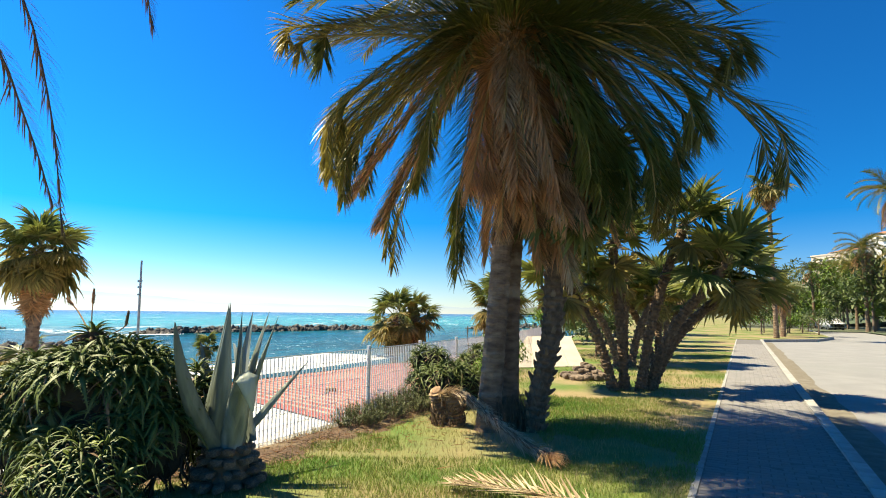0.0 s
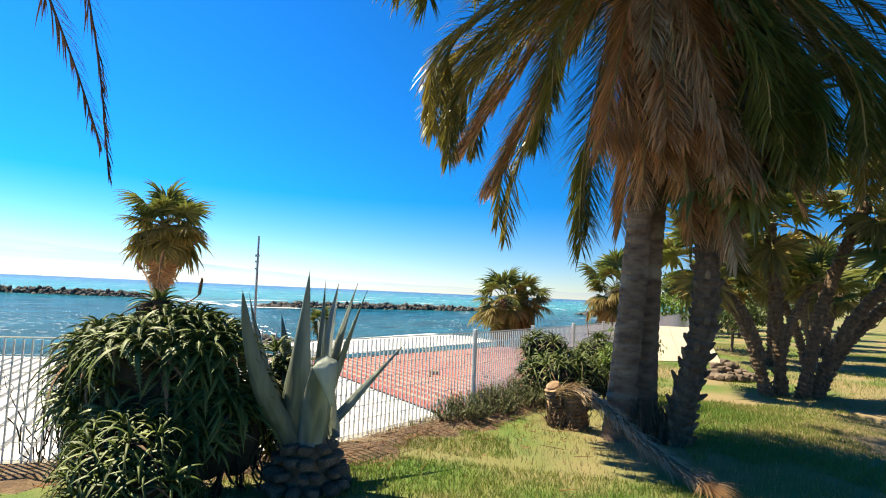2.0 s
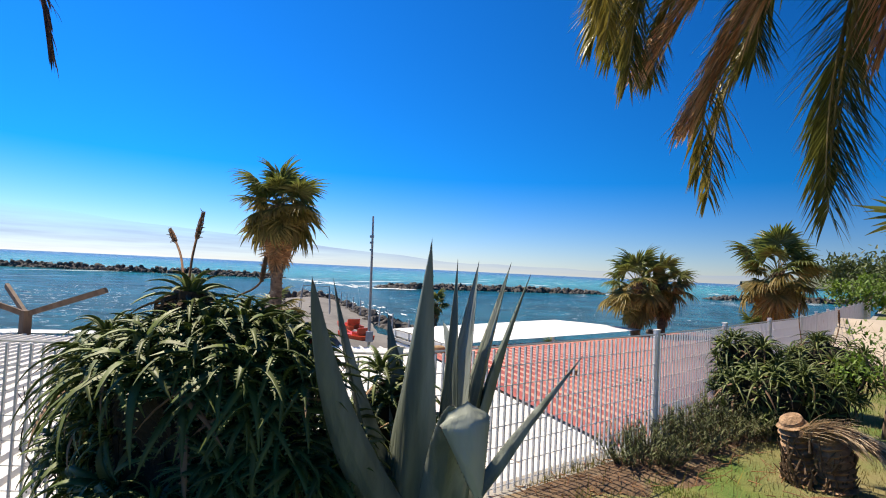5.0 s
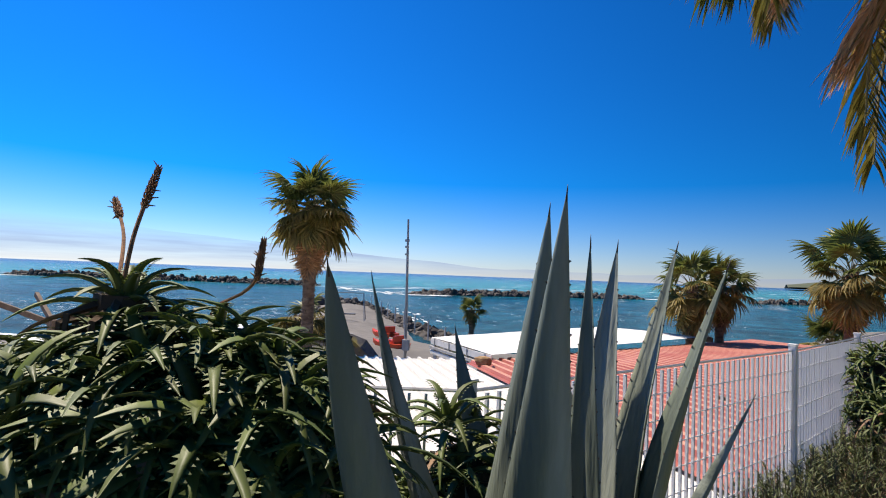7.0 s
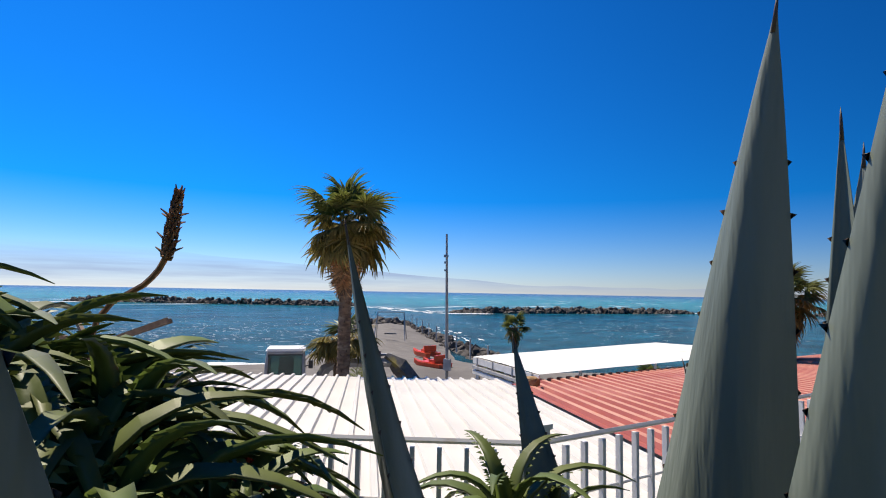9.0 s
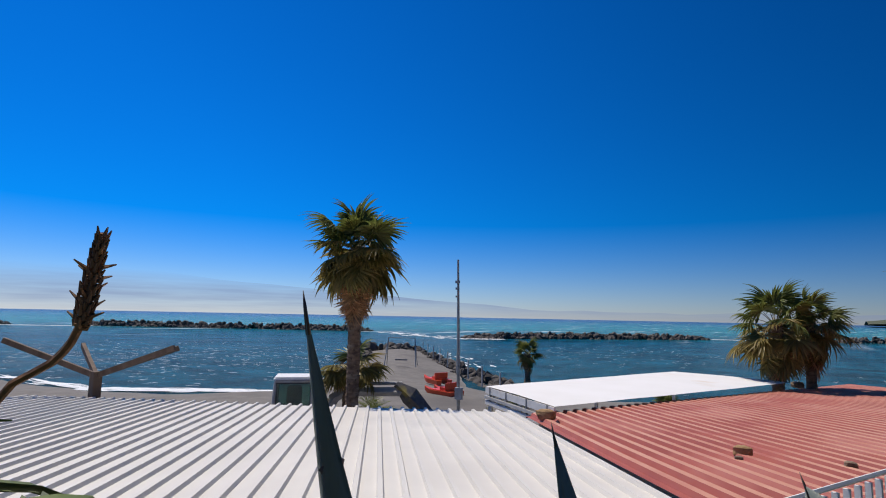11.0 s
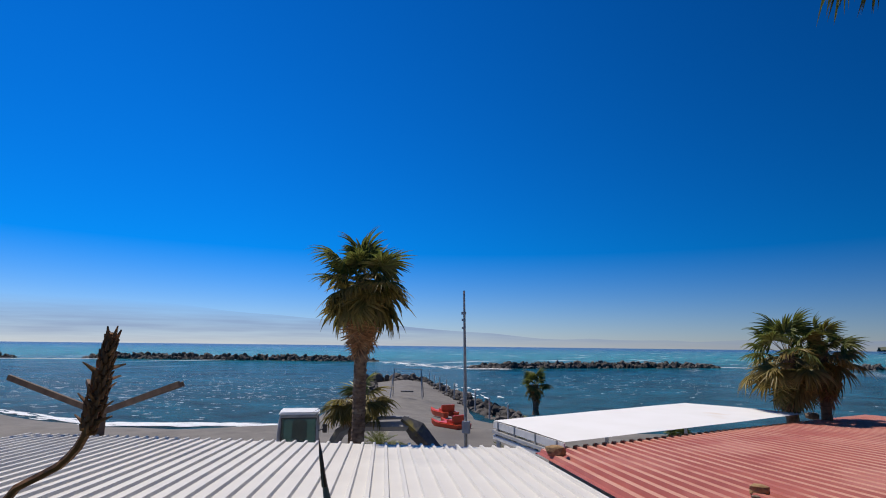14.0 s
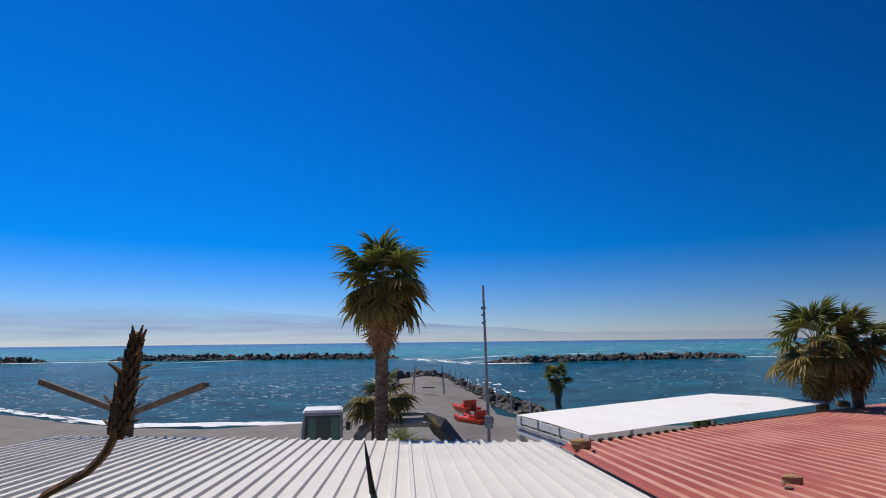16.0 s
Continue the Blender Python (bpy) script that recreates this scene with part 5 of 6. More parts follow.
# sandy ramp that climbs behind the palms, in cast slabs
g = Geo()
wa, wb, back = Vector((2.15, 16.05, 0)), Vector((4.25, 16.7, 0)), Vector((0.3, 3.2, 0.75))
for k in range(4):
    p, q = wa.lerp(wb, k / 4 + 0.002), wa.lerp(wb, (k + 1) / 4 - 0.002)
    lo = Vector((0, 0, -0.1))
    top = [p, q, q + back, p + back]
    foot = [p + lo, q + lo, Vector((q.x + back.x, q.y + back.y, -0.1)), Vector((p.x + back.x, p.y + back.y, -0.1))]
    g.add(top + foot, [(0, 1, 2, 3), (0, 4, 5, 1), (1, 5, 6, 2), (2, 6, 7, 3), (3, 7, 4, 0)])
thing("pavement_ramp", g.mesh("pavement_ramp", M_PARAPET), "pale sand-coloured ramp beyond the palms", "ramp", kind="structure")

# ---- beach things ----
def flagpole():
    ob = empty("pole", (-12.4, 22.72, -2.75), "thin grey metal pole on the beach", "pole")
    g = Geo()
    g.tube([(0, 0, -0.1), (-0.04, -0.025, 3), (-0.09, -0.055, 6.3)], [0.065, 0.06, 0.04], 8)
    part("shaft", g.mesh("shaft", M_STEEL), ob)
    for z, s in ((5.45, 0.10), (5.2, 0.08), (4.9, 0.07)):
        g = Geo()
        g.box((0.0, -0.06, 0), (s * 1.6, 0.08, s))
        part("clamp", g.mesh("clamp", M_STEEL), ob, pose(-0.07, -0.045, z))
    g = Geo()
    g.box((0.05, -0.1, 0), (0.28, 0.12, 0.42))
    part("box", g.mesh("box", M_CABGREY), ob, pose(0, 0, 1.35))
    return ob


flagpole()


def pedal_boat(at, rz):
    """Two-hulled beach boat with seats and prow."""
    ob = empty("pedal_boat", at, "orange-red fibreglass pedal boat on the gravel", "boat", "boats on the beach", rz)
    ob.scale = (0.72, 0.72, 0.72)
    for x in (-0.5, 0.5):
        g = Geo()
        sec = []
        for i in range(9):
            s = i / 8
            y = -1.4 + 2.8 * s
            w = 0.27 * (1 - max(0, (s - 0.6) / 0.4) ** 2 * 0.85)
            lift = 0.22 * max(0, (s - 0.6) / 0.4) ** 2
            sec.append([(x - w, y, 0.42 + lift), (x - w * 0.7, y, 0.02 + lift * 1.4), (x + w * 0.7, y, 0.02 + lift * 1.4), (x + w, y, 0.42 + lift)])
        for q in sec:
            g.v += q
        for i in range(8):
            for k in range(4):
                g.f.append((i * 4 + k, i * 4 + (k + 1) % 4, i * 4 + 4 + (k + 1) % 4, i * 4 + 4 + k))
                g.m.append(0)
        g.f += [(0, 1, 2, 3), (32, 35, 34, 33)]
        g.m += [0, 0]
        part("hull", g.mesh("hull", M_ORANGE), ob)
    for nm, c, s in (("deck", (0, -0.1, 0.44), (1.3, 1.7, 0.08)), ("seat", (-0.32, -0.45, 0.58), (0.5, 0.5, 0.2)), ("seat", (0.32, -0.45, 0.58), (0.5, 0.5, 0.2)), ("backrest", (0, -0.8, 0.75), (1.2, 0.12, 0.5))):
        g = Geo()
        g.box(c, s)
        part(nm, g.mesh(nm, M_ORANGE), ob)
    return ob


pedal_boat((-20.8, 34.6, -2.78), 60)
pedal_boat((-17.7, 30.3, -2.78), 78)


def slab(c, size, mat, name, bev=0.03, taper=0.0):
    """A block with softened edges; taper narrows its top along y."""
    bm = bmesh.new()
    bmesh.ops.create_cube(bm, size=1)
    for v in bm.verts:
        k = 1 - taper if v.co.z > 0 else 1
        v.co = Vector((v.co.x * size[0], v.co.y * size[1] * k, v.co.z * size[2]))
    bmesh.ops.bevel(bm, geom=bm.edges[:], offset=bev, segments=2, affect="EDGES")
    bmesh.ops.translate(bm, verts=bm.verts, vec=c)
    me = bpy.data.meshes.new(name)
    bm.to_mesh(me)
    bm.free()
    me.materials.append(mat)
    return me


def excavator():
    ob = empty("excavator", EXC_AT, "small white excavator with a glazed cab behind the hut", "excavator", "", 44)
    part("body", slab((0.1, 0.2, 0.92), (2.1, 2.0, 0.72), M_FENCE, "body", 0.12), ob)
    part("engine_cover", slab((-0.75, 0.3, 1.3), (0.7, 1.5, 0.3), M_FENCE, "engine_cover", 0.1), ob)
    for x in (-0.85, 0.85):
        g = Geo()
        for y in (-1.0, 1.0):
            g.tube([(x - 0.19, y, 0.32), (x + 0.19, y, 0.32)], 0.31, 12)
        g.box((x, 0, 0.32), (0.37, 2.0, 0.6))
        part("track", g.mesh("track", M_DARK), ob)
    w, d, z0, z1 = 0.56, 0.6, 1.24, 2.36
    g = Geo()
    for x in (-w, w):
        for y in (-d, d):
            g.tube([(x, y, z0), (x * 0.99, y * 0.97, z0 + 0.7), (x * 0.93, y * 0.9, z1)], [0.055, 0.05, 0.045], 8)
    for z, k in ((z0, 1.0), (z1, 0.92)):
        for y in (-d * k, d * k):
            g.tube([(-w * k, y, z), (w * k, y, z)], 0.05, 8)
        for x in (-w * k, w * k):
            g.tube([(x, -d * k, z), (x, d * k, z)], 0.05, 8)
    part("cab_frame", g.mesh("cab_frame", M_CABGREY), ob)
    part("cab_roof", slab((0, 0, z1 + 0.06), (2 * w + 0.06, 2 * d + 0.06, 0.12), M_FENCE, "cab_roof", 0.05, 0.06), ob)
    for x, y, sx, sy in ((0, -d, 2 * w - 0.1, 0.014), (0, d, 2 * w - 0.1, 0.014), (-w, 0, 0.014, 2 * d - 0.1), (w, 0, 0.014, 2 * d - 0.1)):
        g = Geo()
        g.box((x * 0.97, y * 0.95, (z0 + z1) / 2), (sx, sy, z1 - z0 - 0.08))
        pane = part("window", g.mesh("window", M_GLASS), ob)
        g = Geo()
        hx, hy, hz = sx / 2, sy / 2, (z1 - z0 - 0.1) / 2
        for e in (-1, 1):
            g.box((x * 0.975, y * 0.955, (z0 + z1) / 2 + e * hz), (max(sx, 0.03), max(sy, 0.03), 0.05))
            if sx > sy:
                g.box((e * hx, y * 0.955, (z0 + z1) / 2), (0.05, 0.031, 2 * hz))
            else:
                g.box((x * 0.975, e * hy, (z0 + z1) / 2), (0.031, 0.05, 2 * hz))
        part("gasket", g.mesh("gasket", M_DARK), pane)
    part("seat", slab((0, 0.1, 1.5), (0.5, 0.5, 0.16), M_DARK, "seat", 0.05), ob)
    part("seat_back", slab((0, 0.34, 1.85), (0.46, 0.13, 0.6), M_DARK, "seat_back", 0.05), ob)
    g = Geo()
    g.tube([(w, -d, 1.95), (w + 0.16, -d - 0.05, 2.0), (w + 0.2, -d - 0.05, 1.9)], 0.016, 6)
    g.box((w + 0.2, -d - 0.06, 2.02), (0.13, 0.05, 0.24))
    part("mirror", g.mesh("mirror", M_DARK), ob)
    return ob


EXC_AT = (-15.05, 17.1, -2.98)
digger = excavator()


def excavator_arm(ob):
    """The digger's boom and dipper, reaching sideways along the beach."""
    place = ob.matrix_world.inverted() @ pose(-14.65, 17.45, -2.72, 0, 0, 36)
    for nm, pts, r in (("boom", [(0, 0, 0.3), (0.7, 0, 1.55), (1.0, 0, 1.72)], (0.17, 0.17, 0.14)), ("boom_tip", [(1.0, 0, 1.72), (2.9, 0, 1.75)], (0.13, 0.15)), ("dipper", [(2.6, 0, 1.98), (3.05, 0, 1.62), (3.5, 0, 1.15), (4.6, 0, 0.0)], (0.1, 0.3, 0.24, 0.12)), ("ram", [(0.9, 0.05, 1.95), (2.8, 0.05, 2.0)], (0.06, 0.05)), ("ram", [(3.1, 0.1, 1.75), (4.4, 0.1, 0.5)], (0.05, 0.045))):
        g = Geo()
        g.tube(pts, list(r), 4 if nm != "ram" else 8)
        part(nm, g.mesh(nm, {"ram": M_STEEL, "dipper": M_ARM}.get(nm, M_ARMPALE)), ob, place)
    return ob


excavator_arm(digger)


def umbrella_frame():
    ob = empty("wooden_frame", (-16.4, 11.9, -2.8), "bare wooden sunshade frame with spreading arms", "sunshade frame")
    g = Geo()
    g.box((0, 0, 1.3), (0.2, 0.2, 2.8))
    part("post", g.mesh("post", M_WOOD), ob)
    for a, l in ((25, 2.1), (60, 1.9), (165, 1.9), (215, 2.4)):
        g = Geo()
        g.box((l / 2, 0, 0), (l, 0.09, 0.13))
        part("arm", g.mesh("arm", M_WOOD), ob, Matrix.Translation((0, 0, 2.6)) @ turned(radians(a), radians(20)))
    return ob


umbrella_frame()


def swing():
    ob = empty("play_frame", (-29.4, 42.7, -2.75), "thin metal play frame at the end of the spit", "play frame", "", 30)
    for x in (-1.3, 1.3):
        for y in (-0.9, 0.9):
            g = Geo()
            g.tube([(x, y, 0), (x * 0.85, 0, 2.3)], 0.035, 6)
            part("leg", g.mesh("leg", M_STEEL), ob)
    g = Geo()
    g.tube([(-1.15, 0, 2.3), (1.15, 0, 2.3)], 0.035, 6)
    part("beam", g.mesh("beam", M_STEEL), ob)
    g = Geo()
    g.box((0, 0, 0.5), (1.0, 0.4, 0.08))
    part("seat", g.mesh("seat", M_DARK), ob)
    return ob


swing()
proto = None
for k in range(9):
    p = Vector((-16.5, 34.8, -2.95)).lerp(Vector((-41, 63.5, -2.95)), k / 8)
    if proto is None:
        g = Geo()
        g.tube([(0, 0, -0.3), (0, 0, 1.1)], [0.06, 0.05], 7)
        proto = g.mesh("post", M_CABGREY)
    thing("post", proto, "short pale post along the spit", "post", p, "posts along the spit")


# ---- fence ----
def fence():
    ob = empty("fence", (0, 0, 0), "white-painted steel bar fence at the lawn's edge", "fence")
    gb, gp = Geo(), Geo()
    gb.box((0, 0, 0.5), (0.0105, 0.015, 0.94))
    bar = gb.mesh("bar", M_FENCE)
    gp.box((0, 0, 0.51), (0.045, 0.045, 1.02))
    gp.box((0, 0, 1.025), (0.053, 0.053, 0.012))
    post = gp.mesh("post", M_FENCE)
    rest = Geo()
    count = 0
    for i in range(4):
        a, b = FENCE[i], FENCE[i + 1]
        dv = b - a
        l = dv.length
        rz = math.atan2(dv.y, dv.x)
        start = l - 7.6 if i == 0 else 0
        near = i in (1, 2) or i == 0
        n = int(l / 0.062)
        for k in range(n):
            p = a + dv * ((k + 0.5) / n)
            m = Matrix.Translation(p) @ Matrix.Rotation(rz, 4, "Z")
            if near and count < 290 and not (i == 0 and p.x < -6.0):
                part("bar", bar, ob, m)
                count += 1
            elif p.y < 45:
                rest.add([m @ v.co for v in bar.vertices], [tuple(f.vertices) for f in bar.polygons])
        posts = max(1, round(l / 1.95))
        for k in range(posts + (1 if i == 3 else 0)):
            if i == 0 and k >= posts - 1:
                continue
            part("post", post, ob, Matrix.Translation(a + dv * k / posts) @ Matrix.Rotation(rz, 4, "Z"))
        for z in [0.06 + 0.132 * j for j in range(7)] + [0.985]:
            g = Geo()
            g.tube([a + Vector((0, 0, z)), b + Vector((0, 0, z))], 0.0035 if z < 0.97 else 0.007, 5)
            part("rod", g.mesh("rod", M_FENCE), ob)
    part("far_bar_run", rest.mesh("far_bar_run", M_FENCE), ob, None, "", "stuff")


fence()


# bare earth along the foot of the fence
g = Geo()
line = []
for a, c in zip(FENCE[:4], FENCE[1:4]):
    n = int((c - a).length / 0.12)
    dv = (c - a).normalized()
    inn = Vector((dv.y, -dv.x, 0))
    for k in range(n):
        p = a.lerp(c, k / n)
        w = 0.5 + 0.4 * noise.noise(p * 1.1) + 0.3 * noise.noise(p * 5.0)
        line.append((p + inn * 0.1, p + inn * (0.1 + w * 0.5), p + inn * (0.1 + w)))
for row in line:
    for k, p in enumerate(row):
        g.v.append((p.x, p.y, 0.02 + 0.06 * noise.noise(Vector((p.x * 0.4, p.y * 0.4, 0))) + (0.03, 0.025, -0.03)[k]))
for i in range(len(line) - 1):
    for k in range(2):
        a = i * 3 + k
        g.f.append((a, a + 3, a + 4, a + 1))
        g.m.append(0)
thing("ground_earth", g.mesh("ground_earth", M_EARTH, True), "bare brown earth along the fence", "earth", kind="structure")


# ---- agave ----
def agave():
    base = Vector((-1.88, 5.03, 0.3))
    ob = empty("agave", base, "large grey-green agave on a ring of stones", "agave")
    rng = random.Random(5)
    leaves = [  # tip, width, outward bow
        ((-1.83, 4.76, 1.58), 0.092, 0.03), ((-1.91, 4.93, 1.57), 0.112, -0.02), ((-1.81, 5.27, 1.51), 0.09, -0.03), ((-1.66, 5.29, 1.51), 0.08, -0.05),
        ((-2.14, 4.43, 1.42), 0.068, 0.215), ((-1.43, 6.05, 1.01), 0.048, 0.0), ((-2.39, 4.94, 1.40), 0.075, 0.12), ((-2.36, 5.42, 1.23), 0.09, 0.1),
        ((-1.54, 5.18, 1.46), 0.08, -0.05), ((-1.85, 5.1, 1.51), 0.065, 0.0), ((-2.05, 5.45, 1.2), 0.09, 0.0)]
    shifted = {(-1.83, 4.76, 1.58): (-0.08, -0.11, 0.02), (-1.91, 4.93, 1.57): (-0.2, -0.03, 0.03), (-2.05, 5.45, 1.2): (0.12, 0.13, 0.02)}
    for tip, width, bow in leaves:
        t = Vector(tip) - base
        flat = Vector((t.x, t.y, 0))
        out = flat.normalized() if flat.length > 0.02 else Vector((0, -1, 0))
        root = out * 0.09 + Vector((0, 0, 0.02))
        if tip in shifted:
            root = Vector(shifted[tip])
        ctrl = root.lerp(t, 0.4) + out * bow - Vector((0, 0, bow * 0.25))
        part("leaf", agave_leaf(root, ctrl, t, width, {(-1.43, 6.05, 1.01): Vector((0.9, -0.45, 0)), (-2.05, 5.45, 1.2): Vector((-0.75, -0.65, 0)), (-2.14, 4.43, 1.42): Vector((0.45, -0.9, 0))}.get(tip, out), rng, taper=0.66 if tip[1] < 4.5 else (0.5 if tip == (-2.05, 5.45, 1.2) else 0.88)), ob)
    # a leaf folded over half way up
    part("bent_leaf", agave_leaf(Vector((0.06, -0.1, 0.02)), Vector((0.2, -0.3, 0.72)), Vector((0.27, -0.44, 0.70)), 0.095, Vector((0.5, -0.85, 0)), rng, False, 0.75), ob, None, "leaf folded over and hanging down")
    part("bent_leaf", agave_leaf(Vector((0.27, -0.43, 0.695)), Vector((0.32, -0.50, 0.66)), Vector((0.34, -0.43, 0.40)), 0.088, Vector((0.5, -0.85, 0)), rng, True, 0.9), ob, None, "pale leaf folded over and hanging down").data.materials[0] = M_AGAVEPALE
    g = Geo()
    g.tube([(0, 0, -0.32), (0, 0, -0.05), (0, 0, 0.12)], [0.2, 0.17, 0.1], 10)
    part("stem", g.mesh("stem", M_ALOEDRY), ob)


def agave_leaf(root, ctrl, tip, width, out, rng, spine=True, start=0.0, taper=0.88):
    g = Geo()
    n, k = 24, 11
    cl = []
    for i in range(n + 1):
        s = 1 - (1 - i / n) ** 1.35
        p = root * (1 - s) ** 2 + ctrl * (2 * s * (1 - s)) + tip * s * s
        d = (ctrl - root) * (1 - s) + (tip - ctrl) * s
        cl.append((p, d.normalized(), s))
    teeth = []
    for i, (p, d, s) in enumerate(cl):
        side = d.cross(out).normalized()
        nrm = side.cross(d).normalized()
        if nrm.dot(out) < 0:
            nrm = -nrm
        w = width * min(1.0, 0.72 + 0.6 * s) * 1.55 * (1 - s) ** taper if not start else width * (1 - 0.9 * s ** 2) * 1.0
        w = max(w, 0.0012)
        th = 0.028 * (1 - s) + 0.0008
        curl = 0.42
        top, bot = [], []
        for j in range(k):
            u = -1 + 2 * j / (k - 1)
            wave = (0.018 * noise.noise(Vector((u * 2, s * 5, width * 90))) + 0.016 * noise.noise(Vector((u * 3.3, s * 2.2, width * 60))) + 0.007 * noise.noise(Vector((u * 6, s * 16, width * 40)))) * (1 - s) ** 0.8
            q = p + side * w * u + nrm * (-w * curl * (u * u) + wave)
            top.append(q - nrm * th * (1 - u * u) * 0.4)
            bot.append(q + nrm * th * (1 - u * u * 0.95))
        g.v += [tuple(q) for q in top] + [tuple(q) for q in bot]
        if 0.08 < s < 0.93:
            teeth.append((top[0], -side, d))
            teeth.append((top[-1], side, d))
    r = 2 * k
    for i in range(n):
        a, b = i * r, (i + 1) * r
        for j in range(k - 1):
            g.f.append((a + j, a + j + 1, b + j + 1, b + j))
            g.f.append((a + k + j + 1, a + k + j, b + k + j, b + k + j + 1))
        g.f.append((a, b, b + k, a + k))
        g.f.append((a + k - 1, a + r - 1, b + r - 1, b + k - 1))
    g.f.append(tuple(range(k)) + tuple(range(r - 1, k - 1, -1)))
    g.m += [0] * (len(g.f) - len(g.m))
    for q, sd, d in teeth:
        l = rng.uniform(0.0025, 0.005)
        g.add([q - d * 0.003, q + d * 0.003, q + sd * l + d * l * 0.4, q - sd * 0.003 + Vector((0, 0, 0.003))], [(0, 1, 2), (1, 3, 2), (3, 0, 2)], 1)
    if spine:
        p, d, _ = cl[-1]
        g.tube([p - d * 0.02, p + d * 0.004, p + d * 0.016], [0.0022, 0.0014, 0.0003], 6, 1)
    return g.mesh("leaf", [M_AGAVE, M_SPINE], True)


agave()

# ring of stones under the agave, and the stone pile on the lawn
rng = random.Random(8)
STONES = [rock_mesh("stone", M_STONE, 60 + i, (1, 0.8, 0.55), 2, 0.4) for i in range(5)]
ringob = empty("stone_ring", (-1.88, 5.03, 0), "dry stone ring packed round the agave's foot", "stones")
for lay, (r, z, cnt) in enumerate(((0.27, 0.05, 13), (0.25, 0.14, 12), (0.21, 0.23, 11), (0.17, 0.31, 8))):
    for k in range(cnt):
        a = 6.283 * (k + 0.5 * (lay % 2)) / cnt + rng.uniform(-0.1, 0.1)
        s = rng.uniform(0.06, 0.085)
        part("stone", rng.choice(STONES), ringob, Matrix.Translation((math.cos(a) * r, math.sin(a) * r, z)) @ Euler((rng.uniform(-.3, .3), rng.uniform(-.3, .3), a)).to_matrix().to_4x4() @ Matrix.Scale(s, 4))
g = Geo()
g.tube([(0, 0, -0.02), (0, 0, 0.3)], [0.22, 0.13], 12)
part("earth", g.mesh("earth", M_DIRT), ringob)
pile = empty("stone_pile", (3.45, 13.5, 0), "low pile of flat pale stones on the lawn", "stones")
for k in range(60):
    a, r = rng.uniform(0, 6.28), rng.random() ** 0.6
    part("stone", rng.choice(STONES), pile, Matrix.Translation((math.cos(a) * r * 0.55, math.sin(a) * r * 0.5, 0.05 + (1 - r) * 0.42 * rng.random())) @ Euler((rng.uniform(-.2, .2), rng.uniform(-.2, .2), a)).to_matrix().to_4x4() @ Matrix.Scale(rng.uniform(0.09, 0.16), 4))


# ---- aloes ----
def aloe_leaf(g, base, d0, d1, length, width, rng, mat=0, n=7, teeth=True):
    p = Vector(base)
    rows = []
    for i in range(n + 1):
        s = i / n
        d = (d0 * (1 - s) ** 1.3 + d1 * (1 - (1 - s) ** 1.3)).normalized()
        side = d.cross(Vector((0, 0, 1)))
        side = side.normalized() if side.length > 0.05 else Vector((1, 0, 0))
        nrm = side.cross(d)
        w = width * (1 - s) ** 0.75 + 0.0012
        rows.append((p.copy(), d, side, w))
        g.v += [tuple(p - side * w + nrm * w * 0.5), tuple(p + nrm * w * 0.05), tuple(p + side * w + nrm * w * 0.5), tuple(p - nrm * w * 0.35)]
        p = p + d * (length / n)
    o = len(g.v) - 4 * (n + 1)
    for i in range(n):
        a = o + i * 4
        g.f += [(a, a + 1, a + 5, a + 4), (a + 1, a + 2, a + 6, a + 5), (a + 2, a + 3, a + 7, a + 6), (a + 3, a, a + 4, a + 7)]
        g.m += [mat] * 4
    if teeth:
        for (p, d, side, w), (p2, _, _, w2) in zip(rows[:-2], rows[1:-1]):
            for f in (0.25, 0.75):
                q, ww = p.lerp(p2, f), w + (w2 - w) * f
                for sg in (-1, 1):
                    e = q + side * sg * ww
                    g.add([e - d * 0.005, e + d * 0.005, e + side * sg * 0.010 + d * 0.004], [(0, 1, 2)], mat)


def aloe_rosette(rng, leaves=16, length=0.29, width=0.0165, teeth=True, droop=1.25):
    g = Geo()
    for k in range(leaves):
        f = k / leaves
        a = k * 2.399 + rng.uniform(-0.2, 0.2)
        e = radians(80 - 75 * f)
        d0 = Vector((math.cos(a) * math.cos(e), math.sin(a) * math.cos(e), math.sin(e)))
        d1 = (Vector((math.cos(a), math.sin(a), 0)) * 0.8 + Vector((0, 0, 0.5 - droop * (0.5 + f)))).normalized()
        aloe_leaf(g, (math.cos(a) * 0.02, math.sin(a) * 0.02, -0.06 * f), d0, d1, length * (0.6 + 0.55 * f) * rng.uniform(0.85, 1.15), width, rng, 1 if f > 0.9 and rng.random() < 0.5 else 0, 7, teeth)
    return g.mesh("rosette", [M_ALOE, M_ALOEDRY], True)


ARNG = random.Random(17)
ROSETTES = [aloe_rosette(ARNG) for _ in range(6)]
SMALL_ROSETTES = [aloe_rosette(ARNG, 13, 0.30, 0.013, False) for _ in range(4)]


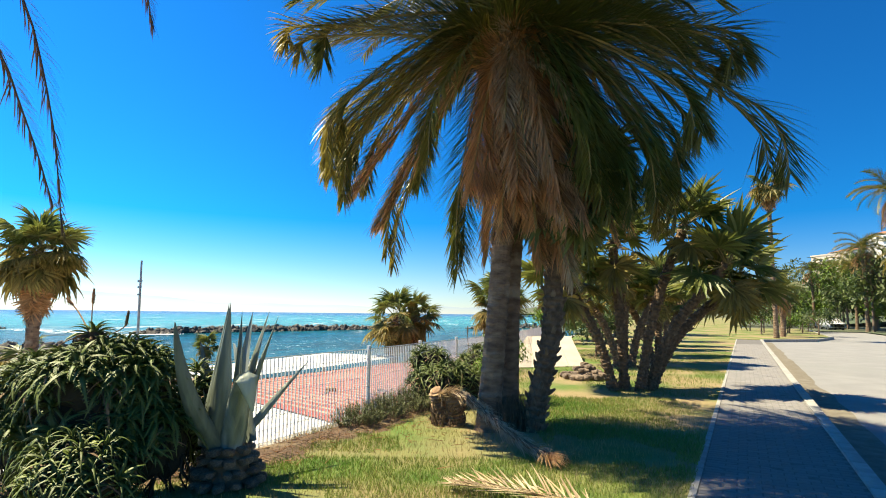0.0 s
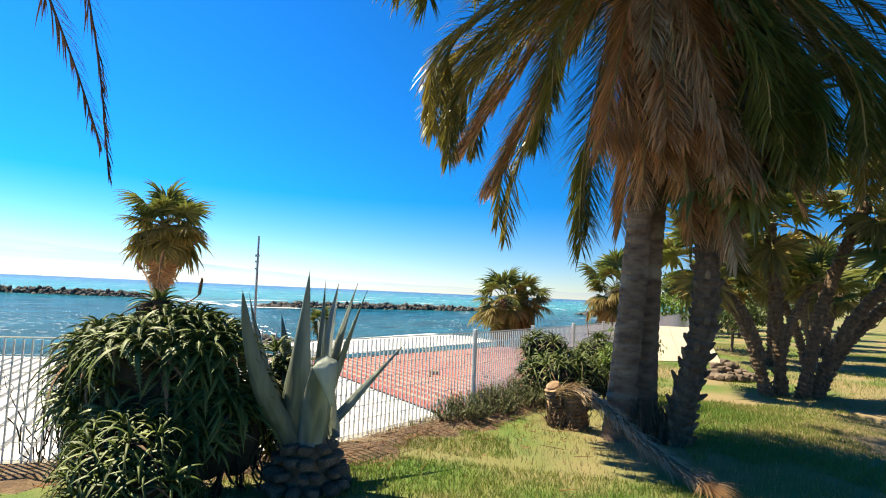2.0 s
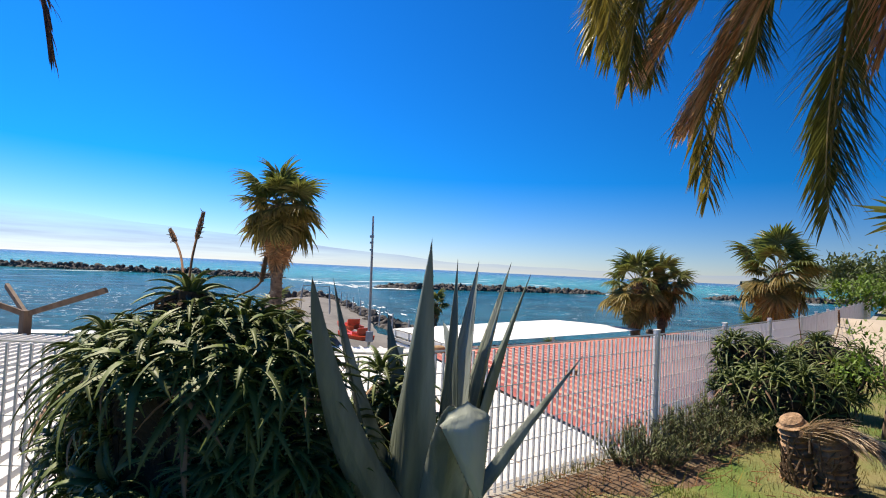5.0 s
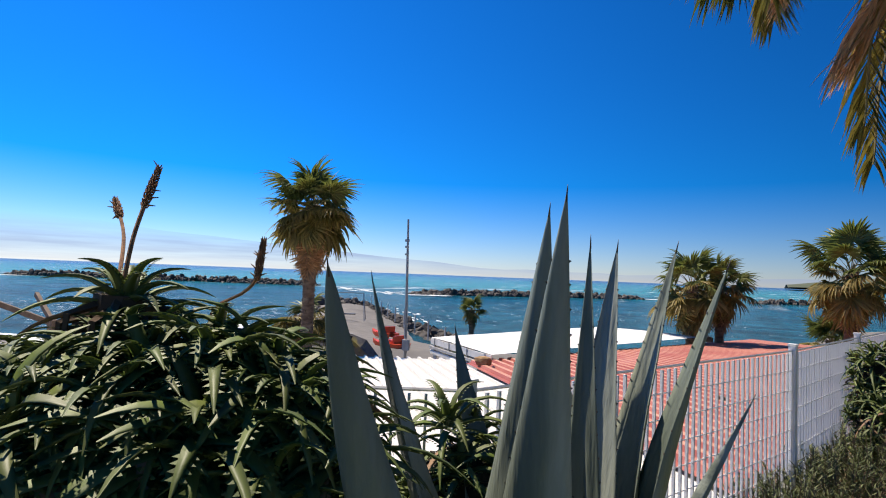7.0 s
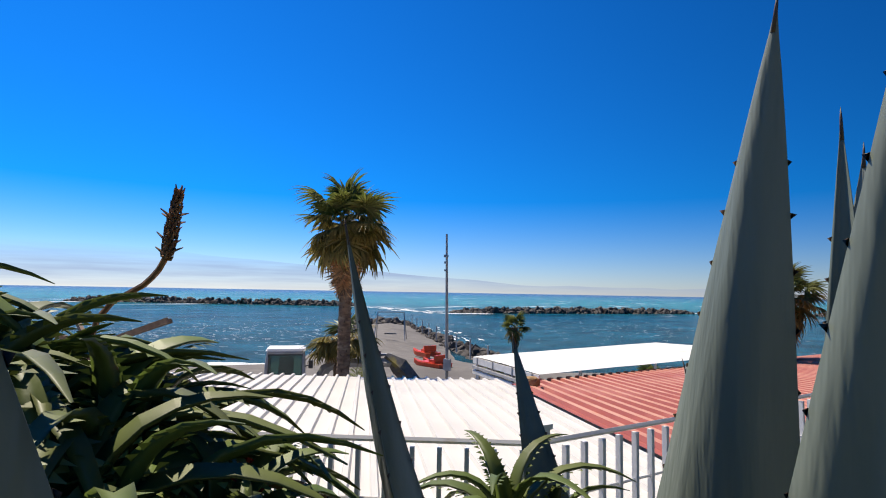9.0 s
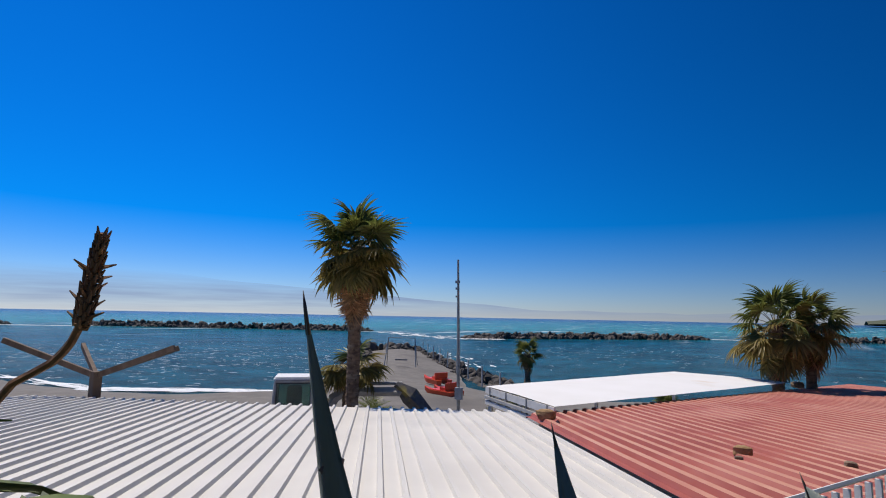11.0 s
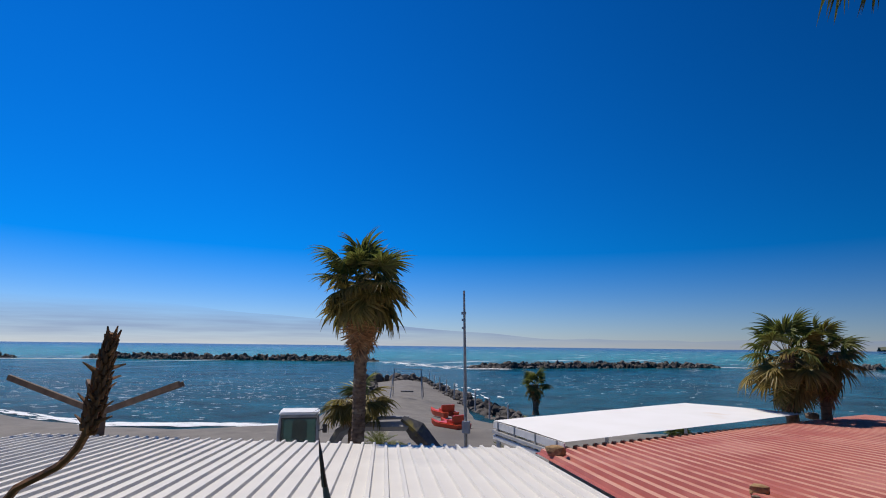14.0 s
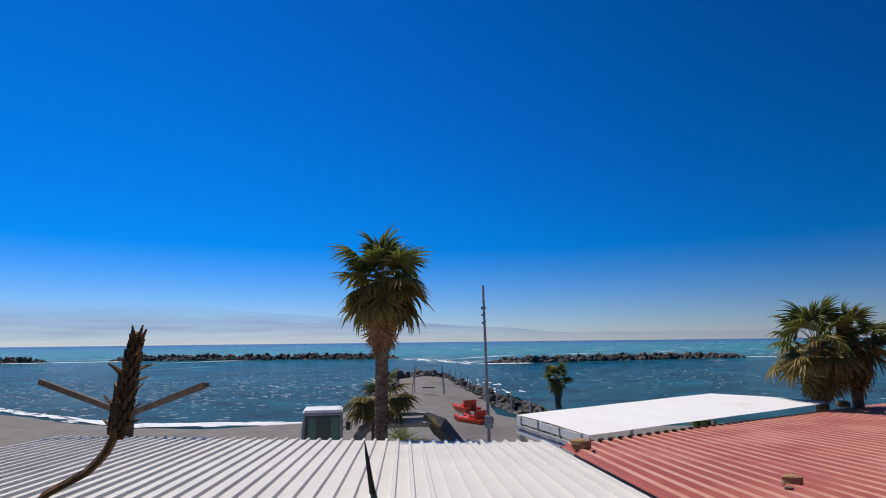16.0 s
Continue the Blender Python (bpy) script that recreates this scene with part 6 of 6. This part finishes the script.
def aloe_bush(at, lobes, count, seed, label, size=(0.8, 1.25), meshes=None, lowest=0.02, rise=0.15):
    """A mound of aloe rosettes over stems and a core coloured dark for inner shade. lobes: (x, y, z, rx, ry, rz) of the
    mound in its own space.
    """
    rng = random.Random(seed)
    ob = empty("aloe_bush", at, label, "aloe", "aloe bushes")
    # lumps and twigs in near black put the bush's inner shade into colour
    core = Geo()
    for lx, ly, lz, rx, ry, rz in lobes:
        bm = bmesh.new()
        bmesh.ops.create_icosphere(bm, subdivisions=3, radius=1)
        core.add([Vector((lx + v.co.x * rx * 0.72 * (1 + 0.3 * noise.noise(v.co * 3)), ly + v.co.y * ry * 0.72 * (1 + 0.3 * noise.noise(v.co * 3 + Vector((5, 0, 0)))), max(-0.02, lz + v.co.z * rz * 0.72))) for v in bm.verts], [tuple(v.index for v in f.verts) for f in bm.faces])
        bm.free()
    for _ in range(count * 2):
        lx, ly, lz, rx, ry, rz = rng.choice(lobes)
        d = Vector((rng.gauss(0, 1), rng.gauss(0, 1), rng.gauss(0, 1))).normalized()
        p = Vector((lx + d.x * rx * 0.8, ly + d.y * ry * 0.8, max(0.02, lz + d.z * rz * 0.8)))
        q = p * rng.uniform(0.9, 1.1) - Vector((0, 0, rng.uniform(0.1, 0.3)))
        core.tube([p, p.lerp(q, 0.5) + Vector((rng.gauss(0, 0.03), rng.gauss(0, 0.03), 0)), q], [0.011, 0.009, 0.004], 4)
    part("stem_shade_core", core.mesh("stem_shade_core", M_CORE), ob, None, "old stems round a core coloured dark for inner shade", "stuff")
    vol = [l[3] * l[4] + l[3] * l[5] for l in lobes]
    k = 0
    while k < count:
        lx, ly, lz, rx, ry, rz = rng.choices(lobes, vol)[0]
        d = Vector((rng.gauss(0, 1), rng.gauss(0, 1), rng.gauss(rise, 1))).normalized()
        r = rng.uniform(0.80, 1.0)
        p = Vector((lx + d.x * rx * r, ly + d.y * ry * r, lz + d.z * rz * r))
        if p.z < lowest or any(((p.x - l[0]) / l[3]) ** 2 + ((p.y - l[1]) / l[4]) ** 2 + ((p.z - l[2]) / l[5]) ** 2 < 0.5 for l in lobes):
            k += 0.2
            continue
        up = (d + Vector((0, 0, 0.9))).normalized()
        m = Matrix.Translation(p) @ up.to_track_quat("Z", "Y").to_matrix().to_4x4() @ Matrix.Rotation(rng.uniform(0, 6.28), 4, "Z") @ Matrix.Scale(rng.uniform(*size), 4)
        part("rosette", rng.choice(meshes or ROSETTES), ob, m)
        k += 1
    return ob


def spent_flower(parent, pts, head=0.16, red=False):
    """A dry flower spike on a bent stalk."""
    g = Geo()
    line = smooth_line(pts, 14)
    g.tube(line, [0.0055] * len(line), 6)
    stalk = part("flower_stalk", g.mesh("flower_stalk", M_FLOWER), parent, None, "dry brown flower stalk")
    rng = random.Random(len(pts) * 7 + int(head * 100))
    g = Geo()
    tip = line[-1]
    d = (line[-1] - line[-3]).normalized()
    for k in range(110):
        s = k / 110
        a = k * 2.399
        o = d.orthogonal().normalized()
        o = Matrix.Rotation(a, 3, d) @ o
        p = tip - d * head * 0.8 + d * head * s * 1.5
        r = 0.006 + 0.004 * math.sin(math.pi * min(1, s + 0.15))
        q = p + o * r
        e = q + o * 0.003 + d * rng.uniform(0.006, 0.014) + (o * 0.014 if rng.random() < 0.1 else Vector((0, 0, 0)))
        g.tube([p, q, e], [0.0032, 0.003, 0.001], 4)
    part("flower_head", g.mesh("flower_head", M_FLOWERRED if red else M_FLOWER), parent, None, "spent brown flower head")


big = aloe_bush((-3.0, 4.52, 0), [(0.15, 0.06, 0.55, 0.58, 0.34, 0.62), (-0.40, 0.2, 0.45, 0.33, 0.26, 0.55), (0.14, -0.02, 0.88, 0.38, 0.27, 0.32), (0.34, 0.1, 0.88, 0.30, 0.24, 0.36), (-0.2, 0.06, 0.85, 0.32, 0.24, 0.34), (0.52, 0.17, 0.84, 0.24, 0.22, 0.36), (-0.42, 0.18, 0.72, 0.22, 0.2, 0.36), (0.56, 0.12, 0.42, 0.27, 0.24, 0.42), (0.68, 0.3, 0.42, 0.2, 0.24, 0.44)], 205, 201, "big mounded aloe bush with dark shaded base", (0.6, 1.3), None, 0.36, 0.95)
part("rosette", aloe_rosette(ARNG, 22, 0.24, 0.02, True, 0.95), big, Matrix.Translation((0.12, 0.07, 1.33)))
g = Geo()
g.tube([(0.1, 0.05, 0.8), (0.12, 0.07, 1.33)], [0.09, 0.07], 9)
for k in range(150):
    a, z = k * 2.399, 0.88 + 0.44 * k / 150
    g.tube([(0.11 + math.cos(a) * 0.05, 0.06 + math.sin(a) * 0.05, z), (0.11 + math.cos(a) * 0.12, 0.06 + math.sin(a) * 0.12, z - 0.02), (0.11 + math.cos(a) * 0.13, 0.06 + math.sin(a) * 0.13, z - 0.14)], [0.012, 0.009, 0.003], 4)
part("stem", g.mesh("stem", M_OLDLEAF), big, None, "dry leaf-clad stem")
for x, y, z, s, a in ((0.24, 0.05, 1.19, 1.05, 0), (0.34, 0.16, 1.2, 1.1, 1), (0.43, 0.08, 1.19, 1.15, 2), (0.5, 0.2, 1.16, 1.05, 3), (0.6, 0.13, 1.1, 1.1, 4), (0.34, -0.08, 1.12, 1.0, 5), (0.5, -0.01, 1.06, 1.15, 6), (0.63, 0.04, 0.98, 1.05, 2.5), (0.24, -0.16, 1.04, 1.0, 1.5), (0.66, 0.22, 1.02, 1.0, 0.5)):
    part("rosette", ROSETTES[int(a * 2) % 6], big, Matrix.Translation((x, y, z)) @ Matrix.Rotation(0.3, 4, (-0.3, -0.5, 0)) @ Matrix.Rotation(a, 4, "Z") @ Matrix.Scale(s, 4))
spent_flower(big, [(0.10, 0.07, 1.33), (0.06, 0.12, 1.48), (0.01, 0.2, 1.63)], 0.10)
spent_flower(big, [(0.08, 0.07, 1.33), (-0.1, 0.2, 1.48), (-0.23, 0.26, 1.58)], 0.07)
spent_flower(big, [(0.0, 0.40, 1.05), (0.0, 0.44, 1.26), (0.09, 0.47, 1.325), (0.145, 0.472, 1.37), (0.155, 0.479, 1.44)], 0.085)
spent_flower(big, [(0.6, 0.24, 0.9), (0.6, 0.27, 1.05), (0.6, 0.28, 1.1)], 0.06, True)
aloe_bush((-2.62, 4.12, 0), [(0, 0, 0.26, 0.40, 0.30, 0.40)], 60, 203, "smaller pale green aloe clump in front of the bush", (0.7, 1.0), SMALL_ROSETTES)
aloe_bush((-2.25, 5.3, 0), [(0, 0, 0.55, 0.26, 0.13, 0.45)], 30, 205, "aloe clump against the fence beside the agave", (0.7, 1.0))
aloe_bush((-0.15, 9.35, 0), [(0.1, 0, 0.3, 0.6, 0.42, 0.42), (-0.05, 0.15, 0.66, 0.36, 0.28, 0.28), (0.5, 0.1, 0.3, 0.4, 0.36, 0.4)], 90, 207, "yellowish aloe bush against the fence", (0.8, 1.1), SMALL_ROSETTES)
sh = aloe_bush((0.75, 10.6, 0), [(0, 0, 0.5, 0.5, 0.4, 0.42)], 46, 209, "upright aloe shrub near the fence", (0.7, 1.0), SMALL_ROSETTES)
spent_flower(sh, [(0.05, 0, 0.8), (0.1, 0, 1.0), (0.1, 0, 1.15)], 0.10)
spent_flower(sh, [(-0.25, 0.1, 0.8), (-0.28, 0.1, 1.05), (-0.28, 0.1, 1.2)], 0.10)


def herb_bush(at, size, count, seed, label):
    """A low bush of upright needle-leaved twigs."""
    rng = random.Random(seed)
    g = Geo()
    for _ in range(count):
        a, r = rng.uniform(0, 6.28), rng.random() ** 0.5
        b = Vector((math.cos(a) * r * size[0], math.sin(a) * r * size[1], 0))
        h = size[2] * (1 - 0.5 * r * r) * rng.uniform(0.6, 1.1)
        t = b + Vector((math.cos(a) * 0.12 * r + rng.gauss(0, 0.03), math.sin(a) * 0.12 * r + rng.gauss(0, 0.03), h))
        g.tube([b - Vector((0, 0, 0.03)), b.lerp(t, 0.5) + Vector((0, 0, 0.02)), t], [0.004, 0.003, 0.0015], 3, 1)
        for k in range(16):
            s = 0.25 + 0.75 * k / 16
            q = b.lerp(t, s)
            aa = rng.uniform(0, 6.28)
            d = Vector((math.cos(aa), math.sin(aa), 0.7)).normalized()
            ribbon_leaf(g, q, d, d, 0.045, 0.006, 0, 1, 0.1, profile=lambda s: 1 - 0.7 * s)
    thing("rosemary_bush", g.mesh("rosemary_bush", [M_HERB, M_WOOD]), label, "bush", at, "low bushes along the fence")


herb_bush((-1.15, 7.6, 0), (0.28, 0.3, 0.33), 130, 301, "low grey-green rosemary bush at the fence")
herb_bush((-0.88, 8.2, 0), (0.3, 0.34, 0.36), 140, 303, "low grey-green rosemary bush at the fence")
herb_bush((-0.55, 8.85, 0), (0.36, 0.36, 0.42), 170, 305, "thick rosemary bush at the fence")
herb_bush((-0.1, 9.1, 0), (0.35, 0.3, 0.35), 100, 307, "low rosemary bush beside the aloe")
leafy_tree((1.0, 9.6, 0), 1.15, 0.42, M_BRIGHT, 311, "small broad-leaved green shrub behind the palm", 0.03, 36, "shrubs by the fence")
leafy_tree((6.0, 29.5, 0), 2.0, 1.3, M_BRIGHT, 313, "bright green round shrub by the fence", 0.06, 60, "shrubs by the fence")
leafy_tree((8.5, 33, 0), 2.2, 1.6, M_TREE, 315, "dark green shrub by the fence", 0.06, 60, "shrubs by the fence")

# vine stems climbing the fence left of the bush
rng = random.Random(19)
g = Geo()
for k in range(26):
    p = Vector((-3.55 - rng.random() * 0.55, 5.0 - rng.random() * 0.25, 0.0))
    pts = [p]
    for i in range(7):
        pts.append(pts[-1] + Vector((rng.gauss(0, 0.06), rng.gauss(0, 0.02), rng.uniform(0.05, 0.16))))
    g.tube(pts, [0.006] * 5 + [0.004, 0.003, 0.002], 4)
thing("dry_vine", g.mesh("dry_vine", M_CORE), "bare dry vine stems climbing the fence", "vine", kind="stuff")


# ---- stump and fallen fronds ----
def stump():
    ob = empty("palm_stump", (0.02, 7.75, 0), "sawn palm stumps with a torn edge", "stump")
    rng = random.Random(23)
    for x, y, r, h in ((-0.06, 0.08, 0.115, 0.44), (0.16, -0.03, 0.12, 0.36)):
        line = [(x + 0.03, y, -0.08), (x, y, h * 0.5), (x - 0.05, y - 0.03, h), (x - 0.07, y - 0.05, h + 0.05)]
        part("stub", trunk_mesh("stub", line, [r * 1.05, r * 0.98, r * 0.86, r * 0.25], M_CUT, rng, 0.045, 16, 0.14), ob)
    g = Geo()
    for k in range(160):
        a = rng.uniform(0, 6.28)
        p = Vector((0.06 + math.cos(a) * 0.22, 0.02 + math.sin(a) * 0.17, 0.3 * rng.random() ** 2))
        g.tube([p, p + Vector((rng.gauss(0, .04), rng.gauss(0, .04), rng.uniform(.05, .16)))], [0.012, 0.003], 4)
    part("fibre", g.mesh("fibre", M_FIBRE), ob, None, "", "stuff")


stump()
rng = random.Random(29)
limb = empty("fallen_limb", (-0.05, 7.72, 0.0), "dry shaggy palm limb drooping from the stump to the grass", "fallen limb")
line = smooth_line([(0.0, 0.0, 0.36), (0.22, -0.18, 0.46), (0.5, -0.62, 0.36), (0.82, -1.3, 0.17), (1.12, -1.95, 0.09)], 28)
g = Geo()
n = len(line) - 1
g.tube(line, [0.05 - 0.02 * i / n for i in range(n + 1)], 8)
part("core", g.mesh("core", M_FIBRE), limb)
g = Geo()
for k in range(900):
    fs = rng.random() * (n - 1)
    i = int(fs)
    p, d = line[i].lerp(line[i + 1], fs - i), (line[i + 1] - line[i]).normalized()
    o = Matrix.Rotation(rng.uniform(0, 6.28), 3, d) @ d.orthogonal().normalized()
    d0 = (d + o * rng.uniform(0.15, 0.7)).normalized()
    d1 = (d + Vector((0, 0, -rng.uniform(0.1, 0.7)))).normalized()
    ribbon_leaf(g, p + o * 0.03, d0, d1, rng.uniform(0.10, 0.26), rng.uniform(0.004, 0.009), 0, 3, 0.2)
part("shag", g.mesh("shag", M_DEADPALE), limb, None, "bleached straw-like shag", "stuff")
g = Geo()
for k in range(160):
    d0 = ((line[-1] - line[-3]).normalized() + Vector((rng.gauss(0, 0.35), rng.gauss(0, 0.35), rng.uniform(-0.1, 0.35)))).normalized()
    ribbon_leaf(g, line[-2], d0, (d0 + Vector((0, 0, -0.5))).normalized(), rng.uniform(0.15, 0.36), 0.006, 0, 3, 0.2)
part("frayed_end", g.mesh("frayed_end", M_DEAD), limb, None, "reddish frayed end")
pale2 = pinnate("fallen_frond", [M_DEADPALE, M_RACHIS], 1.3, 4, -4, 46, 0.3, 0.1, rng, 0.25, 0.05)
thing("fallen_frond", pale2, "dry straw-coloured frond flat on the grass", "fallen frond", m=Matrix.Translation((1.25, 4.35, 0.05)) @ turned(radians(150), 0, 0.1))

# twigs and litter on the bare ground
g = Geo()
tuft = Geo()
for a0, b0 in zip(FENCE[:3], FENCE[1:4]):
    dv = (b0 - a0).normalized()
    inn = Vector((dv.y, -dv.x, 0))
    for k in range(int((b0 - a0).length * 60)):
        p = a0.lerp(b0, rng.random()) + inn * (0.05 + abs(rng.gauss(0, 0.4)))
        a, l = rng.uniform(0, 6.28), rng.uniform(0.03, 0.14)
        g.tube([(p.x, p.y, 0.05), (p.x + math.cos(a) * l, p.y + math.sin(a) * l, 0.055 + rng.random() * 0.03)], [0.004, 0.002], 3)
    for k in range(int((b0 - a0).length * 260)):
        p = a0.lerp(b0, rng.random()) + inn * (rng.uniform(0.0, 0.12) if k % 3 else abs(rng.gauss(0.3, 0.4)))
        if noise.noise(p * 2.3) < -0.15:
            continue
        a, h = rng.uniform(0, 6.28), rng.uniform(0.04, 0.15)
        s = Vector((math.cos(a), math.sin(a), 0))
        tuft.add([p + s * 0.004, p - s * 0.004, p + s.cross(Vector((0, 0, 1))) * h * rng.uniform(-0.6, 0.6) + Vector((0, 0, h))], [(0, 1, 2)])
thing("grass_tufts", tuft.mesh("grass_tufts", M_FRONDY), "yellow-green grass tufts at the foot of the fence", "grass", kind="stuff")
for k in range(70):
    x, y = rng.gauss(-0.5, 0.7), rng.gauss(7.3, 0.6)
    a, l = rng.uniform(0, 6.28), rng.uniform(0.05, 0.22)
    g.tube([(x, y, 0.03), (x + math.cos(a) * l, y + math.sin(a) * l, 0.035 + rng.random() * 0.03)], [0.004, 0.002], 4)
thing("litter", g.mesh("litter", M_FLOWER), "dry twigs and leaf litter on the bare ground", "litter", kind="stuff")

# far parked cars
def car(at, rz):
    ob = empty("car", at, "parked car far along the road", "car", "parked cars", rz)
    g = Geo()
    sec = [(-2.0, 0.35, 0.75), (-1.9, 0.3, 0.9), (-1.2, 0.3, 0.95), (-0.7, 0.3, 1.42), (0.7, 0.3, 1.42), (1.3, 0.3, 0.95), (2.0, 0.3, 0.85), (2.1, 0.35, 0.6)]
    for y, lo, hi in sec:
        g.v += [(-0.82, y, lo), (-0.82, y, min(hi, 0.92)), (-0.62 if hi > 1 else -0.78, y, hi), (0.62 if hi > 1 else 0.78, y, hi), (0.82, y, min(hi, 0.92)), (0.82, y, lo)]
    for i in range(len(sec) - 1):
        for k in range(6):
            g.f.append((i * 6 + k, i * 6 + (k + 1) % 6, i * 6 + 6 + (k + 1) % 6, i * 6 + 6 + k))
            g.m.append(0)
    part("body", g.mesh("body", M_CAR, True), ob)
    for x in (-0.75, 0.75):
        for y in (-1.25, 1.3):
            g = Geo()
            g.tube([(x - 0.1, y, 0.32), (x + 0.1, y, 0.32)], 0.32, 12)
            part("wheel", g.mesh("wheel", M_DARK), ob)


for s, w in ((80, 10.2), (85, 10.5), (90, 10.8), (95, 9.6)):
    car(along(s, w, -0.02), math.degrees(math.atan2(ROAD.y, ROAD.x)) - 90 + 12)


# ---- grass, pavers and kerb stones ----
def grass(count, area, mat, seed, label, high=(0.012, 0.036), keep=lambda x, y: True):
    rng = random.Random(seed)
    g = Geo()
    n = 0
    while n < count:
        x, y = rng.uniform(area[0], area[1]), rng.uniform(area[2], area[3])
        n += 1
        if not keep(x, y):
            continue
        a, h = rng.uniform(0, 6.28), rng.uniform(*high)
        z = 0.02 + 0.06 * noise.noise(Vector((x * 0.4, y * 0.4, 0)))
        dx, dy = math.cos(a) * 0.004, math.sin(a) * 0.004
        lx, ly = rng.gauss(0, 0.02), rng.gauss(0, 0.02)
        g.v += [(x - dx, y - dy, z - 0.03), (x + dx, y + dy, z - 0.03), (x + lx, y + ly, z + h)]
        k = len(g.v)
        g.f.append((k - 3, k - 2, k - 1))
        g.m.append(0)
    thing("grass", g.mesh("grass", mat), label, "grass", kind="stuff")


def on_lawn(x, y):
    if (Vector((x, y, 0)) - Vector((2.12, 4.8, 0))).dot(RIGHT) > -0.05:
        return False
    for a, b in zip(FENCE, FENCE[1:]):
        if min(a.x, b.x) <= x <= max(a.x, b.x):
            return y < a.y + (b.y - a.y) * (x - a.x) / (b.x - a.x) - 0.5
    return True


def lush(x, y):
    return on_lawn(x, y) and noise.noise(Vector((x * 0.55, y * 0.55, 2))) + 0.25 * noise.noise(Vector((x * 3, y * 3, 2))) + (0.3 if y < 6.0 or x > 1.2 else -0.45) > 0.02


grass(120000, (-3.2, 4.2, 3.8, 10.5), M_BLADE, 401, "short green lawn grass", keep=lush)
grass(22000, (-3.2, 4.2, 3.8, 10.5), M_DRYBLADE, 403, "dry straw-coloured grass", (0.015, 0.045), keep=on_lawn)
grass(60000, (1.0, 12.0, 10.5, 24.0), M_BLADE, 405, "lawn grass farther along the pavement", (0.02, 0.05), keep=lush)
grass(45000, (-3.6, 2.6, -1.5, 3.8), M_BLADE, 407, "short green lawn grass beside the path", keep=lush)

bm = bmesh.new()
bmesh.ops.create_cube(bm, size=1)
bmesh.ops.scale(bm, vec=(0.19, 0.094, 0.06), verts=bm.verts)
bmesh.ops.bevel(bm, geom=[e for e in bm.edges if all(v.co.z > 0 for v in e.verts)], offset=0.005, segments=1, affect="EDGES")
paver = bpy.data.meshes.new("paver")
bm.to_mesh(paver)
bm.free()
paver.materials.append(M_PAVE)
rng = random.Random(33)
near, rest = 0, Geo()
for i in range(-75, 300):
    for k in range(7):
        s, w = i * 0.1, 0.03 + 0.198 * k + (0.09 if i % 2 else 0) - 0.03
        if w < 0.08:
            w = 0.1
        if w > 1.28:
            continue
        m = Matrix.Translation(along(s, w, -0.028 + rng.uniform(-0.002, 0.002))) @ AXES.to_4x4() @ Euler((rng.gauss(0, 0.004), rng.gauss(0, 0.004), rng.gauss(0, 0.01))).to_matrix().to_4x4()
        if 0 <= i < 46 and near < 300:
            part("paver", paver, pavement, m)
            near += 1
        else:
            rest.add([m @ v.co for v in paver.vertices], [tuple(f.vertices) for f in paver.polygons])
part("far_pavers", rest.mesh("far_pavers", material("far_paving", (0.23, 0.215, 0.205), 0.85, second=(0.20, 0.19, 0.18), scale=3, bump=0.35, bump_scale=120, island=0.07)), pavement, None, "", "stuff")
g = Geo()
g.box((0, 0, -0.05), (0.14, 0.985, 0.20))
kb = g.mesh("kerb_stone", M_KERB)
kerb = empty("kerb", (0, 0, 0), "pale concrete kerb along the pavement", "kerb")
tagged(kerb, kind="structure")
for i in range(-12, 37):
    part("kerb_stone", kb, kerb, Matrix.Translation(along(i + 0.5, 1.39, -0.02)) @ AXES.to_4x4())
g = Geo()
g.box((0, 0, -0.06), (0.06, 0.985, 0.14))
kb2 = g.mesh("edge_stone", M_KERB)
for i in range(-12, 37):
    part("edge_stone", kb2, kerb, Matrix.Translation(along(i + 0.5, -0.035, 0.0)) @ AXES.to_4x4())
